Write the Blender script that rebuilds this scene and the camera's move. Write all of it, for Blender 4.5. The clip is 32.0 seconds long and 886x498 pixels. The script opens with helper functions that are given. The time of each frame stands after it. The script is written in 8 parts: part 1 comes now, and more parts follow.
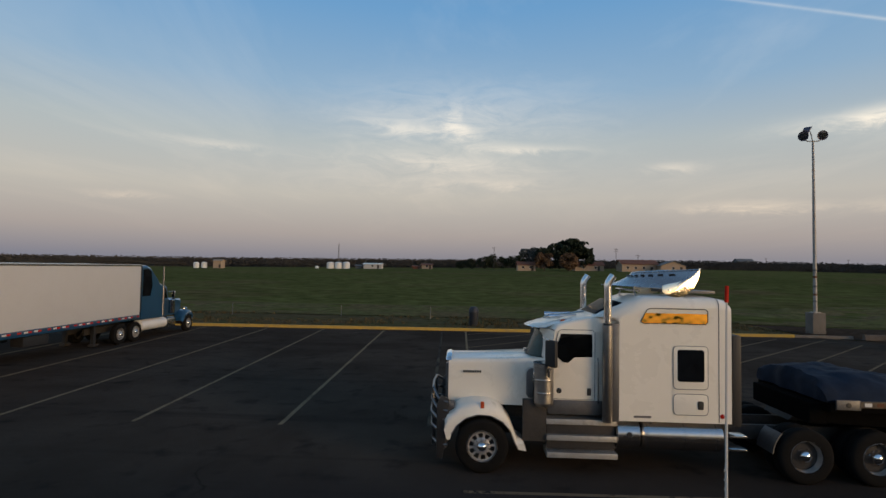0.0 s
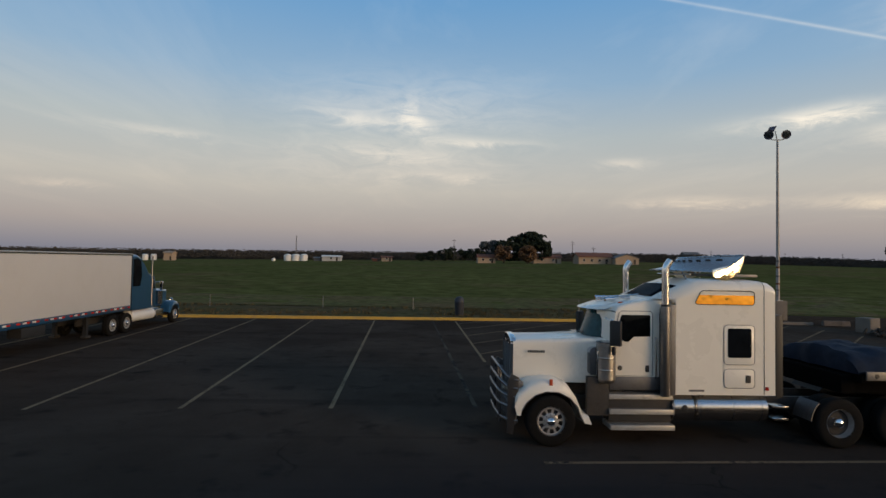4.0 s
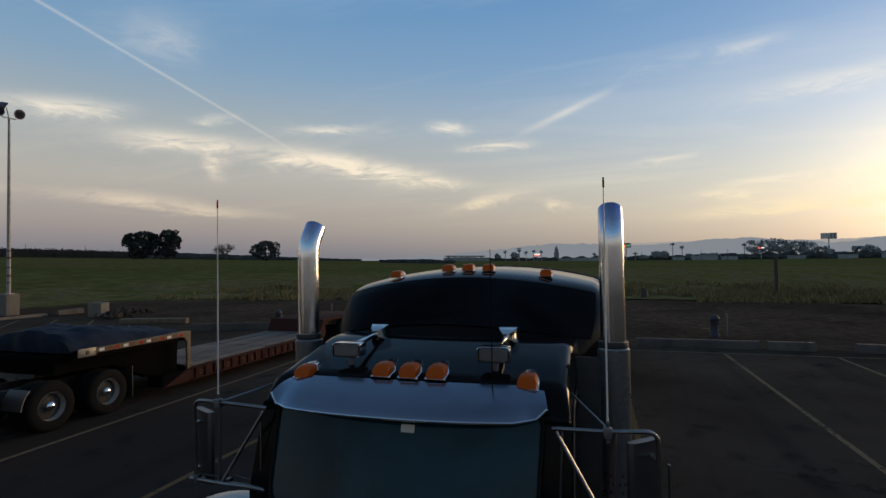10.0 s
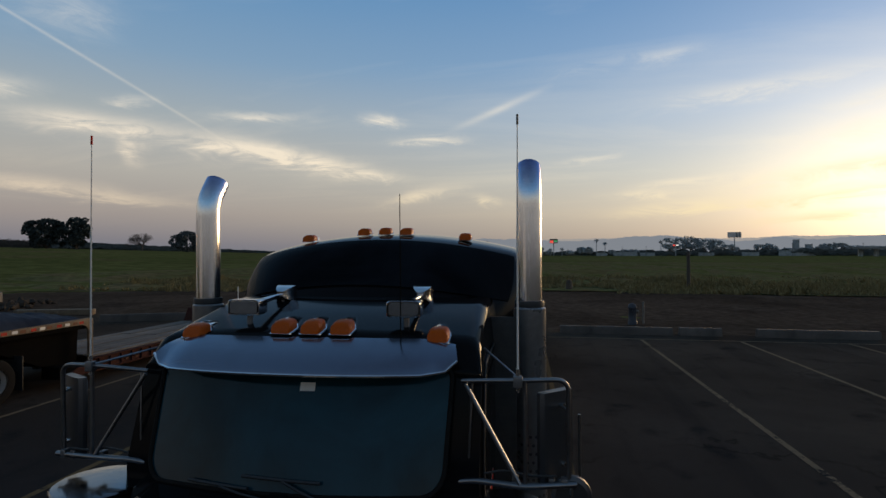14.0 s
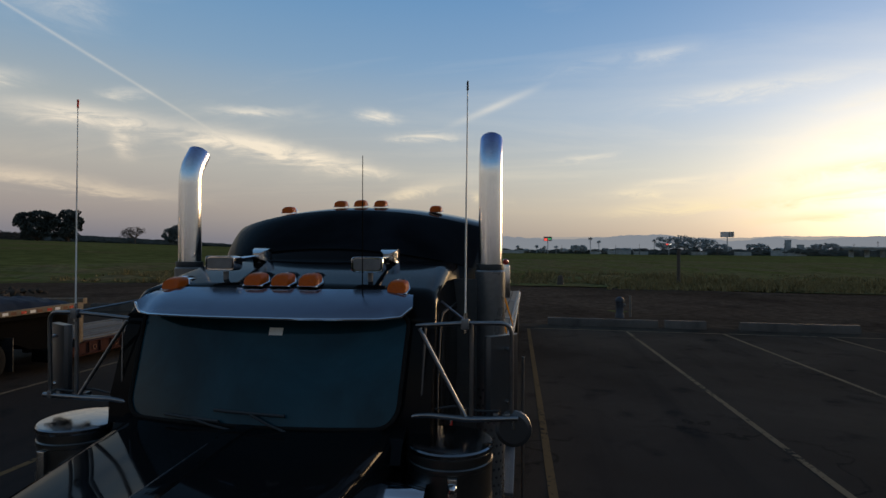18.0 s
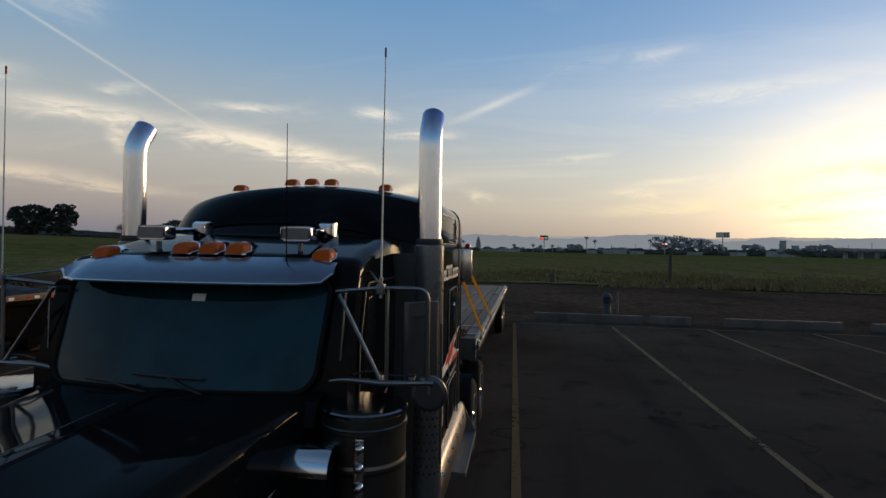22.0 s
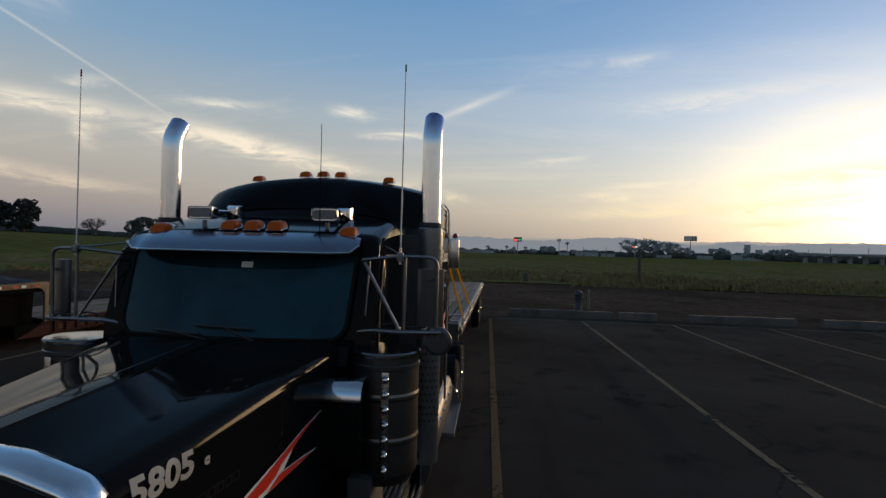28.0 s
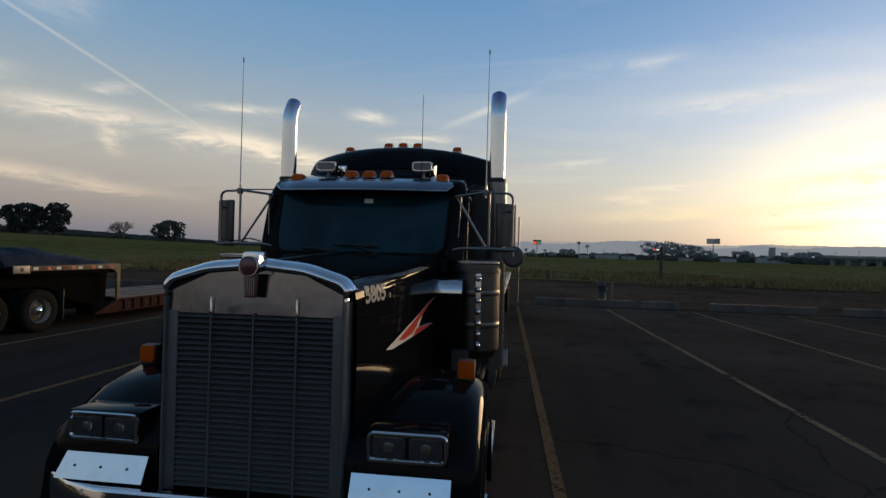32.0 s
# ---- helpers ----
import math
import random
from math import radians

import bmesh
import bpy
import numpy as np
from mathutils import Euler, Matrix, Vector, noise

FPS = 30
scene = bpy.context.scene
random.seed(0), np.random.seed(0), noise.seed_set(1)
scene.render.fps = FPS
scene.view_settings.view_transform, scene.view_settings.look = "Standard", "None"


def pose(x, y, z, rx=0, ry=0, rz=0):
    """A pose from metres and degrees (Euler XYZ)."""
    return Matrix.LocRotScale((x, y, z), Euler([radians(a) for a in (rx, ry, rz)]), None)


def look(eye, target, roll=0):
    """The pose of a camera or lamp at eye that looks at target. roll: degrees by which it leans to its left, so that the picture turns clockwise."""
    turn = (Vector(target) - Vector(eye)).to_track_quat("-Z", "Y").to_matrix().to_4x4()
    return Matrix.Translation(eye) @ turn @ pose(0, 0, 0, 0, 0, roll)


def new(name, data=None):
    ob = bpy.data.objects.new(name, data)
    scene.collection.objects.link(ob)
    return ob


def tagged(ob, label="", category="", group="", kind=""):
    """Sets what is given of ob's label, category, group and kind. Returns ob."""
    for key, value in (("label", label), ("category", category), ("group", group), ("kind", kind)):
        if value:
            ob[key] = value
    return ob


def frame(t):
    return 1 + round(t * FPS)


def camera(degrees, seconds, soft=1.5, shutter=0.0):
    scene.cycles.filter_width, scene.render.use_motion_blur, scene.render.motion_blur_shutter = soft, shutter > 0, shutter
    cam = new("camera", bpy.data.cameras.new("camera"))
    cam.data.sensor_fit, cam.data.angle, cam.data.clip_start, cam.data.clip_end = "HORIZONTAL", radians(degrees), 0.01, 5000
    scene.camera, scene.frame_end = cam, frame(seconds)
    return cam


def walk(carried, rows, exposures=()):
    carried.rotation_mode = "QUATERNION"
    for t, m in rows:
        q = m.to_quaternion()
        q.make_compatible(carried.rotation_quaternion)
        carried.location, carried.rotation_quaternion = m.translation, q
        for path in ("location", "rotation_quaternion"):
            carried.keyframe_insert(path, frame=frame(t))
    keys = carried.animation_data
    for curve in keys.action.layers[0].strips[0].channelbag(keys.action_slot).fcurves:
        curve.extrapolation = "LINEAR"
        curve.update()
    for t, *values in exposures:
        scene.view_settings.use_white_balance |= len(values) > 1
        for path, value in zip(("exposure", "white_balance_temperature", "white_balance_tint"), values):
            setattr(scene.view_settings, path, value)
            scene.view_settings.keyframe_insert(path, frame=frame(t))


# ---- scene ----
cam = camera(79.3, 32.0)
PATH = [
    (0, (0.169, 0.195, 3.825), (0.079, 2.191, 3.921), 1.1),
    (0.5, (-0.13, 0.007, 3.822), (-0.228, 2.003, 3.917), 1.2),
    (1, (-0.668, -0.055, 3.776), (-0.77, 1.941, 3.868), 1.3),
    (1.5, (-1.377, -0.107, 3.679), (-1.482, 1.888, 3.771), 1.4),
    (2, (-2.115, -0.214, 3.562), (-2.217, 1.781, 3.656), 1.4),
    (2.5, (-2.336, -0.241, 3.473), (-2.431, 1.755, 3.563), 1.6),
    (4.5, (-2.123, -0.236, 3.655), (-1.894, 1.75, 3.722), 0.7),
    (5, (-2.088, -0.265, 3.682), (-1.65, 1.685, 3.752), 0.4),
    (5.5, (-2.05, -0.257, 3.734), (-1.388, 1.63, 3.804), 0.3),
    (6, (-1.987, -0.282, 3.721), (-1.132, 1.524, 3.796), -0.0),
    (6.5, (-1.941, -0.291, 3.726), (-0.907, 1.419, 3.796), -0.4),
    (7, (-1.898, -0.299, 3.732), (-0.693, 1.296, 3.8), -0.5),
    (7.5, (-1.878, -0.306, 3.73), (-0.511, 1.152, 3.794), -0.8),
    (8, (-1.836, -0.328, 3.685), (-0.324, 0.98, 3.745), -0.9),
    (8.5, (-1.838, -0.377, 3.631), (-0.208, 0.781, 3.688), -0.9),
    (9, (-1.779, -0.412, 3.561), (-0.034, 0.565, 3.617), -0.9),
    (9.5, (-1.752, -0.451, 3.486), (0.082, 0.347, 3.536), -0.8),
    (10, (-1.704, -0.494, 3.434), (0.206, 0.099, 3.48), -0.9),
    (10.5, (-1.656, -0.538, 3.416), (0.306, -0.156, 3.456), -0.9),
    (11, (-1.631, -0.558, 3.408), (0.337, -0.205, 3.446), -0.8),
    (11.5, (-1.63, -0.561, 3.381), (0.338, -0.209, 3.417), -0.8),
    (12, (-1.611, -0.571, 3.344), (0.357, -0.219, 3.378), -0.7),
    (12.5, (-1.587, -0.567, 3.296), (0.382, -0.22, 3.329), -0.7),
    (13, (-1.558, -0.548, 3.26), (0.411, -0.2, 3.289), -0.5),
    (13.5, (-1.532, -0.559, 3.252), (0.438, -0.212, 3.273), -0.3),
    (14, (-1.495, -0.559, 3.195), (0.474, -0.211, 3.216), -0.3),
    (14.5, (-1.436, -0.54, 3.102), (0.535, -0.2, 3.119), -0.2),
    (16.5, (-1.262, -0.552, 3.034), (0.712, -0.227, 3.043), 0.2),
    (17, (-1.34, -0.608, 3.032), (0.633, -0.282, 3.043), 0.2),
    (17.5, (-1.486, -0.701, 3.013), (0.486, -0.372, 3.024), 0.2),
    (18, (-1.688, -0.784, 2.988), (0.285, -0.456, 2.997), 0.3),
    (18.5, (-1.944, -0.905, 2.965), (0.028, -0.573, 2.975), 0.4),
    (19, (-2.152, -1.016, 2.951), (-0.179, -0.689, 2.959), 0.5),
    (19.5, (-2.182, -1.055, 2.937), (-0.208, -0.734, 2.947), 0.5),
    (20, (-2.161, -1.048, 2.872), (-0.187, -0.731, 2.882), 0.5),
    (20.5, (-2.073, -1.047, 2.811), (-0.098, -0.731, 2.819), 0.6),
    (21, (-1.968, -1.045, 2.801), (0.007, -0.728, 2.807), 0.7),
    (21.5, (-1.821, -1.064, 2.814), (0.154, -0.75, 2.818), 0.7),
    (22, (-1.646, -1.172, 2.835), (0.329, -0.856, 2.837), 0.8),
    (22.5, (-1.404, -1.376, 2.847), (0.57, -1.054, 2.849), 0.9),
    (23, (-1.12, -1.619, 2.845), (0.854, -1.297, 2.843), 1.0),
    (23.5, (-0.79, -1.685, 2.834), (1.187, -1.384, 2.828), 1.1),
    (24, (-0.57, -1.69, 2.812), (1.41, -1.412, 2.806), 1.3),
    (24.5, (-0.329, -1.543, 2.814), (1.655, -1.294, 2.813), 1.3),
    (26.5, (-0.61, -1.215, 2.774), (1.378, -0.995, 2.78), 1.7),
    (27, (-1.027, -1.147, 2.733), (0.962, -0.932, 2.737), 1.4),
    (27.5, (-1.622, -1.119, 2.71), (0.366, -0.901, 2.707), 1.6),
    (28, (-2.33, -1.082, 2.684), (-0.342, -0.862, 2.691), 1.4),
    (28.5, (-3.104, -1.052, 2.672), (-1.118, -0.819, 2.684), 1.4),
    (29, (-3.61, -1.007, 2.653), (-1.626, -0.761, 2.671), 1.4),
    (29.5, (-3.68, -0.97, 2.678), (-1.695, -0.72, 2.699), 1.5),
    (30, (-3.676, -0.926, 2.697), (-1.693, -0.669, 2.716), 1.5),
    (30.5, (-3.641, -0.896, 2.657), (-1.659, -0.631, 2.674), 1.4),
    (31, (-3.585, -0.859, 2.493), (-1.604, -0.587, 2.511), 1.4),
    (31.5, (-3.534, -0.811, 2.306), (-1.554, -0.531, 2.323), 1.4),
    (32, (-3.485, -0.763, 2.135), (-1.506, -0.474, 2.153), 1.4),
]
# the camera's own exposure drops a little as it turns towards the bright sky
walk(cam, [(t, look(eye, target, roll)) for t, eye, target, roll in PATH],
     [(0, .10), (6, .10), (9, -.02), (12, -.18), (19, -.12), (24, -.06), (32, -.10)])

# ---- sky and sun: a clear evening, the sun low behind thin cloud ----
SUN_AZ, SUN_EL = 126.0, 3.4        # degrees from +y towards +x, and above the horizon


class Nodes:
    """Short hand for building node trees."""

    def __init__(self, tree):
        self.tree = tree

    def add(self, kind, operation=None, use_clamp=None, data_type=None, blend_type=None, clamp=None, feature=None):
        node = self.tree.nodes.new(kind)
        if operation:
            node.operation = operation
        if use_clamp is not None:
            node.use_clamp = use_clamp
        if data_type:
            node.data_type = data_type
        if blend_type:
            node.blend_type = blend_type
        if clamp is not None:
            node.clamp = clamp
        if feature:
            node.feature = feature
        return node

    def put(self, socket, value):
        if isinstance(value, bpy.types.NodeSocket):
            self.tree.links.new(value, socket)
        elif value is not None:
            if socket.type == "RGBA" and len(value) == 3:
                value = (*value, 1.0)
            socket.default_value = value

    def math(self, op, a, b=None, c=None, clamp=False):
        node = self.add("ShaderNodeMath", operation=op, use_clamp=clamp)
        for n, v in enumerate((a, b, c)):
            if v is not None:
                self.put(node.inputs[n], v)
        return node.outputs[0]

    def total(self, values):
        out = values[0]
        for v in values[1:]:
            out = self.math("ADD", out, v)
        return out

    def vec(self, op, a, b=None):
        node = self.add("ShaderNodeVectorMath", operation=op)
        self.put(node.inputs[0], a)
        if b is not None:
            self.put(node.inputs[1], b)
        return node.outputs["Value" if op in ("DOT_PRODUCT", "LENGTH") else "Vector"]

    def combine(self, x, y, z):
        node = self.add("ShaderNodeCombineXYZ")
        for n, v in enumerate((x, y, z)):
            self.put(node.inputs[n], v)
        return node.outputs[0]

    def noise(self, vector, scale, detail=4.0, rough=0.55, lac=2.0, warp=0.0):
        node = self.add("ShaderNodeTexNoise")
        if vector is not None:
            self.put(node.inputs["Vector"], vector)
        for key, v in (("Scale", scale), ("Detail", detail), ("Roughness", rough), ("Lacunarity", lac), ("Distortion", warp)):
            node.inputs[key].default_value = v
        return node.outputs["Fac"]

    def ramp(self, fac, stops, smooth=False):
        node = self.add("ShaderNodeValToRGB")
        ramp = node.color_ramp
        ramp.interpolation = "EASE" if smooth else "LINEAR"
        while len(ramp.elements) < len(stops):
            ramp.elements.new(0.5)
        for e, (at, colour) in zip(ramp.elements, stops):
            e.position = at
            e.color = (*colour, 1.0) if len(colour) == 3 else colour
        self.put(node.inputs[0], fac)
        return node.outputs[0]

    def mix(self, fac, a, b, blend="MIX"):
        node = self.add("ShaderNodeMix", data_type="RGBA", blend_type=blend)
        self.put(node.inputs[0], fac)
        self.put(node.inputs[6], a)
        self.put(node.inputs[7], b)
        return node.outputs[2]

    def scaled(self, v, lo, hi, a=0.0, b=1.0):
        node = self.add("ShaderNodeMapRange", clamp=True)
        for n, x in enumerate((v, lo, hi, a, b)):
            self.put(node.inputs[n], x)
        return node.outputs[0]


def towards(az, el):
    a, e = radians(az), radians(el)
    return Vector((math.sin(a) * math.cos(e), math.cos(a) * math.cos(e), math.sin(e)))


world = bpy.data.worlds.new("evening_sky")
scene.world = world
world.use_nodes = True
world.node_tree.nodes.clear()
w = Nodes(world.node_tree)
way = w.add("ShaderNodeTexCoord").outputs["Generated"]
xyz = w.add("ShaderNodeSeparateXYZ")
w.put(xyz.inputs[0], way)
dx, dy, dz = xyz.outputs
az = w.math("MULTIPLY", w.math("ARCTAN2", dx, dy), 180 / math.pi)
el = w.math("MULTIPLY", w.math("ARCSINE", dz), 180 / math.pi)
# clear-sky colours by height: away from the sun, and on its side
el01 = w.math("DIVIDE", w.math("MAXIMUM", el, 0.0), 90.0)
away = w.ramp(el01, [(0.0, (.175, .195, .25)), (.012, (.215, .22, .27)), (.045, (.40, .345, .325)), (.09, (.53, .49, .43)),
                     (.15, (.45, .495, .495)), (.21, (.275, .425, .575)), (.30, (.150, .345, .59)), (.5, (.11, .21, .34)), (1.0, (.08, .125, .195))])
near = w.ramp(el01, [(0.0, (.46, .40, .33)), (.02, (.60, .505, .38)), (.05, (.74, .66, .50)), (.09, (.64, .665, .60)),
                     (.15, (.415, .56, .71)), (.22, (.222, .41, .66)), (.33, (.108, .285, .56)), (.5, (.115, .22, .35)), (1.0, (.08, .125, .195))])
toward_sun = w.math("COSINE", w.math("MULTIPLY", w.math("SUBTRACT", az, SUN_AZ), math.pi / 180))
side = w.math("POWER", w.math("MULTIPLY_ADD", toward_sun, 0.5, 0.5), 5.0)
base = w.mix(side, w.mix(1.0, away, (.99, 1.0, 1.03), "MULTIPLY"), w.mix(1.0, near, (.975, .995, 1.06), "MULTIPLY"))
sky = w.add("ShaderNodeTexSky")
sky.sky_type, sky.sun_disc, sky.dust_density = "NISHITA", False, 2.0
sky.sun_elevation, sky.sun_rotation = radians(SUN_EL), radians(SUN_AZ)
base = w.mix(0.12, base, w.mix(1.0, sky.outputs[0], (.12, .12, .12), "MULTIPLY"))
# glow of the veiled sun, lying low along the horizon
def glow_of(az_wide, el_wide, el_at):
    u = w.math("DIVIDE", w.math("SUBTRACT", az, SUN_AZ), az_wide)
    v = w.math("DIVIDE", w.math("SUBTRACT", el, el_at), el_wide)
    return w.math("EXPONENT", w.math("MULTIPLY", w.math("ADD", w.math("MULTIPLY", u, u), w.math("MULTIPLY", v, v)), -1.0))
base = w.mix(glow_of(3.4, 2.8, SUN_EL + 1.0), base, (3.2, 2.0, .75), "ADD")
base = w.mix(glow_of(11.5, 6.5, 4.5), base, (.90, .78, .52), "ADD")
base = w.mix(w.math("MULTIPLY", glow_of(24, 13, 9.0), .26), base, (1.0, .95, .85), "ADD")
# high cloud: thin streaks, gathered into a few wisps
flat = w.combine(w.math("DIVIDE", dx, w.math("ADD", w.math("ABSOLUTE", dz), .06)), w.math("DIVIDE", dy, w.math("ADD", w.math("ABSOLUTE", dz), .06)), 0.0)
streak = w.noise(w.vec("MULTIPLY", flat, (1.0, .35, 1.0)), 1.1, 6.0, .62, warp=.6)
fine = w.noise(w.vec("MULTIPLY", w.combine(az, el, 0.0), (.06, .26, 1.0)), 1.0, 7.0, .66, warp=.9)
torn = w.noise(w.vec("MULTIPLY", w.combine(az, el, 0.0), (.17, .62, 1.0)), 1.0, 8.0, .68, warp=1.3)
puff = w.noise(w.combine(az, el, 0.0), .16, 5.0, .6)
az_w = w.math("ADD", az, w.math("MULTIPLY_ADD", puff, 7.0, -3.5))
el_w = w.math("ADD", el, w.math("MULTIPLY_ADD", torn, 2.0, -1.0))
WISPS = [  # azimuth, height, half width, half height, slope, strength
    (-.9, 15.3, 1.7, .8, -.3, .60), (-1.9, 16.8, .7, 1.1, -.2, .40), (-7, 15.6, 6, .8, -.12, .30), (6, 13.4, 5.5, .45, -.04, .40), (-3.9, 12.1, 7, .9, -.05, .34), (1.7, 9.8, 5, .55, 0, .34),
    (-26, 12.4, 5, .4, -.02, .35), (-33.6, 6.9, 3, .35, 0, .35), (20.6, 11, 2.6, .5, 0, .42), (25.5, 7, 4, .5, 0, .35), (-1.5, 16.5, 13, 3.6, 0, .30), (-5, 10.5, 16, 2.4, 0, .22),
    (38.3, 14.0, 3.9, .7, .05, .75), (33, 13.6, 5, .8, 0, .30), (47.5, 11.7, 6.5, .95, -.03, .74), (49.7, 10.2, 1.1, 1.4, 0, .85), (45, 12.1, 3, .6, 0, .3), (59.4, 10.4, 5.5, .95, -.10, .66),
    (60.4, 13.8, 3.2, .4, .03, .6), (49.5, 14.1, 1.7, .45, .1, .5), (44.6, 21, 3.5, 2.0, 0, .28), (41.8, 6.3, 4.5, .6, -.04, .6), (47.5, 5.5, 6, .5, -.05, .5), (30, 6.7, 5, .45, -.03, .35),
    (66.6, 9.7, 6.5, .80, -.16, .74), (71.9, 8.4, 2.4, .45, -.1, .5), (62, 10.8, 5, .8, -.12, .4), (73, 14.1, 1.7, .5, -.15, .8), (78.8, 12.1, 2.7, .4, .02, .8), (77.6, 6.3, 3.4, .6, .2, .6),
    (85, 5.7, 1.8, .5, -.2, .55), (95, 9.7, 2.6, .35, .12, .35), (100.6, 5.9, 3, .45, 0, .6), (104, 4.7, 6, .6, .08, .5), (103, 19.2, 2.6, .5, .05, .22), (98, 19, 7, .9, .05, .14),
    (118, 10.5, 6, 1.3, .12, .5), (113.9, 7, 6, .8, .12, .5), (112, 15.0, 9, .8, .03, .4), (117, 5.2, 6, .5, .08, .5), (110, 4.4, 7, .45, .05, .55), (116, 3.3, 6, .35, .05, .6), (104, 7.0, 4, .4, .05, .4), (119, 7.6, 5, .6, .1, .5), (121, 13, 6, .7, .08, .4), (128, 8, 14, 2.4, .1, .5), (150, 9, 12, 2, 0, .4)]
spots = []
for a0, e0, wa, we, slope, strength in WISPS:
    u = w.math("DIVIDE", w.math("SUBTRACT", az_w, a0), wa)
    v = w.math("DIVIDE", w.math("SUBTRACT", w.math("SUBTRACT", el_w, e0), w.math("MULTIPLY", w.math("SUBTRACT", az_w, a0), slope)), we)
    r2 = w.math("ADD", w.math("MULTIPLY", u, u), w.math("MULTIPLY", v, v))
    spots.append(w.math("MULTIPLY", w.math("EXPONENT", w.math("MULTIPLY", r2, -1.0)), strength))
wisp = w.math("MULTIPLY", w.total(spots), w.scaled(torn, .34, .64, .30, 1.30))
veil = w.math("MULTIPLY", w.scaled(streak, .50, .80, 0.0, .20), w.scaled(el, 2.0, 9.0))
# two vapour trails
def trail(a, b, lo, hi, wide_deg, strength):
    d1, d2 = towards(*a), towards(*b)
    n = d1.cross(d2).normalized()
    off = w.math("DIVIDE", w.math("ABSOLUTE", w.vec("DOT_PRODUCT", way, tuple(n))), radians(wide_deg))
    line = w.math("EXPONENT", w.math("MULTIPLY", w.math("MULTIPLY", off, off), -1.0))
    ends = w.math("MULTIPLY", w.scaled(az, lo[0], lo[1]), w.scaled(az, hi[0], hi[1], 1.0, 0.0))
    return w.math("MULTIPLY", w.math("MULTIPLY", line, ends), w.scaled(fine, .3, .6, strength * .55, strength))
trails = w.math("ADD", trail((20.1, 27.0), (58.4, 10.9), (-30, 10), (52, 59.5), .13, .34), trail((82.2, 13.6), (90.5, 16.8), (80, 86), (87, 92), .35, .42))
cover = w.math("ADD", w.math("ADD", wisp, veil), trails, clamp=True)
lit = w.mix(w.math("POWER", side, .5), w.ramp(el01, [(0, (.46, .36, .34)), (.07, (.76, .63, .50)), (.16, (.85, .79, .69)), (.35, (.66, .74, .82))]),
            w.ramp(el01, [(0, (1.05, .82, .46)), (.05, (1.15, .95, .58)), (.09, (1.30, 1.12, .82)), (.2, (1.0, .95, .84)), (.4, (.70, .75, .80))]))
colour = w.mix(cover, base, lit)
back = w.add("ShaderNodeBackground")
w.put(back.inputs[0], colour)
back.inputs[1].default_value = 1.0
w.put(w.add("ShaderNodeOutputWorld").inputs[0], back.outputs[0])

sun = new("sun", bpy.data.lights.new("sun", "SUN"))
sun.data.energy, sun.data.angle, sun.data.color = 2.4, radians(26), (1.0, .66, .34)
sun.matrix_world = look(tuple(towards(SUN_AZ, SUN_EL) * 100), (0, 0, 0))

# ---- materials ----
def material(name, colour, rough=.5, metal=0.0, grain=0.0, grain_scale=20.0, stain=0.0, stain_scale=1.5, stain_colour=None, bump=0.0, bump_scale=None,
             coat=0.0, rough_var=0.0, object_var=0.0, spec=None, extra=None):
    """A surface with fine grain and larger stains, at true size in object space."""
    m = bpy.data.materials.new(name)
    m.use_nodes = True
    t = Nodes(m.node_tree)
    b = m.node_tree.nodes["Principled BSDF"]
    where = t.add("ShaderNodeTexCoord").outputs["Object"]
    out = colour = (*colour, 1.0)
    fine = t.noise(where, grain_scale, 5.0, .6)
    big = t.noise(where, stain_scale, 5.0, .6, warp=.4)
    if grain:
        out = t.mix(1.0, out, t.ramp(fine, [(.25, (1 - grain,) * 3), (.75, (1 + grain,) * 3)]), "MULTIPLY")
    if stain:
        out = t.mix(t.math("MULTIPLY", t.scaled(big, .45, .72), stain), out, stain_colour or tuple(c * .45 for c in colour[:3]))
    if object_var:
        rnd = t.add("ShaderNodeObjectInfo").outputs["Random"]
        out = t.mix(1.0, out, t.ramp(rnd, [(0, (1 - object_var,) * 3), (1, (1 + object_var,) * 3)]), "MULTIPLY")
    t.put(b.inputs["Base Color"], out)
    b.inputs["Metallic"].default_value = metal
    if rough_var:
        t.put(b.inputs["Roughness"], t.scaled(big, .3, .7, max(rough - rough_var, .02), rough + rough_var))
    else:
        b.inputs["Roughness"].default_value = rough
    if coat:
        b.inputs["Coat Weight"].default_value, b.inputs["Coat Roughness"].default_value = coat, .04
    if spec is not None:
        b.inputs["Specular IOR Level"].default_value = spec
    if bump:
        bn = t.add("ShaderNodeBump")
        bn.inputs["Strength"].default_value, bn.inputs["Distance"].default_value = 1.0, bump
        t.put(bn.inputs["Height"], t.noise(where, bump_scale, 4.0, .6) if bump_scale else fine)
        t.put(b.inputs["Normal"], bn.outputs[0])
    return m


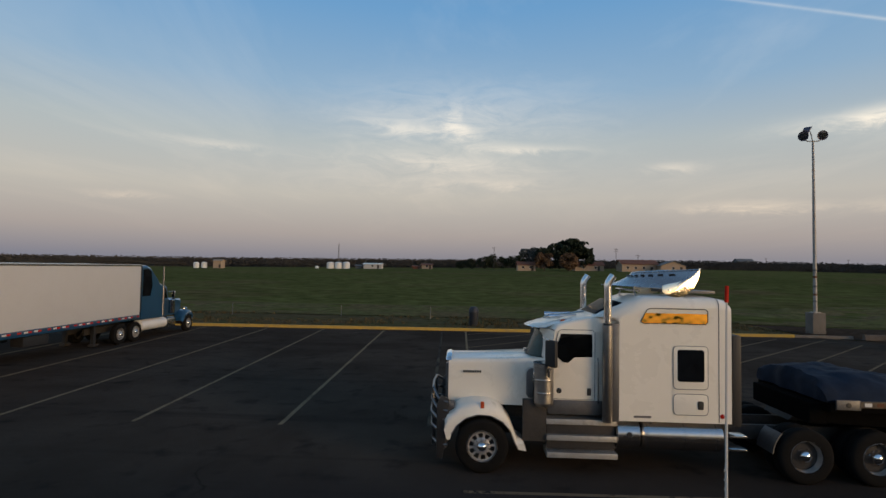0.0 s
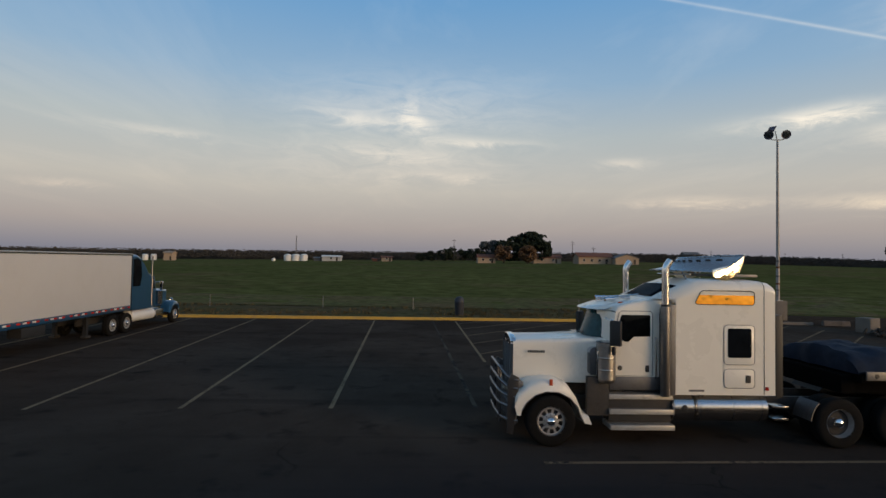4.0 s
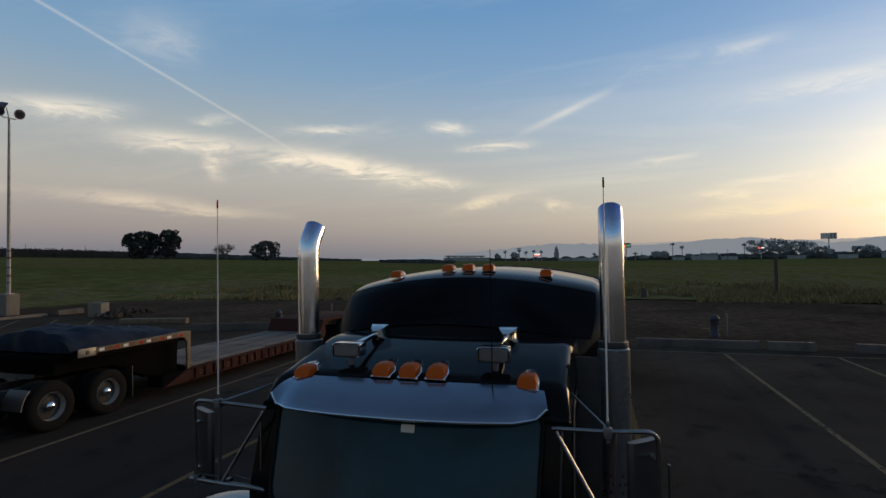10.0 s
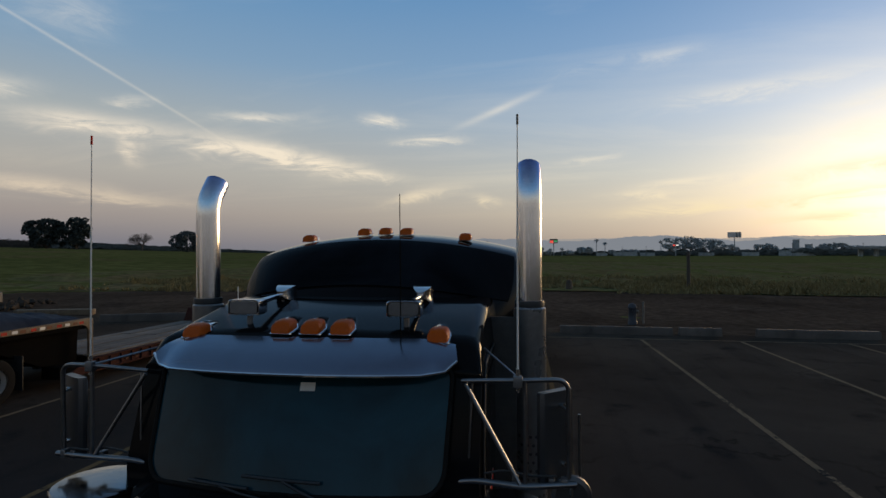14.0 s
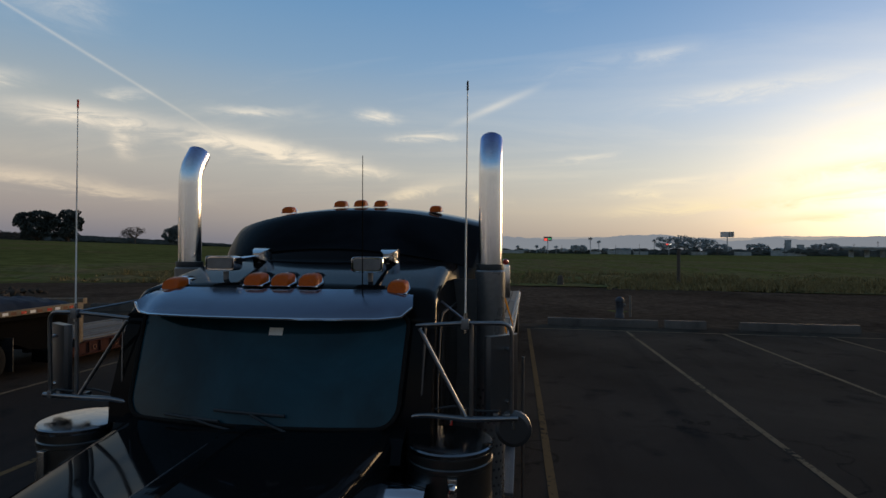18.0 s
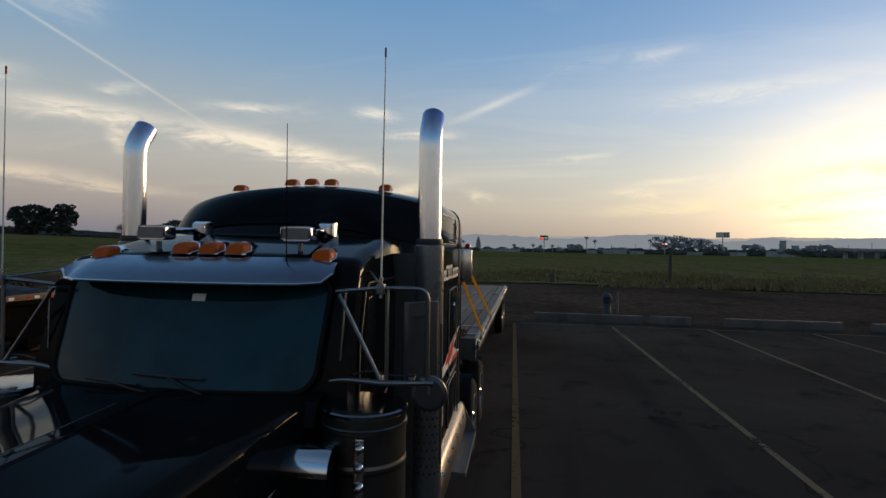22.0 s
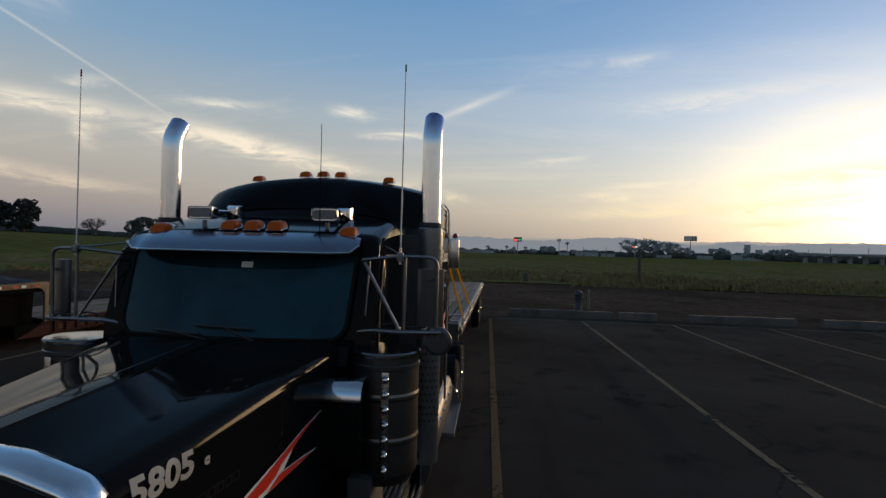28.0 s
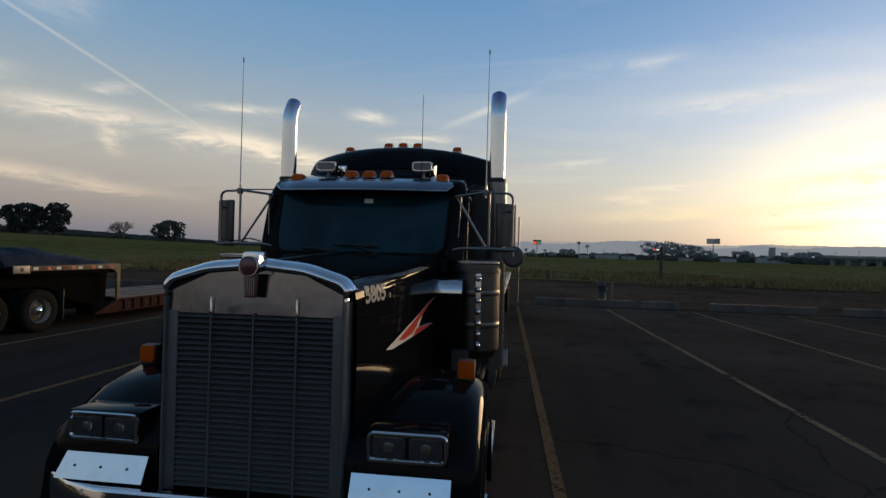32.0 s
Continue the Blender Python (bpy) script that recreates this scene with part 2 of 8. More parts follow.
def ground_material(name, low, high, patch_scale, speck_scale, third=None, bump=.03, rough=.95):
    """Earth or crop: two colours in large patches, specks in between."""
    m = bpy.data.materials.new(name)
    m.use_nodes = True
    t = Nodes(m.node_tree)
    b = m.node_tree.nodes["Principled BSDF"]
    where = t.add("ShaderNodeTexCoord").outputs["Object"]
    big, fine = t.noise(where, patch_scale, 6.0, .62, warp=.5), t.noise(where, speck_scale, 5.0, .65)
    c = t.mix(t.scaled(big, .38, .62), (*low, 1), (*high, 1))
    if third:
        c = t.mix(t.math("MULTIPLY", t.scaled(t.noise(where, patch_scale * 2.7, 5.0, .6), .52, .66), .8), c, (*third, 1))
    c = t.mix(1.0, c, t.ramp(fine, [(.28, (.55,) * 3), (.72, (1.45,) * 3)]), "MULTIPLY")
    t.put(b.inputs["Base Color"], c)
    b.inputs["Roughness"].default_value, b.inputs["Specular IOR Level"].default_value = rough, 0.0
    bn = t.add("ShaderNodeBump")
    bn.inputs["Distance"].default_value = bump
    t.put(bn.inputs["Height"], fine)
    t.put(b.inputs["Normal"], bn.outputs[0])
    return m


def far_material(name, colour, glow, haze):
    """Something seen through kilometres of evening haze: its own dull colour, with the haze put in as even emission."""
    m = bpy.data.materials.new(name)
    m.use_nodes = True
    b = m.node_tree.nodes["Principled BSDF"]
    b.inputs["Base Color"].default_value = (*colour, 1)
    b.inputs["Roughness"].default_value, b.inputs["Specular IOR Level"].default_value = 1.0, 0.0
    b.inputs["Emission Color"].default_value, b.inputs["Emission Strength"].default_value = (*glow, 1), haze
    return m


def asphalt_material():
    m = bpy.data.materials.new("asphalt")
    m.use_nodes = True
    t = Nodes(m.node_tree)
    b = m.node_tree.nodes["Principled BSDF"]
    where = t.add("ShaderNodeTexCoord").outputs["Object"]
    big, mid, fine = t.noise(where, .16, 5.0, .6, warp=.3), t.noise(where, 1.1, 5.0, .62), t.noise(where, 90.0, 3.0, .6)
    c = t.mix(t.scaled(big, .38, .64), (.046, .0355, .028, 1), (.073, .057, .0445, 1))
    c = t.mix(t.math("MULTIPLY", t.scaled(mid, .56, .72), .65), c, (.013, .013, .014, 1))
    tyre = t.noise(t.vec("MULTIPLY", where, (.05, 1.1, 1.0)), 1.0, 4.0, .6)
    c = t.mix(t.math("MULTIPLY", t.scaled(tyre, .55, .7), .35), c, (.015, .015, .0155, 1))
    apart = t.add("ShaderNodeSeparateXYZ")
    t.put(apart.inputs[0], where)
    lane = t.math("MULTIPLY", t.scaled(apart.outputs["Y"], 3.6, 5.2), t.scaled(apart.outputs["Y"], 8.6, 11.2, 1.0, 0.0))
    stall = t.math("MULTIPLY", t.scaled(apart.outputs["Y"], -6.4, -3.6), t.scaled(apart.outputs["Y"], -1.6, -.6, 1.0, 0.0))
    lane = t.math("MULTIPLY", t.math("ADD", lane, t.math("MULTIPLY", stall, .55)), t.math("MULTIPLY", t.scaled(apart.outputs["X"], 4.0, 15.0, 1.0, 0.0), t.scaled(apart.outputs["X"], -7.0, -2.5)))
    c = t.mix(t.math("MULTIPLY", lane, t.scaled(big, .30, .60, .35, .75)), c, (.0215, .0215, .0245, 1))     # mixes towards dark grey along the lane and, more weakly, the stall
    c = t.mix(1.0, c, t.ramp(fine, [(.3, (.62,) * 3), (.7, (1.4,) * 3)]), "MULTIPLY")
    crack = t.add("ShaderNodeTexVoronoi", feature="DISTANCE_TO_EDGE")
    bent = t.add("ShaderNodeTexNoise")
    bent.inputs["Scale"].default_value, bent.inputs["Detail"].default_value = .7, 5.0
    t.put(bent.inputs["Vector"], where)
    t.put(crack.inputs["Vector"], t.vec("ADD", where, t.vec("MULTIPLY", bent.outputs["Color"], (2.6, 2.6, 0.0))))
    crack.inputs["Scale"].default_value = .17
    line = t.math("MULTIPLY", t.scaled(crack.outputs["Distance"], .0, .006, 1.0, 0.0), t.scaled(t.noise(where, .12, 2.0), .5, .56))
    c = t.mix(t.math("MULTIPLY", line, .5), c, (.008, .008, .008, 1))
    t.put(b.inputs["Base Color"], c)
    t.put(b.inputs["Roughness"], t.scaled(mid, .3, .7, .92, 1.0))
    b.inputs["Specular IOR Level"].default_value = 0.0
    bn = t.add("ShaderNodeBump")
    bn.inputs["Distance"].default_value = .004
    t.put(bn.inputs["Height"], fine)
    t.put(b.inputs["Normal"], bn.outputs[0])
    return m


def line_paint(name, colour, wear):
    """Worn road paint: the asphalt shows through where it has gone."""
    m = bpy.data.materials.new(name)
    m.use_nodes = True
    t = Nodes(m.node_tree)
    b = m.node_tree.nodes["Principled BSDF"]
    where = t.add("ShaderNodeTexCoord").outputs["Object"]
    n = t.noise(where, 9.0, 6.0, .7)
    n2 = t.noise(where, .8, 4.0, .6)
    gone = t.scaled(t.math("ADD", n, t.math("MULTIPLY_ADD", n2, .6, -.3)), wear, wear + .12)
    t.put(b.inputs["Base Color"], t.mix(gone, (*colour, 1), (.030, .028, .027, 1)))
    b.inputs["Roughness"].default_value, b.inputs["Specular IOR Level"].default_value = .95, 0.0
    return m


def glass_material(name, tint, rough=.02, see=.35, spec=.32):
    """Tinted vehicle glass: clear reflection over a dark see-through pane."""
    m = bpy.data.materials.new(name)
    m.use_nodes = True
    t = Nodes(m.node_tree)
    m.node_tree.nodes.clear()
    g, tr, mixer = t.add("ShaderNodeBsdfPrincipled"), t.add("ShaderNodeBsdfTransparent"), t.add("ShaderNodeMixShader")
    where = t.add("ShaderNodeTexCoord").outputs["Object"]
    smear = t.scaled(t.noise(where, 1.6, 5.0, .6, warp=.5), .36, .64)      # a thin uneven film of dust
    t.put(g.inputs["Base Color"], t.mix(smear, tuple(v * .62 for v in tint) + (1,), tuple(v * 1.55 for v in tint) + (1,)))
    t.put(g.inputs["Roughness"], t.scaled(smear, 0.0, 1.0, rough, rough + .05))
    g.inputs["Specular IOR Level"].default_value = spec
    tr.inputs[0].default_value = (.45, .5, .5, 1)
    mixer.inputs[0].default_value = see
    t.put(mixer.inputs[1], g.outputs[0])
    t.put(mixer.inputs[2], tr.outputs[0])
    t.put(t.add("ShaderNodeOutputMaterial").inputs[0], mixer.outputs[0])
    return m


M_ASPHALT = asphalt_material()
M_LINE = line_paint("faded_line_paint", (.185, .135, .088), .55)
M_LINE_YELLOW = line_paint("faded_yellow_line_paint", (.155, .103, .055), .56)
M_LINE_PALE = line_paint("pale_line_paint", (.22, .165, .105), .56)
M_LINE_FAINT = line_paint("almost_gone_line_paint", (.10, .085, .065), .44)
M_KERB = material("yellow_kerb_paint", (.48, .30, .045), .8, grain=.15, grain_scale=30, stain=.6, stain_scale=2.5, stain_colour=(.25, .19, .10), bump=.004)
M_CONCRETE = material("weathered_concrete", (.150, .132, .112), .9, grain=.2, grain_scale=40, stain=.6, stain_scale=1.7, stain_colour=(.10, .085, .072), bump=.004)
M_STOP = material("dirty_concrete", (.085, .069, .057), .9, grain=.2, grain_scale=40, stain=.7, stain_scale=1.3, stain_colour=(.034, .027, .022), bump=.004, object_var=.2)
M_FIELD = ground_material("young_crop", (.088, .091, .030), (.108, .108, .037), .012, .35, third=(.125, .090, .045), bump=.10)
M_DIRT = ground_material("bare_dirt", (.055, .039, .028), (.082, .058, .042), .09, 2.2, third=(.042, .030, .023), bump=.04)
M_VERGE = ground_material("dry_verge", (.100, .077, .043), (.086, .080, .036), .10, 1.2, third=(.115, .084, .050), bump=.06)
M_ROUGH = ground_material("rough_grass", (.128, .100, .050), (.112, .112, .044), .11, .9, third=(.150, .108, .062), bump=.10)
M_BLACK = material("black_truck_paint", (.0062, .0062, .0068), .06, stain=.2, stain_scale=3, stain_colour=(.008, .0075, .007), rough_var=.03, spec=.052)
M_WHITE = material("white_truck_paint", (.82, .775, .68), .30, coat=.6, stain=.10, stain_scale=1.6, stain_colour=(.58, .53, .46), rough_var=.08)
M_BLUE = material("blue_truck_paint", (.011, .058, .125), .28, coat=.8, stain=.2, stain_scale=2)
M_CHROME = material("chrome", (.80, .80, .82), .07, 1.0, stain=.25, stain_scale=6, stain_colour=(.5, .48, .46), rough_var=.05)
M_HORN = material("dulled_chrome", (.58, .58, .60), .11, 1.0, stain=.3, stain_scale=8, rough_var=.1)
M_CAP = material("bright_intake_cap", (.55, .56, .60), .12, 1.0, stain=.15, stain_scale=6, rough_var=.04)
# polished metal, with low sunlight's gold put into its base colour
M_SUNLIT = material("sun_tinted_polished_plate", (.90, .78, .58), .10, 1.0, stain=.1, stain_scale=5, bump=.004, bump_scale=3)
M_LID = material("polished_lid", (.20, .205, .22), .16, 1.0, grain=.1, grain_scale=20, stain=.4, stain_scale=6, stain_colour=(.18, .18, .19), rough_var=.08, bump=.003, bump_scale=6)
M_FAINT = material("faint_grey_lettering", (.022, .021, .020), .9, spec=0.0, grain=.2, grain_scale=40)
# near-black: the roof aerial's own colour, and shade painted onto the gooseneck
M_NEAR_BLACK = material("near_black_shade_steel", (.0045, .0042, .004), .95, spec=.03, grain=.3, grain_scale=18, stain=.4, stain_scale=3, stain_colour=(.008, .006, .005))
M_SURROUND = material("dusky_chrome", (.68, .71, .77), .09, 1.0, stain=.3, stain_scale=6, rough_var=.06)
M_PIPE = material("polished_exhaust_steel", (.78, .77, .76), .20, 1.0, grain=.05, grain_scale=18, rough_var=.08)
def heated_steel():
    """Exhaust steel that turns blue towards the hot end."""
    m = material("heat_blued_steel", (.78, .77, .76), .20, 1.0, rough_var=.08)
    t = Nodes(m.node_tree)
    b = m.node_tree.nodes["Principled BSDF"]
    where = t.add("ShaderNodeTexCoord").outputs["Object"]
    part_z = t.add("ShaderNodeSeparateXYZ")
    t.put(part_z.inputs[0], where)
    height = t.math("ADD", part_z.outputs[2], t.math("MULTIPLY_ADD", t.noise(where, 6.0), .10, -.05))
    t.put(b.inputs["Base Color"], t.mix(t.scaled(height, 3.55, 3.76), (.78, .77, .76, 1), t.mix(t.scaled(t.noise(where, 9.0), .35, .65), (.34, .38, .60, 1), (.22, .26, .50, 1))))
    return m


M_HEAT = heated_steel()
M_STEEL = material("brushed_aluminium", (.52, .51, .50), .24, 1.0, grain=.04, grain_scale=60, stain=.12, stain_scale=4, rough_var=.03)
M_DULL = material("dull_grey_steel", (.16, .16, .165), .48, .8, grain=.12, grain_scale=30, stain=.4, stain_scale=5)
M_MIRROR_BACK = material("mirror_back_steel", (.072, .072, .076), .38, .7, stain=.3, stain_scale=5, rough_var=.08)
M_SLAT = material("grey_grille_metal", (.10, .105, .11), .45, .25, grain=.08, grain_scale=30, stain=.3, stain_scale=4)
M_MIRROR = material("mirror_glass", (.9, .9, .9), .02, 1.0)
M_DARK = material("black_plastic", (.018, .018, .019), .55, grain=.2, grain_scale=60)
M_FRAME = material("grimy_chassis", (.030, .027, .025), .75, grain=.3, grain_scale=18, stain=.5, stain_scale=4, stain_colour=(.06, .048, .038))
M_RUBBER = material("tyre_rubber", (.009, .0085, .008), .9, grain=.2, grain_scale=40, stain=.4, stain_scale=5, stain_colour=(.017, .015, .013), bump=.002, spec=.12)
M_RIM = material("alloy_wheel", (.44, .43, .42), .32, .35, grain=.1, grain_scale=25, stain=.35, stain_scale=9, stain_colour=(.20, .18, .16))
M_BRACKET = material("weathered_bracket_steel", (.20, .20, .21), .34, 1.0, grain=.15, grain_scale=25, stain=.4, stain_scale=4)
M_PANEL = material("rippled_steel_panel", (.19, .195, .20), .12, .95, grain=.08, grain_scale=40, stain=.3, stain_scale=4, stain_colour=(.12, .12, .12), bump=.006, bump_scale=1.4)
M_POLISH = material("polished_deflector_sheet", (.52, .51, .52), .28, 1.0, grain=.06, grain_scale=20, stain=.3, stain_scale=3, stain_colour=(.5, .48, .45), rough_var=.06)
M_DRUM = material("air_cleaner_steel", (.12, .118, .116), .34, 1.0, grain=.1, grain_scale=20, stain=.4, stain_scale=4, stain_colour=(.11, .105, .10), rough_var=.06)
M_STEP = material("bright_step_plate", (.60, .58, .54), .42, .6, grain=.15, grain_scale=30, stain=.5, stain_scale=5, stain_colour=(.25, .23, .21), rough_var=.1)
M_CLEANER = material("banded_air_cleaner_steel", (.36, .35, .34), .40, 1.0, grain=.1, grain_scale=20, stain=.4, stain_scale=3, stain_colour=(.2, .19, .18), rough_var=.06)
M_TREAD = material("worn_step_tread", (.10, .10, .10), .6, .3, grain=.2, grain_scale=30, stain=.4, stain_scale=6)
M_GLASS = glass_material("tinted_windscreen", (.0052, .0245, .034), .05, .012, .18)
M_GLASS_CLEAR = glass_material("clear_windscreen", (.016, .066, .078), .03, .10, .18)
M_GLASS_DARK = glass_material("dark_sleeper_window", (.0062, .0076, .0096), .04, .008, .004)
M_GLASS_SIDE = glass_material("side_window", (.004, .005, .006), .03, .02, .10)
M_AMBER = material("amber_lens", (.42, .072, .004), .30, grain=.15, grain_scale=90, bump=.002, bump_scale=120, spec=.12)
M_RED = material("red_decal", (.50, .028, .014), .6, spec=.06)
M_DECAL = material("white_decal", (.66, .64, .60), .5, spec=.15, stain=.2, stain_scale=6)
M_REDLENS = material("red_lens", (.35, .015, .01), .25, coat=.5)

M_RUST = material("rusty_iron", (.16, .065, .030), .8, .3, grain=.3, grain_scale=30, stain=.5, stain_scale=6, stain_colour=(.06, .03, .018))
M_LAMP_RED = material("orange_side_lens", (.45, .07, .02), .3, coat=.5)
# gold base colour puts the sunset's reflection into the pane
M_GLASS_SUNSET = material("sunset_tinted_window", (.92, .41, .05), .04, 1.0, bump=.05, bump_scale=.5)
M_PLANK = material("weathered_deck_board", (.125, .108, .088), .9, grain=.3, grain_scale=14, stain=.5, stain_scale=2.2, stain_colour=(.10, .08, .065), bump=.003, object_var=.42)
M_PLANK_GREY = material("grey_deck_board", (.12, .102, .088), .9, grain=.35, grain_scale=12, stain=.6, stain_scale=1.6, stain_colour=(.06, .045, .035), bump=.004, object_var=.25)
M_BEAM = material("red_oxide_beam", (.048, .018, .014), .9, spec=.1, grain=.3, grain_scale=20, stain=.6, stain_scale=3, stain_colour=(.035, .02, .015), bump=.003)
M_TAN = material("worn_yellow_steel", (.13, .092, .055), .7, grain=.3, grain_scale=16, stain=.8, stain_scale=4, stain_colour=(.045, .022, .012))
M_TARP = material("blue_tarpaulin", (.012, .020, .037), .75, spec=.15, grain=.25, grain_scale=5, stain=.6, stain_scale=1.2, stain_colour=(.006, .009, .016), bump=.02, bump_scale=3.0)
M_STRAP = material("yellow_webbing", (.40, .17, .004), .9, spec=0.0, grain=.2, grain_scale=60)
M_REEFER = material("white_trailer_skin", (.54, .535, .525), .5, grain=.05, grain_scale=30, stain=.25, stain_scale=.8, stain_colour=(.47, .45, .42), rough_var=.08)
M_POLE = material("galvanised_pole", (.34, .33, .32), .6, .5, grain=.2, grain_scale=12, stain=.5, stain_scale=1.8, stain_colour=(.17, .12, .09))
M_LAMPHEAD = material("floodlight_housing", (.11, .10, .13), .4, .4, grain=.2, grain_scale=20)
M_WOODPOST = material("old_wood_post", (.06, .048, .038), .9, grain=.35, grain_scale=14, bump=.006)
M_BIN = material("dark_bin", (.02, .024, .034), .6, grain=.25, grain_scale=15)
M_LEAF = material("dark_foliage", (.028, .036, .024), .9, grain=.4, grain_scale=.9, spec=.1)
# next two: distance haze put into the leaf colour, paler and greyer
M_LEAF_FAINT_HAZE = material("faintly_hazed_foliage", (.048, .056, .052), .95, grain=.4, grain_scale=.8, spec=.05)
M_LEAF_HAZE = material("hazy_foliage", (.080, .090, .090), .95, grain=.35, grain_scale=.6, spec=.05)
M_LEAF_BROWN = material("autumn_foliage", (.13, .080, .048), .95, grain=.4, grain_scale=.9, spec=.1)
M_TWIG = material("bare_twigs", (.10, .088, .082), .95, grain=.3, grain_scale=1.0, spec=.1)
M_BARK = material("bark", (.05, .038, .028), .95, grain=.35, grain_scale=3.0, bump=.02)
M_WALL_TAN = material("tan_stucco", (.36, .27, .19), .9, grain=.12, grain_scale=2.0)
M_WALL_PALE = material("pale_siding", (.48, .46, .43), .85, grain=.1, grain_scale=2.0)
M_ROOF = material("terracotta_roof", (.16, .065, .04), .9, grain=.25, grain_scale=1.5)
M_ROOF_GREY = material("grey_roof", (.13, .13, .13), .85, grain=.2, grain_scale=1.5)
M_TANK_WHITE = material("white_tank", (.70, .69, .66), .5, grain=.06, grain_scale=2.0, stain=.2, stain_scale=.6)
M_WINDOW = material("dark_house_window", (.02, .022, .026), .1)
M_SIGN = material("sign_frame", (.10, .09, .085), .7, grain=.2, grain_scale=2)
M_SIGN_FACE = material("sign_face", (.58, .50, .46), .6, grain=.2, grain_scale=.8)
# evening haze is put into the base colours of these far materials
M_FAR = material("haze_grey_far_surface", (.30, .32, .32), .95, grain=.35, grain_scale=.5, spec=0.0)
M_FAR_BAND = material("hazed_far_hedge", (.085, .095, .092), .95, grain=.4, grain_scale=.25, spec=0.0)
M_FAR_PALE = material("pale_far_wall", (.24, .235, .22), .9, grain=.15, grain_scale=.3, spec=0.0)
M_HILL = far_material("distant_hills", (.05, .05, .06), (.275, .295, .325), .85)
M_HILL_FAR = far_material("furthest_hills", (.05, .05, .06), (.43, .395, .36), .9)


def glow_material(name, colour, strength):
    m = bpy.data.materials.new(name)
    m.use_nodes = True
    b = m.node_tree.nodes["Principled BSDF"]
    b.inputs["Base Color"].default_value = (*colour, 1)
    b.inputs["Emission Color"].default_value, b.inputs["Emission Strength"].default_value = (*colour, 1), strength
    return m


M_NEON_RED, M_NEON_GREEN, M_NEON_WHITE = glow_material("red_neon", (1.0, .10, .07), .9), glow_material("green_neon", (.08, .6, .2), .5), glow_material("white_neon", (1, .9, .78), 1.0)
# ---- mesh helpers ----
def put(bm, verts, faces):
    vs = [bm.verts.new(v) for v in verts]
    for f in faces:
        bm.faces.new([vs[i] for i in f])
    return vs


def box(bm, x0, x1, y0, y1, z0, z1, bevel=0.0):
    vs = put(bm, [(x, y, z) for x in (x0, x1) for y in (y0, y1) for z in (z0, z1)],
             [(0, 1, 3, 2), (4, 6, 7, 5), (0, 4, 5, 1), (2, 3, 7, 6), (0, 2, 6, 4), (1, 5, 7, 3)])
    if bevel:
        edges = {e for v in vs for e in v.link_edges}
        bmesh.ops.bevel(bm, geom=list(edges), offset=bevel, segments=2, profile=.6, affect="EDGES")
    return vs


def boxed(*sizes, bevel=0.0):
    bm = bmesh.new()
    box(bm, *sizes, bevel=bevel)
    return bm


def tube(bm, path, radius, sides=10, caps=True):
    """A round bar along a path; radius is one number or one for each point."""
    pts = [Vector(p) for p in path]
    radii = radius if isinstance(radius, (list, tuple)) else [radius] * len(pts)
    rings, side = [], None
    for n, p in enumerate(pts):
        ahead = (pts[min(n + 1, len(pts) - 1)] - pts[max(n - 1, 0)]).normalized()
        if side is None:
            side = ahead.orthogonal().normalized()
        side = (side - ahead * side.dot(ahead)).normalized()
        other = ahead.cross(side)
        rings.append([bm.verts.new(p + (side * math.cos(a) + other * math.sin(a)) * radii[n]) for a in [2 * math.pi * k / sides for k in range(sides)]])
    for a, b in zip(rings, rings[1:]):
        for k in range(sides):
            bm.faces.new((a[k], a[(k + 1) % sides], b[(k + 1) % sides], b[k]))
    if caps:
        bm.faces.new(rings[0][::-1])
        bm.faces.new(rings[-1])
    return bm


def tubed(path, radius, sides=10, caps=True):
    return tube(bmesh.new(), path, radius, sides, caps)


def rounded(points, radius, steps=5):
    """A path with its corners rounded."""
    pts = [Vector(p) for p in points]
    out = [pts[0]]
    for a, b, c in zip(pts, pts[1:], pts[2:]):
        r = min(radius, (a - b).length * .49, (c - b).length * .49)
        p, q = b + (a - b).normalized() * r, b + (c - b).normalized() * r
        out += [p.lerp(b, s / steps).lerp(b.lerp(q, s / steps), s / steps) for s in range(steps + 1)]
    return out + [pts[-1]]


def lathe(bm, profile, at=(0, 0, 0), axis="z", sides=24):
    """A turned form: profile of (radius, along)."""
    def place(r, a, h):
        c, s = r * math.cos(a), r * math.sin(a)
        v = {"z": (c, s, h), "y": (c, h, s), "x": (h, c, s)}[axis]
        return Vector(v) + Vector(at)
    rings = []
    for r, h in profile:
        if r < 1e-5:
            rings.append([bm.verts.new(place(0, 0, h))])
        else:
            rings.append([bm.verts.new(place(r, 2 * math.pi * k / sides, h)) for k in range(sides)])
    for a, b in zip(rings, rings[1:]):
        if len(a) == 1 and len(b) == 1:
            continue
        for k in range(sides):
            if len(a) == 1:
                bm.faces.new((a[0], b[k], b[(k + 1) % sides]))
            elif len(b) == 1:
                bm.faces.new((a[k], a[(k + 1) % sides], b[0]))
            else:
                bm.faces.new((a[k], a[(k + 1) % sides], b[(k + 1) % sides], b[k]))
    return bm


def lathed(profile, at=(0, 0, 0), axis="z", sides=24):
    return lathe(bmesh.new(), profile, at, axis, sides)


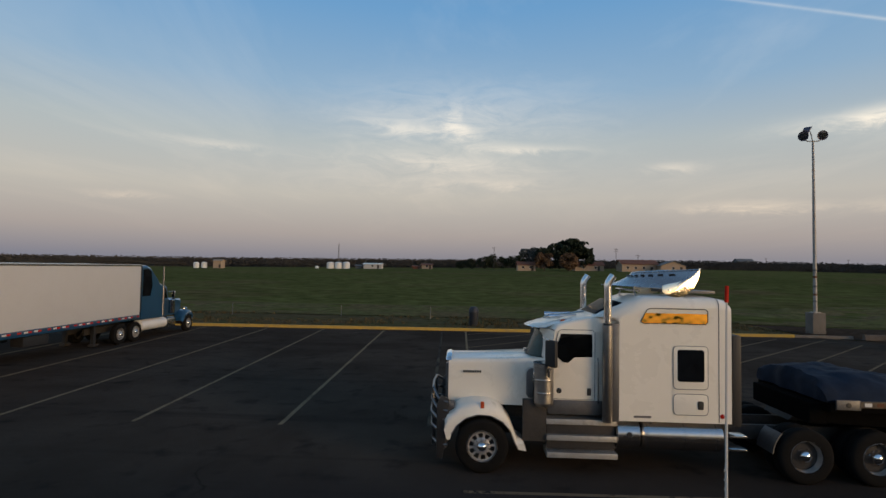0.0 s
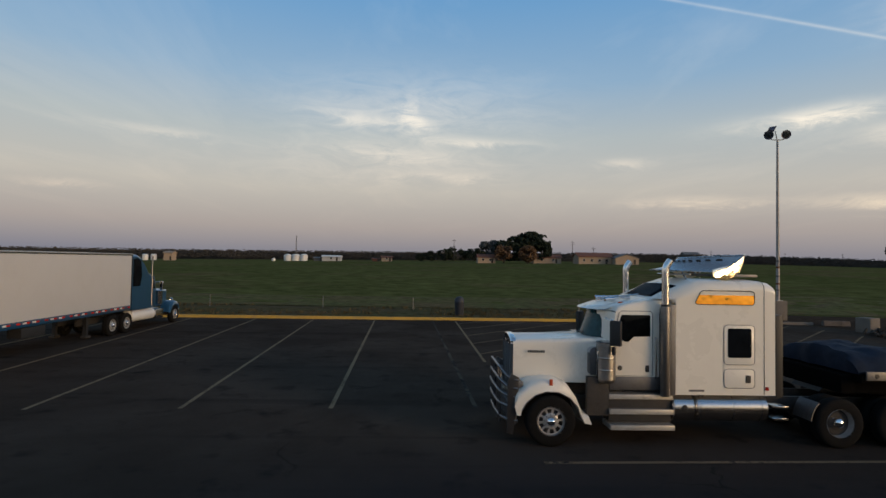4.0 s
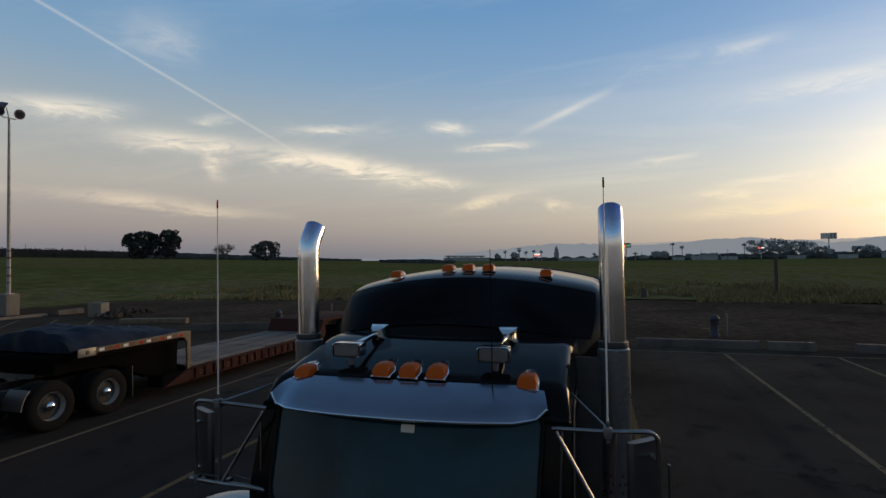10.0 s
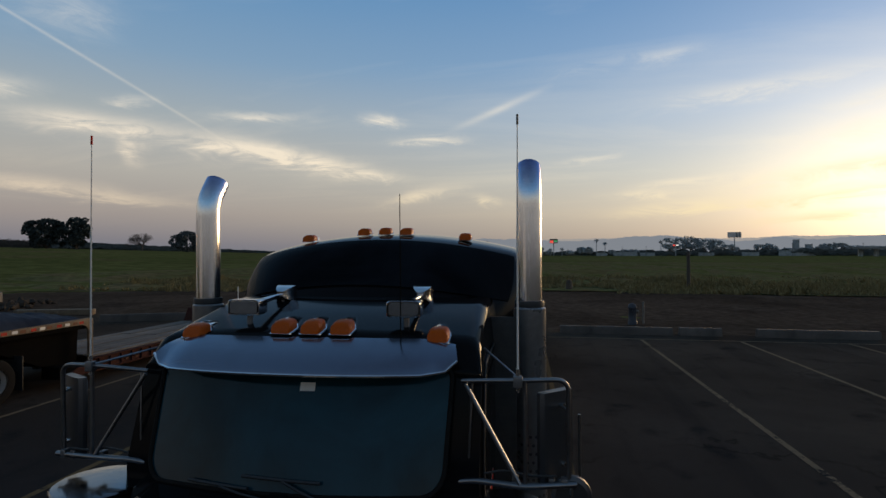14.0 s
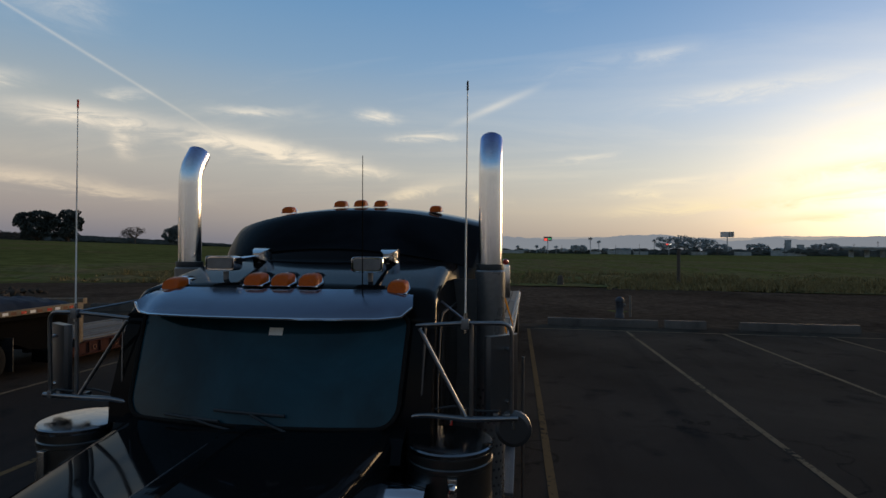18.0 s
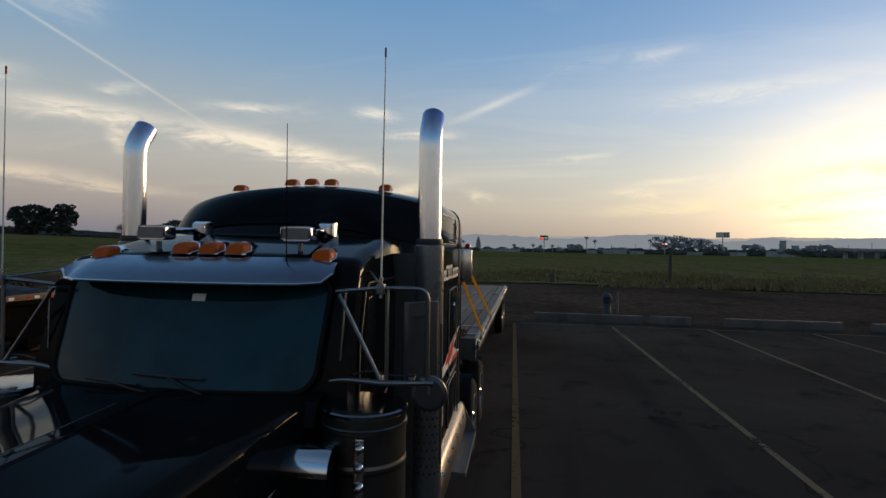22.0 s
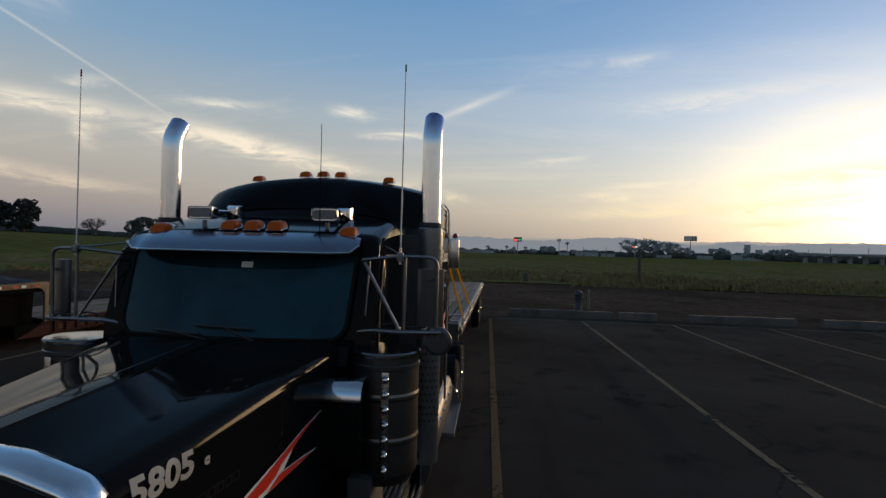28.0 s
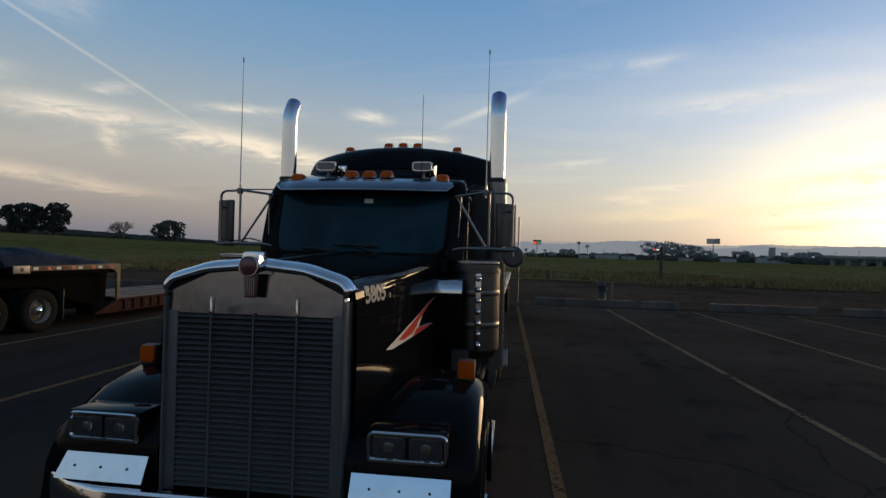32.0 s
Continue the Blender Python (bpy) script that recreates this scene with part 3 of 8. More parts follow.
def extrude(bm, outline, axis, a, b, bevel=0.0):
    """A flat outline of (u, v) drawn out along an axis from a to b: x takes (y, z), y takes (x, z), z takes (x, y)."""
    def place(u, v, h):
        return {"x": (h, u, v), "y": (u, h, v), "z": (u, v, h)}[axis]
    lo, hi = [bm.verts.new(place(u, v, a)) for u, v in outline], [bm.verts.new(place(u, v, b)) for u, v in outline]
    n = len(outline)
    faces = [bm.faces.new(lo), bm.faces.new(hi[::-1])]
    for k in range(n):
        faces.append(bm.faces.new((lo[k], hi[k], hi[(k + 1) % n], lo[(k + 1) % n])))
    bmesh.ops.recalc_face_normals(bm, faces=faces)
    if bevel:
        edges = [e for f in faces[:2] for e in f.edges]
        bmesh.ops.bevel(bm, geom=edges, offset=bevel, segments=2, profile=.6, affect="EDGES")
    return bm


def extruded(outline, axis, a, b, bevel=0.0):
    return extrude(bmesh.new(), outline, axis, a, b, bevel)


def loft(bm, rings, close=True, caps=True):
    """A skin over rings of points of equal count."""
    vs = [[bm.verts.new(p) for p in ring] for ring in rings]
    n = len(vs[0])
    faces = []
    for a, b in zip(vs, vs[1:]):
        for k in range(n if close else n - 1):
            faces.append(bm.faces.new((a[k], a[(k + 1) % n], b[(k + 1) % n], b[k])))
    if caps:
        faces += [bm.faces.new(vs[0][::-1]), bm.faces.new(vs[-1])]
    bmesh.ops.recalc_face_normals(bm, faces=faces)
    return bm


def lofted(rings, close=True, caps=True):
    return loft(bmesh.new(), rings, close, caps)


def rrect(x0, x1, y0, y1, r, steps=4):
    """Outline of a rectangle with rounded corners."""
    out = []
    for cx, cy, a0 in ((x1 - r, y1 - r, 0), (x0 + r, y1 - r, 90), (x0 + r, y0 + r, 180), (x1 - r, y0 + r, 270)):
        for s in range(steps + 1):
            a = radians(a0 + 90 * s / steps)
            out.append((cx + r * math.cos(a), cy + r * math.sin(a)))
    return out


def thick(bm, depth):
    """Gives a skin thickness."""
    bmesh.ops.recalc_face_normals(bm, faces=bm.faces[:])
    bmesh.ops.solidify(bm, geom=bm.faces[:], thickness=depth)
    return bm


def mesh_of(name, bm, mat, smooth=True, sharp=38):
    me = bpy.data.meshes.new(name)
    if smooth:
        limit = radians(sharp)
        bm.normal_update()
        for f in bm.faces:
            f.smooth = True
        for e in bm.edges:
            e.smooth = len(e.link_faces) == 2 and e.calc_face_angle(0) < limit
    bm.to_mesh(me)
    bm.free()
    me.materials.append(mat)
    return me


def part(name, bm, mat, parent, label="", smooth=True, sharp=38):
    """One mesh as a part of a thing or of a part."""
    ob = new(name, mesh_of(name, bm, mat, smooth, sharp))
    ob.parent = parent
    if label:
        ob["label"] = label
    return ob


def piece(name, me, parent, at=(0, 0, 0), rot=None, scale=None):
    """A part that shares its mesh with others alike."""
    ob = new(name, me)
    ob.parent = parent
    ob.location = at
    if rot:
        ob.rotation_euler = rot
    if scale:
        ob.scale = scale
    return ob


def thing(name, label, category, at=(0, 0, 0), turn=0.0, group=""):
    ob = new(name)
    ob.location, ob.rotation_euler = at, (0, 0, radians(turn))
    ob.empty_display_size = .2
    return tagged(ob, label, category, group)


def single(name, bm, mat, label, category, at=(0, 0, 0), turn=0.0, group="", kind="", smooth=True):
    """A thing that is one mesh."""
    ob = new(name, mesh_of(name, bm, mat, smooth))
    ob.location, ob.rotation_euler = at, (0, 0, radians(turn))
    return tagged(ob, label, category, group, kind)

# ---- ground: field, verge, lot ----
def rise(x, y):
    """Height of the land: the lot is level, the fields beyond climb very gently to the north-east."""
    d = math.hypot(x, y)
    a = math.degrees(math.atan2(x, y))
    slope = .049 * math.exp(-((a - 22) / (42 if a > 22 else 62)) ** 2) + .004
    s = max(0.0, d - 48)
    return slope * 330 * (1 - math.exp(-s / 330)) * s / (s + 30) - .05 + (-.10 if d > 42 else 0)


bm = bmesh.new()
rings = [0, 12, 24, 34, 42, 48, 54, 60, 70, 85, 105, 130, 165, 210, 270, 350, 470, 650, 950, 1400, 2100, 3200, 4300]
sides = 96
centre = bm.verts.new((0, 0, -.05))
last = None
for r in rings[1:]:
    ring = []
    for k in range(sides):
        a = 2 * math.pi * k / sides
        x, y = r * math.sin(a), r * math.cos(a)
        h = rise(x, y) if r < 900 else rise(x * 900 / r, y * 900 / r)
        ring.append(bm.verts.new((x, y, h)))
    for k in range(sides):
        if last is None:
            bm.faces.new((centre, ring[(k + 1) % sides], ring[k]))
        else:
            bm.faces.new((last[k], last[(k + 1) % sides], ring[(k + 1) % sides], ring[k]))
    last = ring
bmesh.ops.recalc_face_normals(bm, faces=bm.faces[:])
single("ground", bm, M_FIELD, "flat farm field of young green crop reaching the horizon", "ground", kind="structure")


def kerb_y(x):
    """The line of the far kerb."""
    return 37.05 + .040 * x


LOT = [(-90, -90), (20.95, -90), (21.0, 14.0), (22.6, 20.0), (24.3, 26.8), (26.6, 33.5), (26.2, 36.6), (24.2, kerb_y(24.2)), (-90, kerb_y(-90))]
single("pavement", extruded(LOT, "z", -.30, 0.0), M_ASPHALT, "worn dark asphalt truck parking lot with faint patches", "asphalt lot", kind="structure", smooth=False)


def apron(name, inner, outer, mat, label, category, bumps, seed):
    """A strip of loose ground between two lines, gently uneven."""
    bm = bmesh.new()
    rows, steps = 14, len(inner)
    vs = []
    for i, (p, q) in enumerate(zip(inner, outer)):
        row = []
        for j in range(rows):
            f = j / (rows - 1)
            x, y = p[0] + (q[0] - p[0]) * f, p[1] + (q[1] - p[1]) * f
            h = noise.noise((x * .25 + seed, y * .25, 0)) * bumps + noise.noise((x * .9, y * .9, seed)) * bumps * .3
            edge = min(1.0, f * 6, (1 - f) * 4)
            row.append(bm.verts.new((x, y, max(rise(x, y), -.06) + .045 + h * edge * 1.0 - (.11 if f in (1.0,) else 0))))
        vs.append(row)
    for a, b in zip(vs, vs[1:]):
        for j in range(rows - 1):
            bm.faces.new((a[j], b[j], b[j + 1], a[j + 1]))
    bmesh.ops.recalc_face_normals(bm, faces=bm.faces[:])
    for f in bm.faces:
        if f.normal.z < 0:
            f.normal_flip()
    return single(name, bm, mat, label, category, kind="structure")


def line_of(pts, steps):
    """Points at even steps along a line of corners."""
    lens = [math.dist(a, b) for a, b in zip(pts, pts[1:])]
    full = sum(lens)
    out = []
    for s in range(steps + 1):
        d = full * s / steps
        for (a, b), l in zip(zip(pts, pts[1:]), lens):
            if d <= l + 1e-6:
                out.append((a[0] + (b[0] - a[0]) * d / l, a[1] + (b[1] - a[1]) * d / l))
                break
            d -= l
    return out


apron("dirt_apron", line_of([(21.0, -90), (21.05, 14), (22.7, 20), (24.4, 26.8), (26.7, 33.5), (26.4, 37.2), (24.6, 38.6)], 60),
      line_of([(39, -100), (43, -24), (47, -4), (47, 24), (44, 36), (40, 46), (24.6, 49)], 60), M_DIRT, "bare brown dirt apron beside the asphalt", "dirt", .10, 3)
apron("verge", line_of([(24.6, 38.45), (-90, kerb_y(-90) + .3)], 50), line_of([(24.6, 49.5), (-90, 49)], 50), M_VERGE, "dry weedy verge behind the kerb", "verge", .10, 8)

apron("rough_grass", line_of([(38.6, -100), (42.6, -24), (46.6, -4), (46.6, 24), (43.6, 36), (39.6, 46), (24.6, 49)], 90),
      line_of([(120, -230), (185, -70), (190, 0), (130, 44), (80, 62), (52, 70), (24.6, 66)], 90), M_ROUGH, "rough tussocky grass between dirt and field", "grass", .62, 11)
apron("field_edge", line_of([(24.6, 49.3), (-90, 48.8)], 50), line_of([(24.6, 66), (-90, 62)], 50), M_ROUGH, "rough brown grass between verge and field", "grass", .12, 14)


def stripe(bm, a, b, width=.115):
    a, b = Vector((*a, 0)), Vector((*b, 0))
    s = (b - a).normalized().cross(Vector((0, 0, 1))) * width / 2
    n = max(2, int((b - a).length / 1.5))
    rows = []
    for k in range(n + 1):
        p = a.lerp(b, k / n)
        rows.append([bm.verts.new(p + s + Vector((0, 0, .005))), bm.verts.new(p - s + Vector((0, 0, .005)))])
    for r, q in zip(rows, rows[1:]):
        f = bm.faces.new((r[0], q[0], q[1], r[1]))
        if f.normal.z < 0:
            f.normal_flip()


def marking(a, b, mat=None, width=.115, name="lane_marking"):
    bm = bmesh.new()
    stripe(bm, a, b, width)
    bmesh.ops.recalc_face_normals(bm, faces=bm.faces[:])
    for f in bm.faces:
        if f.normal.z < 0:
            f.normal_flip()
    return single(name, bm, mat or M_LINE, "worn pale yellow parking line painted on the asphalt", "parking line", kind="structure", smooth=False)


for a, b in [((-4.43, 13.57), (-5.33, 36.3)), ((-8.14, 13.45), (-9.42, 36.2)), ((-11.75, 13.2), (-13.2, 36.1)), ((-15.4, 13.0), (-17.4, 36.0)), ((-19.1, 13.0), (-21.2, 36.0)),
             ((.33, 20.6), (.17, 36.6)), ((.18, 9.84), (20.0, 10.28)), ((.2, 6.16), (20.0, 6.12)),
             ((-.2, -1.20), (19.4, -.67)), ((-.2, -4.80), (19.35, -4.33)), ((-.2, -8.45), (19.35, -7.75)), ((-.2, -12.1), (19.35, -11.26)), ((-.2, -15.7), (19.35, -14.8)), ((-.2, -19.3), (19.35, -18.3))]:
    marking(a, b, M_LINE_PALE if b[1] > 30 else M_LINE_YELLOW if -2 < b[1] < 8 else None)
marking((-.71, 13.8), (-1.4, 36.4), M_LINE_FAINT)
marking((19.55, -.9), (19.2, -24.0), width=.10)
marking((20.1, 10.2), (20.9, 14.2), width=.10)
for k in range(11):
    c = 3.6 + 3.1 * k                       # hatched no-parking area: y = x + c
    x0, x1 = max(.3, 20.8 - c), min(24.4, 36.7 - c)
    if x1 > x0:
        marking((x0, x0 + c), (x1, x1 + c))

# far kerb in lengths
kerb = thing("kerb", "long yellow-painted concrete kerb at the edge of the lot", "kerb")
kerb["kind"] = "structure"
x = -52.0
n = 0
while x < 22.5:
    x2 = min(x + 11.6, 22.6)
    bm = bmesh.new()
    rows = []
    for xx in (x + .008, x2 - .008):
        y = kerb_y(xx)
        rows.append([(xx, y - .05, -.02), (xx, y - .035, .17), (xx, y - .015, .19), (xx, y + .17, .19), (xx, y + .19, .16), (xx, y + .19, -.2)])
    part("kerb_length", lofted(rows), M_KERB, kerb)
    x, n = x2, n + 1
bm = lofted([[(xx, kerb_y(22.6) + o - .05 + b, z) for o, z in ((0, -.02), (.02, .17), (.2, .17), (.22, -.2))] for xx, b in ((22.62, 0), (24.5, .05), (26.4, -.1))])
part("kerb_end", bm, M_CONCRETE, kerb, "bare grey concrete kerb end")
# ---- conventional long-nose trucks; local x runs back from the exhaust stacks, y across, z up ----
def tyre_profile(r, w):
    return [(r * .56, -w / 2 + .01), (r * .64, -w / 2), (r * .86, -w / 2 - .004), (r * .965, -w / 2 + .018), (r, -w / 2 + .045), (r, -w * .17), (r - .012, -w * .165), (r - .012, -w * .135),
            (r, -w * .13), (r, w * .13), (r - .012, w * .135), (r - .012, w * .165), (r, w * .17), (r, w / 2 - .045), (r * .965, w / 2 - .018), (r * .86, w / 2 + .004), (r * .64, w / 2), (r * .56, w / 2 - .01)]


TYRE_R = .515
ME_TYRE = mesh_of("tyre", lathed(tyre_profile(TYRE_R, .27), axis="y", sides=40), M_RUBBER)


def rim_bm(front):
    """A ten-hole alloy disc; the dished kind for the rear."""
    bm = bmesh.new()
    d = .02 if front else .13
    lathe(bm, [(.300, -.135), (.305, -.125), (.292, -.118), (.284, -.06), (.270, -.118 + d), (.248, -.112 + d)], axis="y", sides=40)
    lathe(bm, [(.165, -.112 + d), (.15, -.120 + d), (.10, -.128 + d), (.0, -.128 + d)], axis="y", sides=40)
    n = 10
    for k in range(n):                      # spokes between the holes
        a0, a1 = 2 * math.pi * (k - .17) / n, 2 * math.pi * (k + .17) / n
        pts = [(r * math.cos(a), (-.112 + d), r * math.sin(a)) for r, a in ((.160, a0 * 1.0), (.252, a0), (.252, a1), (.160, a1))]
        back = [(x, y + .025, z) for x, y, z in pts]
        put(bm, pts + back, [(0, 1, 2, 3), (0, 4, 5, 1), (2, 6, 7, 3), (1, 5, 6, 2), (3, 7, 4, 0)])
    bmesh.ops.recalc_face_normals(bm, faces=bm.faces[:])
    return bm


ME_RIM_FRONT, ME_RIM_REAR = mesh_of("rim", rim_bm(True), M_RIM), mesh_of("rim", rim_bm(False), M_RIM)
ME_RIM_BACK = mesh_of("drum", lathed([(.29, .11), (.27, .0), (.2, -.02), (0, -.02)], axis="y", sides=24), M_FRAME)
ME_HUB_FRONT = mesh_of("hub_cap", lathed([(.105, -.10), (.10, -.135), (.075, -.165), (.05, -.19), (.0, -.20)], axis="y", sides=24), M_CHROME)
ME_HUB_REAR = mesh_of("hub_cap", lathed([(.11, .01), (.10, -.05), (.095, -.10), (.06, -.13), (.0, -.14)], axis="y", sides=24), M_CHROME)
ME_NUT = mesh_of("lug_nut", lathed([(.016, 0), (.016, -.03), (.010, -.045), (0, -.047)], axis="y", sides=6), M_CHROME)


def wheel(parent, x, y, face, front=True, nuts=True, name="wheel"):
    """A wheel whose outer face looks along face (-1 or +1 in y)."""
    ob = new(name)
    ob.parent = parent
    ob.location = (x, y, TYRE_R)
    ob.rotation_euler = (0, .3 * x, 0 if face < 0 else math.pi)
    piece("tyre", ME_TYRE, ob)
    piece("rim", ME_RIM_FRONT if front else ME_RIM_REAR, ob)
    piece("drum", ME_RIM_BACK, ob)
    piece("hub_cap", ME_HUB_FRONT if front else ME_HUB_REAR, ob)
    if nuts:
        for k in range(10):
            a = 2 * math.pi * (k + .5) / 10
            piece("lug_nut", ME_NUT, ob, (.1425 * math.cos(a), -.118 + (0 if front else .12), .1425 * math.sin(a)))
    return ob


def marker_lamp(parent, x, y, z, tilt, size=1.0):
    """A torpedo cab lamp: rounded amber lens ahead of a bright ribbed tail."""
    def hoop(x, w, h, lean=0.0, low=.004):
        return [(x + lean * max(0, math.sin(a)) ** 2, w * math.copysign(abs(math.cos(a)) ** .5, math.cos(a)), low + (h - low) * math.sin(a) ** .55) for a in [math.pi * k / 10 for k in range(11)]]
    base = lofted([hoop(-.092, .050, .008), hoop(-.085, .056, .013), hoop(.005, .054, .014), hoop(.02, .046, .050), hoop(.06, .038, .042), hoop(.115, .022, .028), hoop(.175, .004, .008)])
    for w in (-.02, 0, .02):                 # ribs along the tail
        tube(base, [(.02, w, .053 - abs(w) * .2), (.085, w * .7, .040), (.165, w * .15, .012)], [.005, .004, .002], 5)
    ob = part("marker_lamp", base, M_CHROME, parent)
    ob.location, ob.rotation_euler, ob.scale = (x, y, z), (0, tilt, 0), (size,) * 3
    lens = lofted([hoop(-.092, .036, .030, .020), hoop(-.089, .044, .044, .022), hoop(-.078, .049, .054, .020), hoop(-.04, .050, .060), hoop(.0, .048, .058), hoop(.02, .044, .053), hoop(.034, .038, .046)])
    part("lens", lens, M_AMBER, ob, "amber plastic lens", sharp=35)
    return ob


def framed_row(x0, z0, tall, widths, heights, gap, stroke, slant=0.0):
    """Branded lettering as a row of hollow slanted blocks of its size, in the plane of a side wall."""
    bm = bmesh.new()
    x = x0
    for wd, h in zip(widths, heights):
        h *= tall
        t = min(stroke, wd * .4, h * .4)
        rings = [[(x + a + slant * c, 0, z0 + c) for a, c in ((i, i), (wd - i, i), (wd - i, h - i), (i, h - i))] for i in (0, t)]
        vs = [bm.verts.new(q) for ring in rings for q in ring]
        for k in range(4):
            bm.faces.new((vs[k], vs[(k + 1) % 4], vs[4 + (k + 1) % 4], vs[4 + k]))
        if min(wd, h) < stroke * 2.2:
            bm.faces.new(vs[4:])
        x += wd + gap
    return bm


def glyph_row(bm, x0, z0, x1, z1, y, height, widths, slant=.25, heights=None):
    """Lettering too branded to spell, as slanted blocks of its size on a side wall."""
    total = sum(widths)
    at = 0.0
    tallest = height
    for n, wd in enumerate(widths):
        height = tallest * (heights[n] if heights else 1.0)
        f0, f1 = at / total, (at + abs(wd) * .78) / total
        if wd > 0:
            pts = [(x0 + (x1 - x0) * f, z0 + (z1 - z0) * f) for f in (f0, f1)]
            put(bm, [(pts[0][0], y, pts[0][1]), (pts[1][0], y, pts[1][1]), (pts[1][0] + slant * height, y, pts[1][1] + height), (pts[0][0] + slant * height, y, pts[0][1] + height)], [(0, 1, 2, 3)])
        at += abs(wd)
    return bm


def lettering(text, size, mat, parent, m, name="number", depth=.002, shear=.2):
    """Readable writing in the built-in font, as a mesh part."""
    cu = bpy.data.curves.new(name, "FONT")
    cu.body, cu.size, cu.extrude, cu.shear, cu.offset = text, size, depth, shear, .004
    tmp = new("writing", cu)
    me = bpy.data.meshes.new_from_object(tmp.evaluated_get(bpy.context.evaluated_depsgraph_get()))
    bpy.data.objects.remove(tmp)
    me.materials.clear()
    me.materials.append(mat)
    ob = new(name, me)
    ob.parent = parent
    ob.matrix_basis = m
    return ob


def flat_sides(bm, edge=.02):
    """A narrow border round each many-sided end face, so that the face itself stays flat to the eye."""
    ends = [f for f in bm.faces if len(f.verts) > 5]
    bmesh.ops.inset_individual(bm, faces=ends, thickness=edge, use_even_offset=True)
    return bm


def panel(name, parent, mat, side, outline, y, depth=.006, label="", bevel=.002):
    """A flat panel on a side wall, standing a little proud; outline in (x, z)."""
    a, b = (y - depth, y + .01) if side < 0 else (y - .01, y + depth)
    return part(name, extruded(outline, "y", a, b, bevel), mat, parent, label)


def seam(name, parent, mat, side, outline, y, r=.006):
    """A rubber seal along an outline on a side wall."""
    pts = [(u, y, v) for u, v in outline]
    return part(name, tubed(pts + [pts[0]], r, 6, False), mat, parent)


def mirrored(f):
    """Calls f for the two sides of the truck."""
    for side in (-1, 1):
        f(side)


def smooth_line(pts, steps=5):
    """A soft curve through points."""
    pts = [Vector(q) for q in pts]
    out = []
    for k in range(len(pts) - 1):
        a, b, c, d = pts[max(k - 1, 0)], pts[k], pts[k + 1], pts[min(k + 2, len(pts) - 1)]
        for n in range(steps):
            t = n / steps
            out.append(.5 * ((2 * b) + (c - a) * t + (2 * a - 5 * b + 4 * c - d) * t * t + (3 * b - a - 3 * c + d) * t ** 3))
    return out + [pts[-1]]


def domed_sleeper(p):
    """A sleeper with a raked, rounded front and a gently crowned roof: skin, rear seam, window rows, roof height."""
    cw, sw = p["cab_w"], p["sleeper_w"]
    _, s1, sb, st = p["sleeper"]
    crest = smooth_line([(-.30, 2.90), (-.14, 3.03), (.04, 3.155), (.22, 3.262), (.40, 3.325), (.62, st - .018), (.90, st), (1.30, st), (s1 - .30, st - .004), (s1 - .14, st - .02), (s1 - .04, st - .07), (s1, st - .16)], 4)
    arc = .11

    def across(x, z):
        grow = min(1.0, max(0.0, (x + .30) / .40))
        w = sw - .07 * (1 - grow) ** 2
        fade = min(1.0, max(0.0, (.80 - x) / 1.1))
        ys = [(k / 8 * (w - arc), .0) for k in range(9)] + [(w - arc + arc * math.sin(radians(a)), arc * (1 - math.cos(radians(a)))) for a in (15, 30, 45, 60, 75, 90)]
        half = []
        for y, d in ys:
            u = y / w
            half.append((x + .50 * u ** 4 * fade - .02 * (1 - u * u) * fade, y, z - .150 * u * u - d))
        half += [(half[-1][0], w, min(half[-1][2] - .05, 2.9)), (half[-1][0], w, sb)]
        return [(a, -b, c) for a, b, c in half[:0:-1]] + half

    rows = [across(c.x, c.y) for c in crest]
    rows = [[(x, y, sb) for x, y, z in rows[0]]] + rows + [[(x, y, sb) for x, y, z in rows[-1]]]
    seam_line = [(x, y * 1.002, z + .003) for x, y, z in across(s1 - .27, st - .004)]
    glass = []
    for c in crest:
        if -.20 < c.x < .34:
            row = across(c.x, c.y)
            n = len(row) // 2
            glass.append([(x - .007, y, z + .009) for x, y, z in row[n - 9:n + 10]])

    def roof_z(x, y):
        z = next(a.y + (b.y - a.y) * (x - a.x) / (b.x - a.x) for a, b in zip(crest, crest[1:]) if a.x <= x <= b.x)
        return z - .150 * (y / sw) ** 2
    return lofted(rows, False, False), seam_line, glass, roof_z


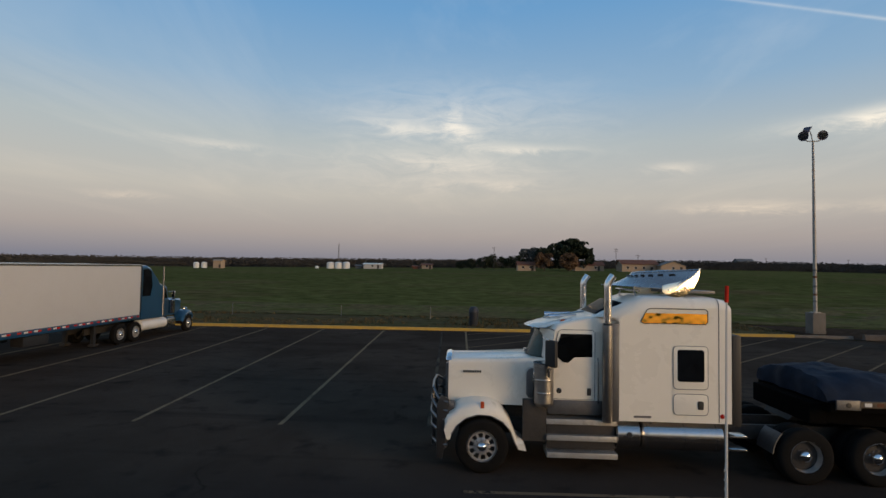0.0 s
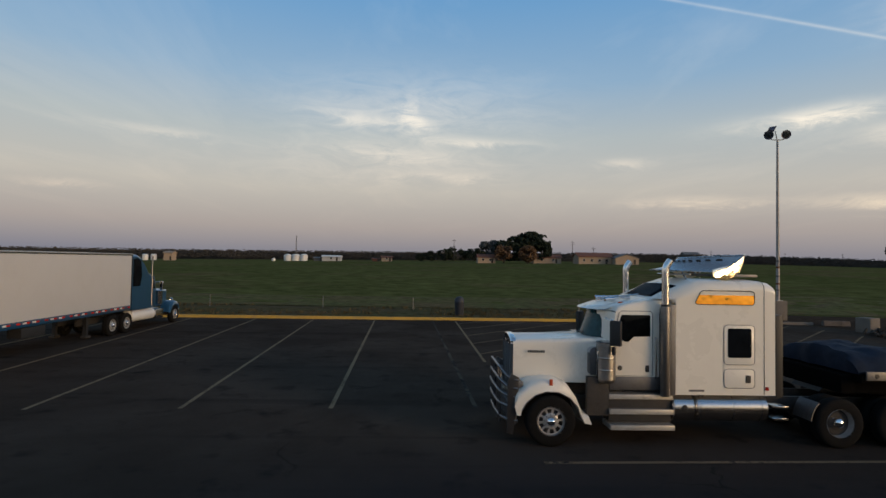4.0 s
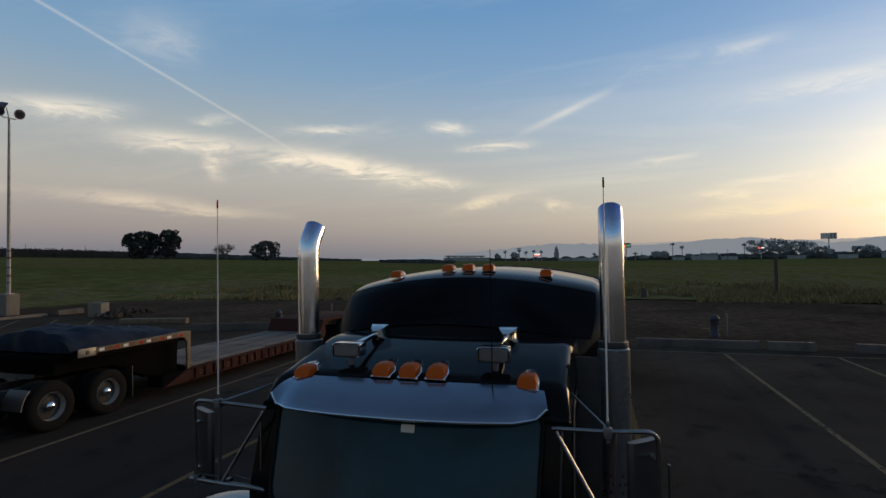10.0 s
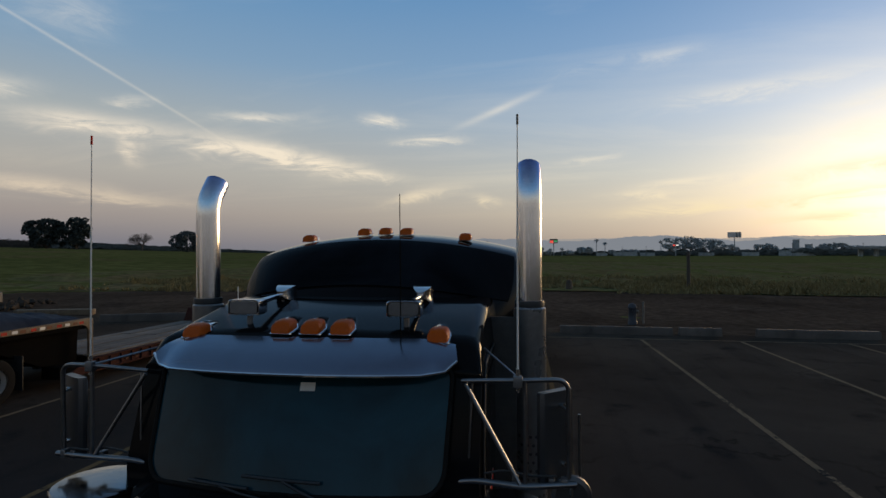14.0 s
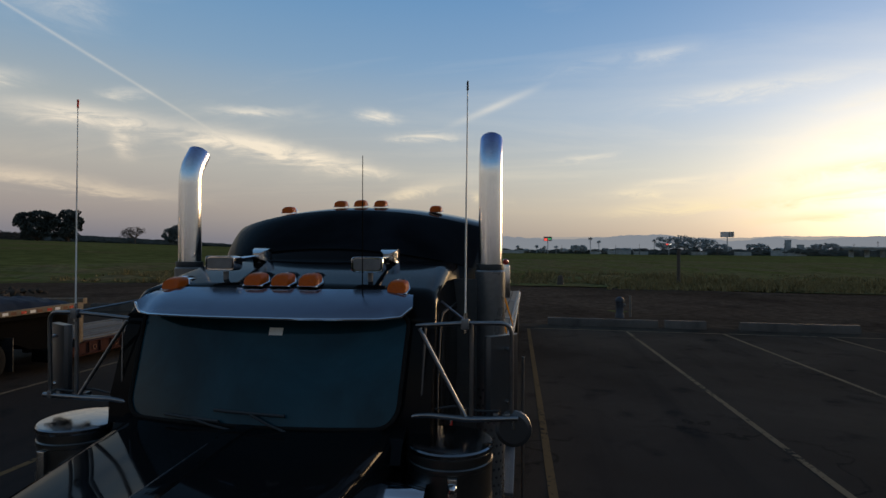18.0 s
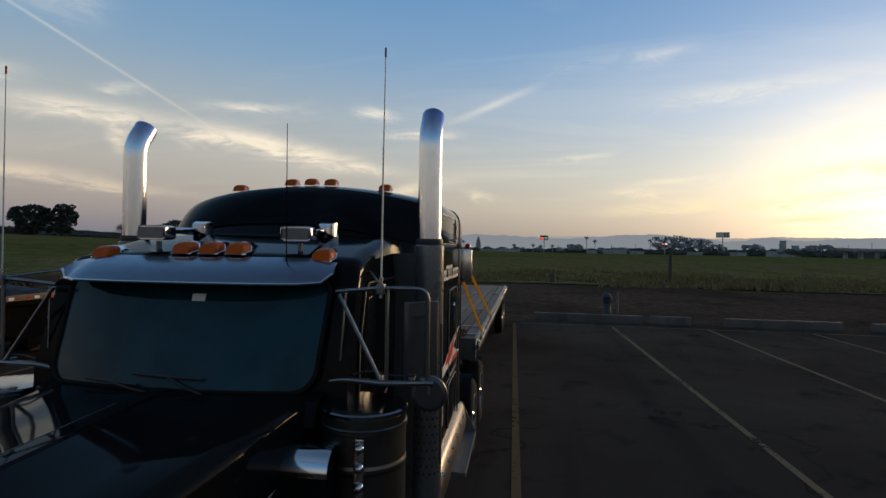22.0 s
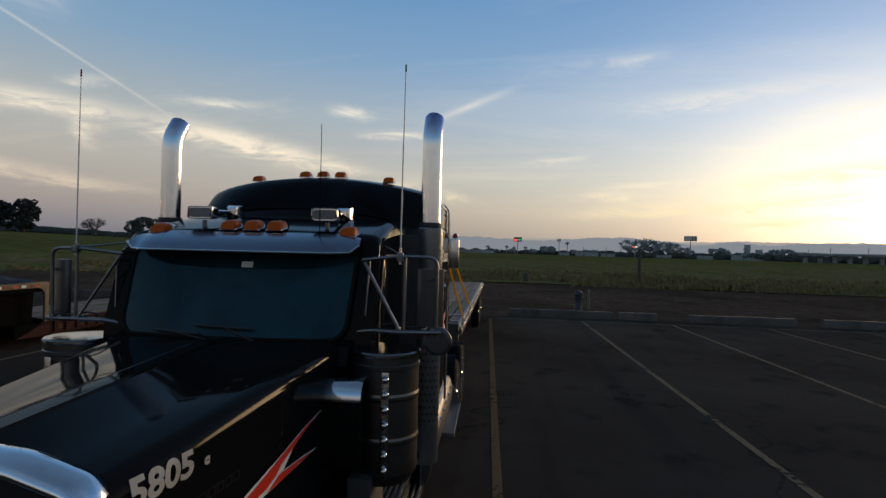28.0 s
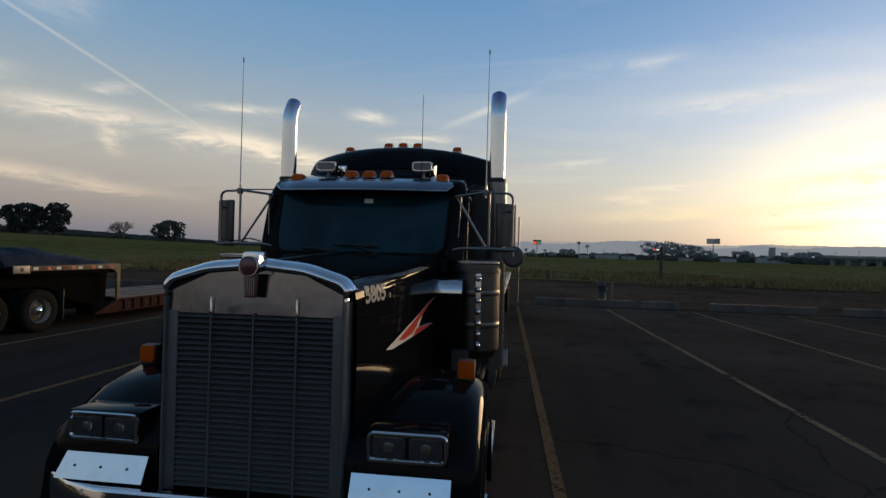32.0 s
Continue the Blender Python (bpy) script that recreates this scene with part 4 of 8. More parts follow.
def truck(name, label, at, turn, p, paint, dark):
    """Builds a whole tractor unit from its sizes in p."""
    T = thing(name, label, "semi truck", at, turn)
    g, ws, vis, axle = p["grille"], p["ws"], p["visor"], p["axle"]
    hz, hc, wz = p["hood_z"], p["hood_mid"], p["ws_z"]
    hw0, hw1 = p["hood_w0"], p["hood_w1"]
    cw, sw = p["cab_w"], p["sleeper_w"]
    s0, s1, sb, st = p["sleeper"]
    vz = p["visor_z"]

    # bonnet: a long tapering hood with rounded shoulders and a crease along its middle
    rings = []
    for k in range(13):
        f = k / 12
        x = g + .02 + (ws + .05 - g) * f
        w = hw0 + (hw1 - hw0) * f
        shoulder = hz + (wz - .038 - hz) * f
        mid = hc + (wz - .018 - hc) * f
        if f > .78:                          # the crease runs out before the cowl
            mid -= (f - .78) ** 2 * 1.0
        low = 1.20 + .02 * f
        half = [(x, w, low), (x, w + .010, (low + shoulder) / 2), (x, w, shoulder - .085), (x, w - .005, shoulder - .055), (x, w - .018, shoulder - .028), (x, w - .042, shoulder - .009), (x, w - .085, shoulder + .004),
                (x, w * .55, shoulder + .003 + (mid - shoulder) * .08), (x, w * .26, shoulder + (mid - shoulder) * .50), (x, .046, mid - .005), (x, .040, mid + .006), (x, 0, mid + .007)]
        rings.append(half + [(a, -b, c) for a, b, c in half[-2::-1]])
    hood = part("hood", lofted(rings, close=False, caps=False), paint, T)
    tri = tubed([(x, .043, z - .004) for x, z in [(r[10][0], r[10][2]) for r in rings[:10]]], .006, 6)
    part("hood_trim", tri, M_STEEL if paint is M_WHITE else M_MIRROR_BACK, hood, "bright rib along the hood crease")

    def hood_y(x, z=1.6):
        """Half width of the hood's skin at a place along it and a height."""
        f = (x - g - .02) / (ws + .05 - g)
        w, top = hw0 + (hw1 - hw0) * f, hz + (wz - .038 - hz) * f
        mid_z = (1.20 + .02 * f + top) / 2
        outline = [(1.2, w), (mid_z, w + .010), (top - .085, w), (top - .055, w - .005), (top - .028, w - .018), (top - .009, w - .042)]
        for (z0, y0), (z1, y1) in zip(outline, outline[1:]):
            if z <= z1:
                return y0 + (y1 - y0) * (z - z0) / (z1 - z0)
        return outline[-1][1]

    # grille: bright surround, slatted mesh, polished panel, upright bars, badge
    G = new("grille")
    G.parent = T
    gb = p["grille_low"]
    outer = [(g, -hw0 + .022, gb), (g, -hw0 + .022, hz - .055), (g, -hw0 + .06, hz + .002), (g, -hw0 * .5, hz + (hc - hz) * .72), (g, 0, hc), (g, hw0 * .5, hz + (hc - hz) * .72), (g, hw0 - .06, hz + .002), (g, hw0 - .022, hz - .055), (g, hw0 - .022, gb)]
    path = rounded(outer, .04, 4)
    bm = bmesh.new()
    ring_list = []
    for n, q in enumerate(path):
        ahead = (path[min(n + 1, len(path) - 1)] - path[max(n - 1, 0)]).normalized()
        out = Vector((0, -ahead.z, ahead.y))
        c = Vector(q)
        sec = []
        slim = .5 if c.z < hz - .05 else .95
        for u, v in ((-.024, .03), (-.024, -.024), (-.016, -.038), (-.004, -.040), (.008, -.034), (.018, -.022), (.027, -.004), (.033, .020), (.036, .05), (.022, .08)):
            sec.append(c + out * (u * slim - .018 * (slim < .8)) + Vector((1, 0, 0)) * v)
        ring_list.append(sec)
    upper = [r for r in ring_list if r[0].z > hz - .14]
    loft(bm, upper)
    part("grille_surround", bm, p["surround"], G, "polished metal surround", sharp=60)
    for post in (ring_list[:ring_list.index(upper[0]) + 1], ring_list[ring_list.index(upper[-1]):]):
        part("surround_post", lofted(post), M_SLAT, G, "dull metal side of the grille surround")
    part("grille_core", extruded([(q.y, q.z) for q in [Vector(v) for v in rounded(outer, .09, 3)]], "x", g + .03, g + .05), M_DARK, G)
    gt = p["mesh_top"]
    slat = mesh_of("slat", extruded([(g - .020, -.006), (g - .012, -.011), (g + .022, .004), (g + .014, .010)], "y", -hw0 + .10, hw0 - .10), M_SLAT)
    count = p["slats"]
    for k in range(count):
        piece("slat", slat, G, (0, 0, gb + .02 + (gt - gb - .02) * (k + .5) / count))
    crest = [(-hw0 + .06, gt), (hw0 - .06, gt), (hw0 - .06, hz - .06), (hw0 * .5, hz + (hc - hz) * .72 - .03), (0, hc - .03), (-hw0 * .5, hz + (hc - hz) * .72 - .03), (-hw0 + .06, hz - .06)]
    part("grille_panel", lofted([[(g - .012 + o + (z - gt) * .07, y, z) for y, z in crest] for o in (0, .012)]), M_PANEL, G, "polished plain panel over the slats")
    for side in (-1, 1):                      # plain metal edge beside the slats
        part("grille_edge", boxed(g - .018, g + .02, min(side * (hw0 - .105), side * (hw0 - .045)), max(side * (hw0 - .105), side * (hw0 - .045)), gb, gt + .01, bevel=.004), M_SLAT, G)
    for y in (-hw0 * .44, 0, hw0 * .44):
        part("grille_bar", tubed([(g - .026, y, gb), (g - .026, y, gt + .01)], .006, 6), M_SLAT, G)
        if y:
            part("bar_tip", tubed([(g - .026, y, gt), (g - .026, y, gt + .03), (g - .026, y, gt + .085)], [.011, .010, .002], 8), M_CHROME, G, "pointed chrome tip")
    if p["badge"]:
        B = part("badge_housing", extruded([(-.046, hc - .05), (-.044, hc + .045), (-.034, hc + .060), (.034, hc + .060), (.044, hc + .045), (.046, hc - .05)], "x", g - .075, g + .03, .008), M_SURROUND, G, "chrome badge housing on the hood's nose")
        part("badge", lofted([[(x, .050 * s * math.cos(a), hc - .012 + .050 * s * math.sin(a)) for a in [2 * math.pi * k / 20 for k in range(20)]] for x, s in ((g - .072, 1), (g - .088, 1), (g - .093, .85))]), M_BADGE, B, "round dark red enamel badge")
        part("badge_tail", extruded([(-.034, hc - .055), (.034, hc - .055), (.028, hc - .165), (-.028, hc - .165)], "x", g - .074, g - .05, .004), M_BADGE, B, "ribbed dark red badge tail")
        for k in range(5):
            part("badge_rib", boxed(g - .078, g - .073, -.0265 + .0115 * k, -.0215 + .0115 * k, hc - .158, hc - .064), M_STEEL, B)
        part("badge_ring", tubed([(g - .090, .047 * math.cos(a), hc - .012 + .047 * math.sin(a)) for a in [2 * math.pi * k / 24 for k in range(25)]], .005, 6), M_STEEL, B)

    # wings with headlamps
    rr = .60
    def wing(side):
        W = new("fender")
        W.parent = T
        top = [(g - .03, p["wing_front"]), (g + .02, p["wing_front"] + .10), (g + .16, p["wing_front"] + .17), (axle - .42, p["wing_top"] - .06), (axle - .15, p["wing_top"]), (axle + .12, p["wing_top"]), (axle + .36, p["wing_top"] - .10),
               (axle + .55, p["wing_top"] - .36), (axle + .68, p["wing_top"] - .68), (axle + .80, .62), (axle + .86, .48)]
        arch = [(axle + rr * 1.12 + .03, .47)] + [(axle + rr * math.cos(radians(a)) * 1.06, TYRE_R + rr * math.sin(radians(a))) for a in (10, 30, 52, 75, 98, 120, 142, 160)] + [(axle - .62, .62), (g + .02, .62), (g - .03, .80)]
        rings = []
        for y, drop, pull in ((hw0 - .02, .0, 0), (p["wing_w"] * .72, .0, 0), (p["wing_w"] * .90, .012, .004), (p["wing_w"] * .965, .045, .012), (p["wing_w"], .11, .03)):
            rings.append([(x + (pull if k < 3 else 0), side * y, z - drop * (1 if k < 9 else .3)) for k, (x, z) in enumerate(top)] + [(x, side * y, z) for x, z in arch])
        part("shell", lofted(rings), paint, W, sharp=42)
        part("lip", tubed([(x, side * (p["wing_w"] + .002), z) for x, z in arch[:9]], .012, 6), dark, W)
        # turn lamp on top of the wing
        tx, tz = p["turn"] or (0, 0)
        if p["turn"]:
            lamp = part("turn_lamp", extruded(rrect(side * (p["wing_w"] - .13) - .049, side * (p["wing_w"] - .13) + .049, tz - .055, tz + .050, .018), "x", tx - .03, tx + .02, .006), M_AMBER, W, "square amber turn lamp")
            part("lamp_case", boxed(tx - .012, tx + .05, side * (p["wing_w"] - .13) - .053, side * (p["wing_w"] - .13) + .053, tz - .09, tz + .052, bevel=.01), M_DARK, lamp)
        # headlamp unit
        y0, y1, z0, z1 = p["lamp"]
        hx = g + .0
        H = part("headlamp_case", boxed(hx - .03, hx + .16, min(side * y0, side * y1) - .012, max(side * y0, side * y1) + .012, z0 - .02, z1 + .02, bevel=.02), dark, W)
        part("bezel", tubed(rounded([(hx - .032, side * y0, z0), (hx - .032, side * y0, z1), (hx - .032, side * y1, z1), (hx - .032, side * y1, z0), (hx - .032, side * y0, z0), (hx - .032, side * y0, z0 + .02)], .03), .012, 6), M_CHROME, H, "chrome bezel")
        ym = (y0 + y1) / 2
        for a, b in ((y0 + .014, ym - .008), (ym + .008, y1 - .014)):
            lo, hi = min(side * a, side * b), max(side * a, side * b)
            lens = part("headlight", extruded(rrect(lo, hi, z0 + .014, z1 - .014, .015), "x", hx - .034, hx - .024, .003), M_LAMPGLASS, H, "square clear headlight, unlit")
            part("bulb", lathed([(.03, .0), (.026, -.012), (0, -.016)], ((hx - .030), (lo + hi) / 2, (z0 + z1) / 2), "x", 12), M_STEEL, lens)
    mirrored(wing)

    # bumper and the bright plates beneath the headlamps
    bx = g - p["bumper_out"]
    bw, b0, b1 = p["bumper_w"], p["bumper_z0"], p["bumper_z1"]
    if p["bumper"] == "chrome":
        rings = []
        for k in range(13):
            u = -1 + 2 * k / 12
            bend = .16 * max(0, abs(u) - .62) ** 2 / .144
            x = bx + bend * .9
            rings.append([(x + .03, u * bw, b0), (x, u * bw, b0 + .03), (x - .004, u * bw, (b0 + b1) / 2), (x, u * bw, b1 - .012), (x + .010, u * bw, b1), (x + .055, u * bw, b1 - .004), (x + .055, u * bw, b1 - .05), (x + .07, u * bw, b0)])
        part("bumper", lofted(rings), M_CHROME, T, "chrome front bumper")
        for side in (-1, 1):
            lo, hi = sorted((side * (hw0 + .015), side * (p["lamp"][1] + .03)))
            pl = part("headlamp_plate", lofted([[(g - .045, lo, b1 + .125), (g - .10, lo, b1 + .005), (g - .09, lo, b1 + .005), (g - .035, lo, b1 + .125)], [(g - .045, hi - .03 * (side > 0), b1 + .125), (g - .10, hi, b1 + .005), (g - .09, hi, b1 + .005), (g - .035, hi - .03 * (side > 0), b1 + .125)]]), M_CHROME, T, "bright metal plate beneath the headlamp")
            for f in (.2, .5, .8):
                part("screw", lathed([(.007, 0), (.006, -.005), (0, -.006)], (g - .072, lo + (hi - lo) * f, b1 + .065), "x", 8), M_DULL, pl)
    else:
        part("bumper", boxed(bx, bx + .14, -bw, bw, b0, b1, bevel=.03), M_DULL, T)
        # bull bar of bent tubes
        B = new("bull_bar")
        B.parent = T
        for z, o, fall in ((b1 + .74, 0, .22), (b1 + .50, .02, .15), (b1 + .25, .03, .07), (b1 - .02, .02, 0), (b1 - .30, 0, 0)):
            pts = [(bx + .16, -bw, z - fall), (bx - .02 - o, -bw + .05, z - fall * .8), (bx - .16 - o, -bw * .6, z - fall * .1), (bx - .18 - o, 0, z), (bx - .16 - o, bw * .6, z - fall * .1), (bx - .02 - o, bw - .05, z - fall * .8), (bx + .16, bw, z - fall)]
            part("bar", tubed(rounded(pts, .12), .030, 10), M_BRACKET if z < b1 + .8 else M_STEEL, B)
        for y in (-bw * .62, -bw * .3, bw * .3, bw * .62):
            part("upright", tubed([(bx - .15, y, b1 - .42), (bx - .16, y, b1 + .73)], .028, 8), M_BRACKET, B)
        for side in (-1, 1):
            part("side_plate", extruded([(bx - .06, b1 - .55), (bx + .06, b1 - .58), (bx + .17, b1 + .10), (bx + .18, b1 + .58), (bx + .02, b1 + .66), (bx - .06, b1 + .50)], "y", side * (bw - .02) - .025, side * (bw - .02) + .025, .012), M_MIRROR_BACK, B, "dull steel side plate of the guard")

    # cab shell
    roof0, roof1 = p["roof0"], p["roof1"]
    prof = [(ws + .02, 1.12), (ws + .02, wz), (vis + .14, vz + .01), (vis + .22, roof0), (vis + .55, roof0 + (roof1 - roof0) * .55), (-.28, roof1), (s0 + .02, roof1 + .02), (s0 + .02, 1.12)]
    rings = []
    for y, drop in ((-cw, .10), (-cw + .03, .05), (-cw + .10, .015), (-cw * .4, -.015), (cw * .4, -.015), (cw - .10, .015), (cw - .03, .05), (cw, .10)):
        rings.append([(x - ((p["bow"] - .085) * max(0, 1 - (y / cw) ** 2) if 0 < k < 4 else 0), y, min(z, vz - .03)) for k, (x, z) in enumerate(prof)])
    C = part("cab", flat_sides(lofted(rings)), paint, T, sharp=45)
    crest = [(vis + .13, vz - .005), (vis + .16, vz + .05), (vis + .22, roof0), (vis + .55, roof0 + (roof1 - roof0) * .55), (-.28, roof1), (s0 + .05, roof1 + .015)]
    rings = []
    for x in [vis + .13, vis + .145, vis + .165, vis + .19, vis + .22] + [vis + .22 + (s0 - .17 - vis) * k / 12 for k in range(1, 13)]:
        for (x0, z0), (x1, z1) in zip(crest, crest[1:]):
            if x <= x1 + 1e-6:
                top = z0 + (z1 - z0) * (x - x0) / (x1 - x0)
                break
        low, out = vz - .06, cw * (1 + .03 * min(1, max(0, (x + .45) / .45)) ** 2) + .004
        lean, tall = max(.01, top - low - .085), min(.065, (top - low) * .55)
        half = [(out, low), (out - .05 * lean, low + lean * .5), (out - .11 * lean, low + lean)]
        half += [(out - .11 * lean - .085 * (1 - math.cos(radians(q))), low + lean + tall * math.sin(radians(q))) for q in (20, 40, 58, 74, 88)]
        edge, step = half[-1][0], top - half[-1][1]
        half += [(edge * f, top - step * f ** 2.2) for f in (.85, .65, .4, .2, 0)]
        ring = [(x - (p["bow"] - .085) * max(0, 1 - (y / cw) ** 2) * max(0, 1 - (x - vis - .13) / .6), y, z) for y, z in half + [(-y, z) for y, z in half[-2::-1]]]
        rings.append(ring)
    part("cab_roof", lofted(rings, False), paint, C, sharp=60)
    part("cowl", extruded([(ws - .14, wz - .18), (ws - .08, wz - .075), (ws + .04, wz - .045), (ws + .04, wz - .30)], "y", -hw1 - .03, hw1 + .03, .02), paint, C)
    # curved windscreen in its rubber
    gl = bmesh.new()
    def on_glass(u, v, off=0.0):
        half = p["glass_w"] * (.945 + .035 * v)
        u *= 1 - .13 * (1 - math.sqrt(max(0, 1 - max(0, (.20 - v) / .20) ** 2))) - .06 * (1 - math.sqrt(max(0, 1 - max(0, (v - .90) / .10) ** 2)))
        x = ws - .035 + (vis + .115 - ws + .035) * v - p["bow"] * (1 - u * u) * (1 - .35 * v) - off
        return (x, u * half, wz - .045 + (vz - .01 - wz + .045) * v)
    heights = (0, .008, .03, .065, .11, .16, .20, .4, .6, .8, .9, .94, .97, .99, 1)
    grid = [[gl.verts.new(on_glass(-1 + i / 8, v)) for i in range(17)] for v in heights]
    for a, b in zip(grid, grid[1:]):
        for i in range(16):
            gl.faces.new((a[i], a[i + 1], b[i + 1], b[i]))
    bmesh.ops.recalc_face_normals(gl, faces=gl.faces[:])
    pane = part("windscreen", gl, p["glass_mat"], C, "tinted curved windscreen")
    edge = [on_glass(-1 + i / 8, 0, .004) for i in range(17)] + [on_glass(1, v, .004) for v in heights[1:]] + [on_glass(1 - i / 8, 1, .004) for i in range(1, 17)] + [on_glass(-1, v, .004) for v in heights[-2:0:-1]]
    part("windscreen_seal", tubed(edge + [edge[0]], .011, 6, False), M_RUBBER, C)
    for u0, u1, v1, b0, b1 in ((-.10, -.42, .045, -.66, -.22), (.34, .02, .115, -.26, .26)):      # wipers, parked low
        a, b = Vector(on_glass(-u0, -.02, .03)), Vector(on_glass(-u1, v1, .03))
        wp = part("wiper_arm", tubed([a, a.lerp(b, .5) + Vector((-.01, 0, 0)), b], .006, 6), M_DARK, C)
        part("wiper_blade", tubed([on_glass(-(b0 + (b1 - b0) * k / 5), v1 + .016 - .022 * k / 5, .022) for k in range(6)], .008, 6), M_DARK, wp)
    part("sun_sticker", lofted([[on_glass(-.13, .80, .004), on_glass(-.03, .80, .004)], [on_glass(-.13, .87, .004), on_glass(-.03, .87, .004)]], False, False), M_DECAL, C, "small pale sticker on the windscreen")
    # drop visor
    rings = []
    vw = p["visor_w"]
    for k in range(31):
        u = -1 + 2 * k / 30
        bow = (p["bow"] + .025) * (1 - abs(u) ** 2.4)
        curl = .05 * max(0, abs(u) - .8) / .2
        lift = .042 * (1 - math.sqrt(max(0, 1 - (max(0, abs(u) - .92) / .08) ** 2)))     # rounded lower corners
        rings.append([(vis - bow + curl, u * vw, vz - .015 + curl * .2 + lift), (vis - bow * .95 + .012 + curl, u * vw, vz + .008 + lift * .8), (vis - bow * .55 + .09 + curl * .6, u * vw * .985, vz + .072), (vis - bow * .2 + .20, u * vw * .965, vz + .115 - curl * .5)])
    part("visor_lip", tubed([r[0] for r in rings], .007, 6), M_CHROME, C, "bright lower lip of the visor")
    part("sun_visor", thick(lofted(rings, False, False), .008), p["visor_mat"], C, "drop visor over the windscreen")

    # doors, windows, seals
    def doors(side):
        y = side * cw
        d0, d1 = p["door"]
        shape = [(d0, 1.42), (d0, 2.30), (d0 + .10, vz - .06), (d0 + .16, vz - .02), (d1 - .05, vz - .02), (d1, vz - .07), (d1, 1.42)]
        D = panel("door", C, paint, side, shape, y, .010)
        seam("door_seal", C, M_DARK, side, shape, y + side * .009, .006)
        wl = p["win_low"]
        win = [(d0 + .06, wl), (d0 + .07, wl + .20), (d0 + .15, vz - .10), (d1 - .07, vz - .10), (d1 - .05, vz - .13), (d1 - .05, wl), (d0 + .42, wl - .01), (d0 + .30, wl - .12), (d0 + .20, wl - .11)]
        panel("side_window", D, M_GLASS_SIDE, side, win, y + side * .010, .006)
        part("door_handle", boxed(d1 - .15, d1 - .07, y + side * .012 - .012, y + side * .012 + .012, 1.50, 1.64, bevel=.012), M_DARK, D, "black door handle")
        part("door_plate", lathed([(.055, 0), (.05, side * .004), (0, side * .005)], (d0 + .12, y + side * .010, 1.58), "y", 16), M_STEEL, D)
        part("grab_bar", tubed(rounded([(d1 + .06, y, 1.35), (d1 + .06, y + side * .05, 1.38), (d1 + .06, y + side * .05, 2.2), (d1 + .06, y, 2.23)], .03), .014, 8), M_STEEL, C)
        part("sill", boxed(d0 - .1, d1 + .25, y - .02, y + .02, 1.12, 1.40, bevel=.01), dark, C)
    mirrored(doors)

    # sleeper with raked front fairing and its panoramic window
    gl = bmesh.new()
    if p["dome"]:
        shell, seam_line, glass_rows, roof_z = domed_sleeper(p)
        S = part("sleeper", shell, paint, T, sharp=50)
        part("sleeper_seam", tubed(seam_line, .006, 6), M_DARK, S)
        loft(gl, glass_rows, False, False)
    else:
        fx, fz = p["fairing"]
        prof = [(s0, sb), (s0, roof1 - .10), (-.30, roof1 - .02), (fx, fz), (fx + .10, fz + .035), (fx + .32, st), (s1 - .30, st), (s1 - .08, st - .035), (s1, st - .12), (s1, sb)]
        rings = []
        for y, drop, pull in ((-sw, .23, .25), (-sw + .012, .155, .19), (-sw + .06, .085, .11), (-sw + .16, .035, .045), (-sw * .5, .004, -.01), (0, -.006, -.025), (sw * .5, .004, -.01), (sw - .16, .035, .045), (sw - .06, .085, .11), (sw - .012, .155, .19), (sw, .23, .25)):
            ring = []
            for k, (x, z) in enumerate(prof):
                if k in (3, 4, 5):
                    x += pull
                if k == 2:
                    x += max(0, abs(y) - cw) / (sw - cw + 1e-6) * .40 + pull * .3
                if 2 < k < 9:
                    z -= drop * (.9 if k < 8 else .7)
                ring.append((x, y, z))
            rings.append(ring)
        S = part("sleeper", flat_sides(lofted(rings)), paint, T, sharp=40)
        over = [(-sw - .002, sb + .02), (-sw - .002, st - .215), (-sw + .010, st - .135), (-sw + .058, st - .072), (-sw + .16, st - .028), (-sw * .5, st - .002)]
        part("sleeper_seam", tubed([(s1 - .24, y, z + .003) for y, z in over + [(0, st + .007)] + [(-y, z) for y, z in over[::-1]]], .006, 6), M_DARK, S)
        f0, f1 = Vector((-.30, 0, roof1 - .02)), Vector((fx, 0, fz))
        nrm = Vector((-(f1 - f0).z, 0, (f1 - f0).x)).normalized()
        grid = []
        for v in (.10, .256, .412, .568, .724, .88):
            row = []
            for u in [k / 7 for k in range(-7, 8)]:
                half = (cw + .02) + (sw - .12 - cw) * v
                q = f0.lerp(f1, v) + nrm * .013
                bend = max(0, abs(u) - .70) / .3
                row.append(gl.verts.new((q.x + .23 * bend * bend * (1 - .3 * v) - .022 * (1 - bend) * v, u * half * .97, q.z + (.03 * v - .005) * (1 - abs(u)) - .075 * bend * bend)))
            grid.append(row)
        for a, b in zip(grid, grid[1:]):
            for k in range(14):
                gl.faces.new((a[k], a[k + 1], b[k + 1], b[k]))
    thick(gl, .006)
    part("skylight", gl, M_GLASS_DARK, S, "wide dark fairing window")
    # stacks with shields
    def stacks(side):
        y = side * p["stack_y"] - (p["stack_lean"] * .4 if side > 0 else 0)
        zt = p["stack_z"] - (p["stack_lean"] if side > 0 else 0)
        r = p["stack_r"]
        E = new("exhaust_stack")
        E.parent = T
        bend, sx = zt - .165, p["stack_x"]
        part("pipe", tubed([(sx, y, p["collar"]), (sx, y, bend - .12)], r, 28), M_PIPE, E, "polished exhaust pipe")
        path = [(sx, y, bend - .12)] + [(sx + .26 * (1 - math.cos(radians(a))), y, bend - .10 + .26 * math.sin(radians(a))) for a in (0, 6, 12, 18, 24, 30, 36)]
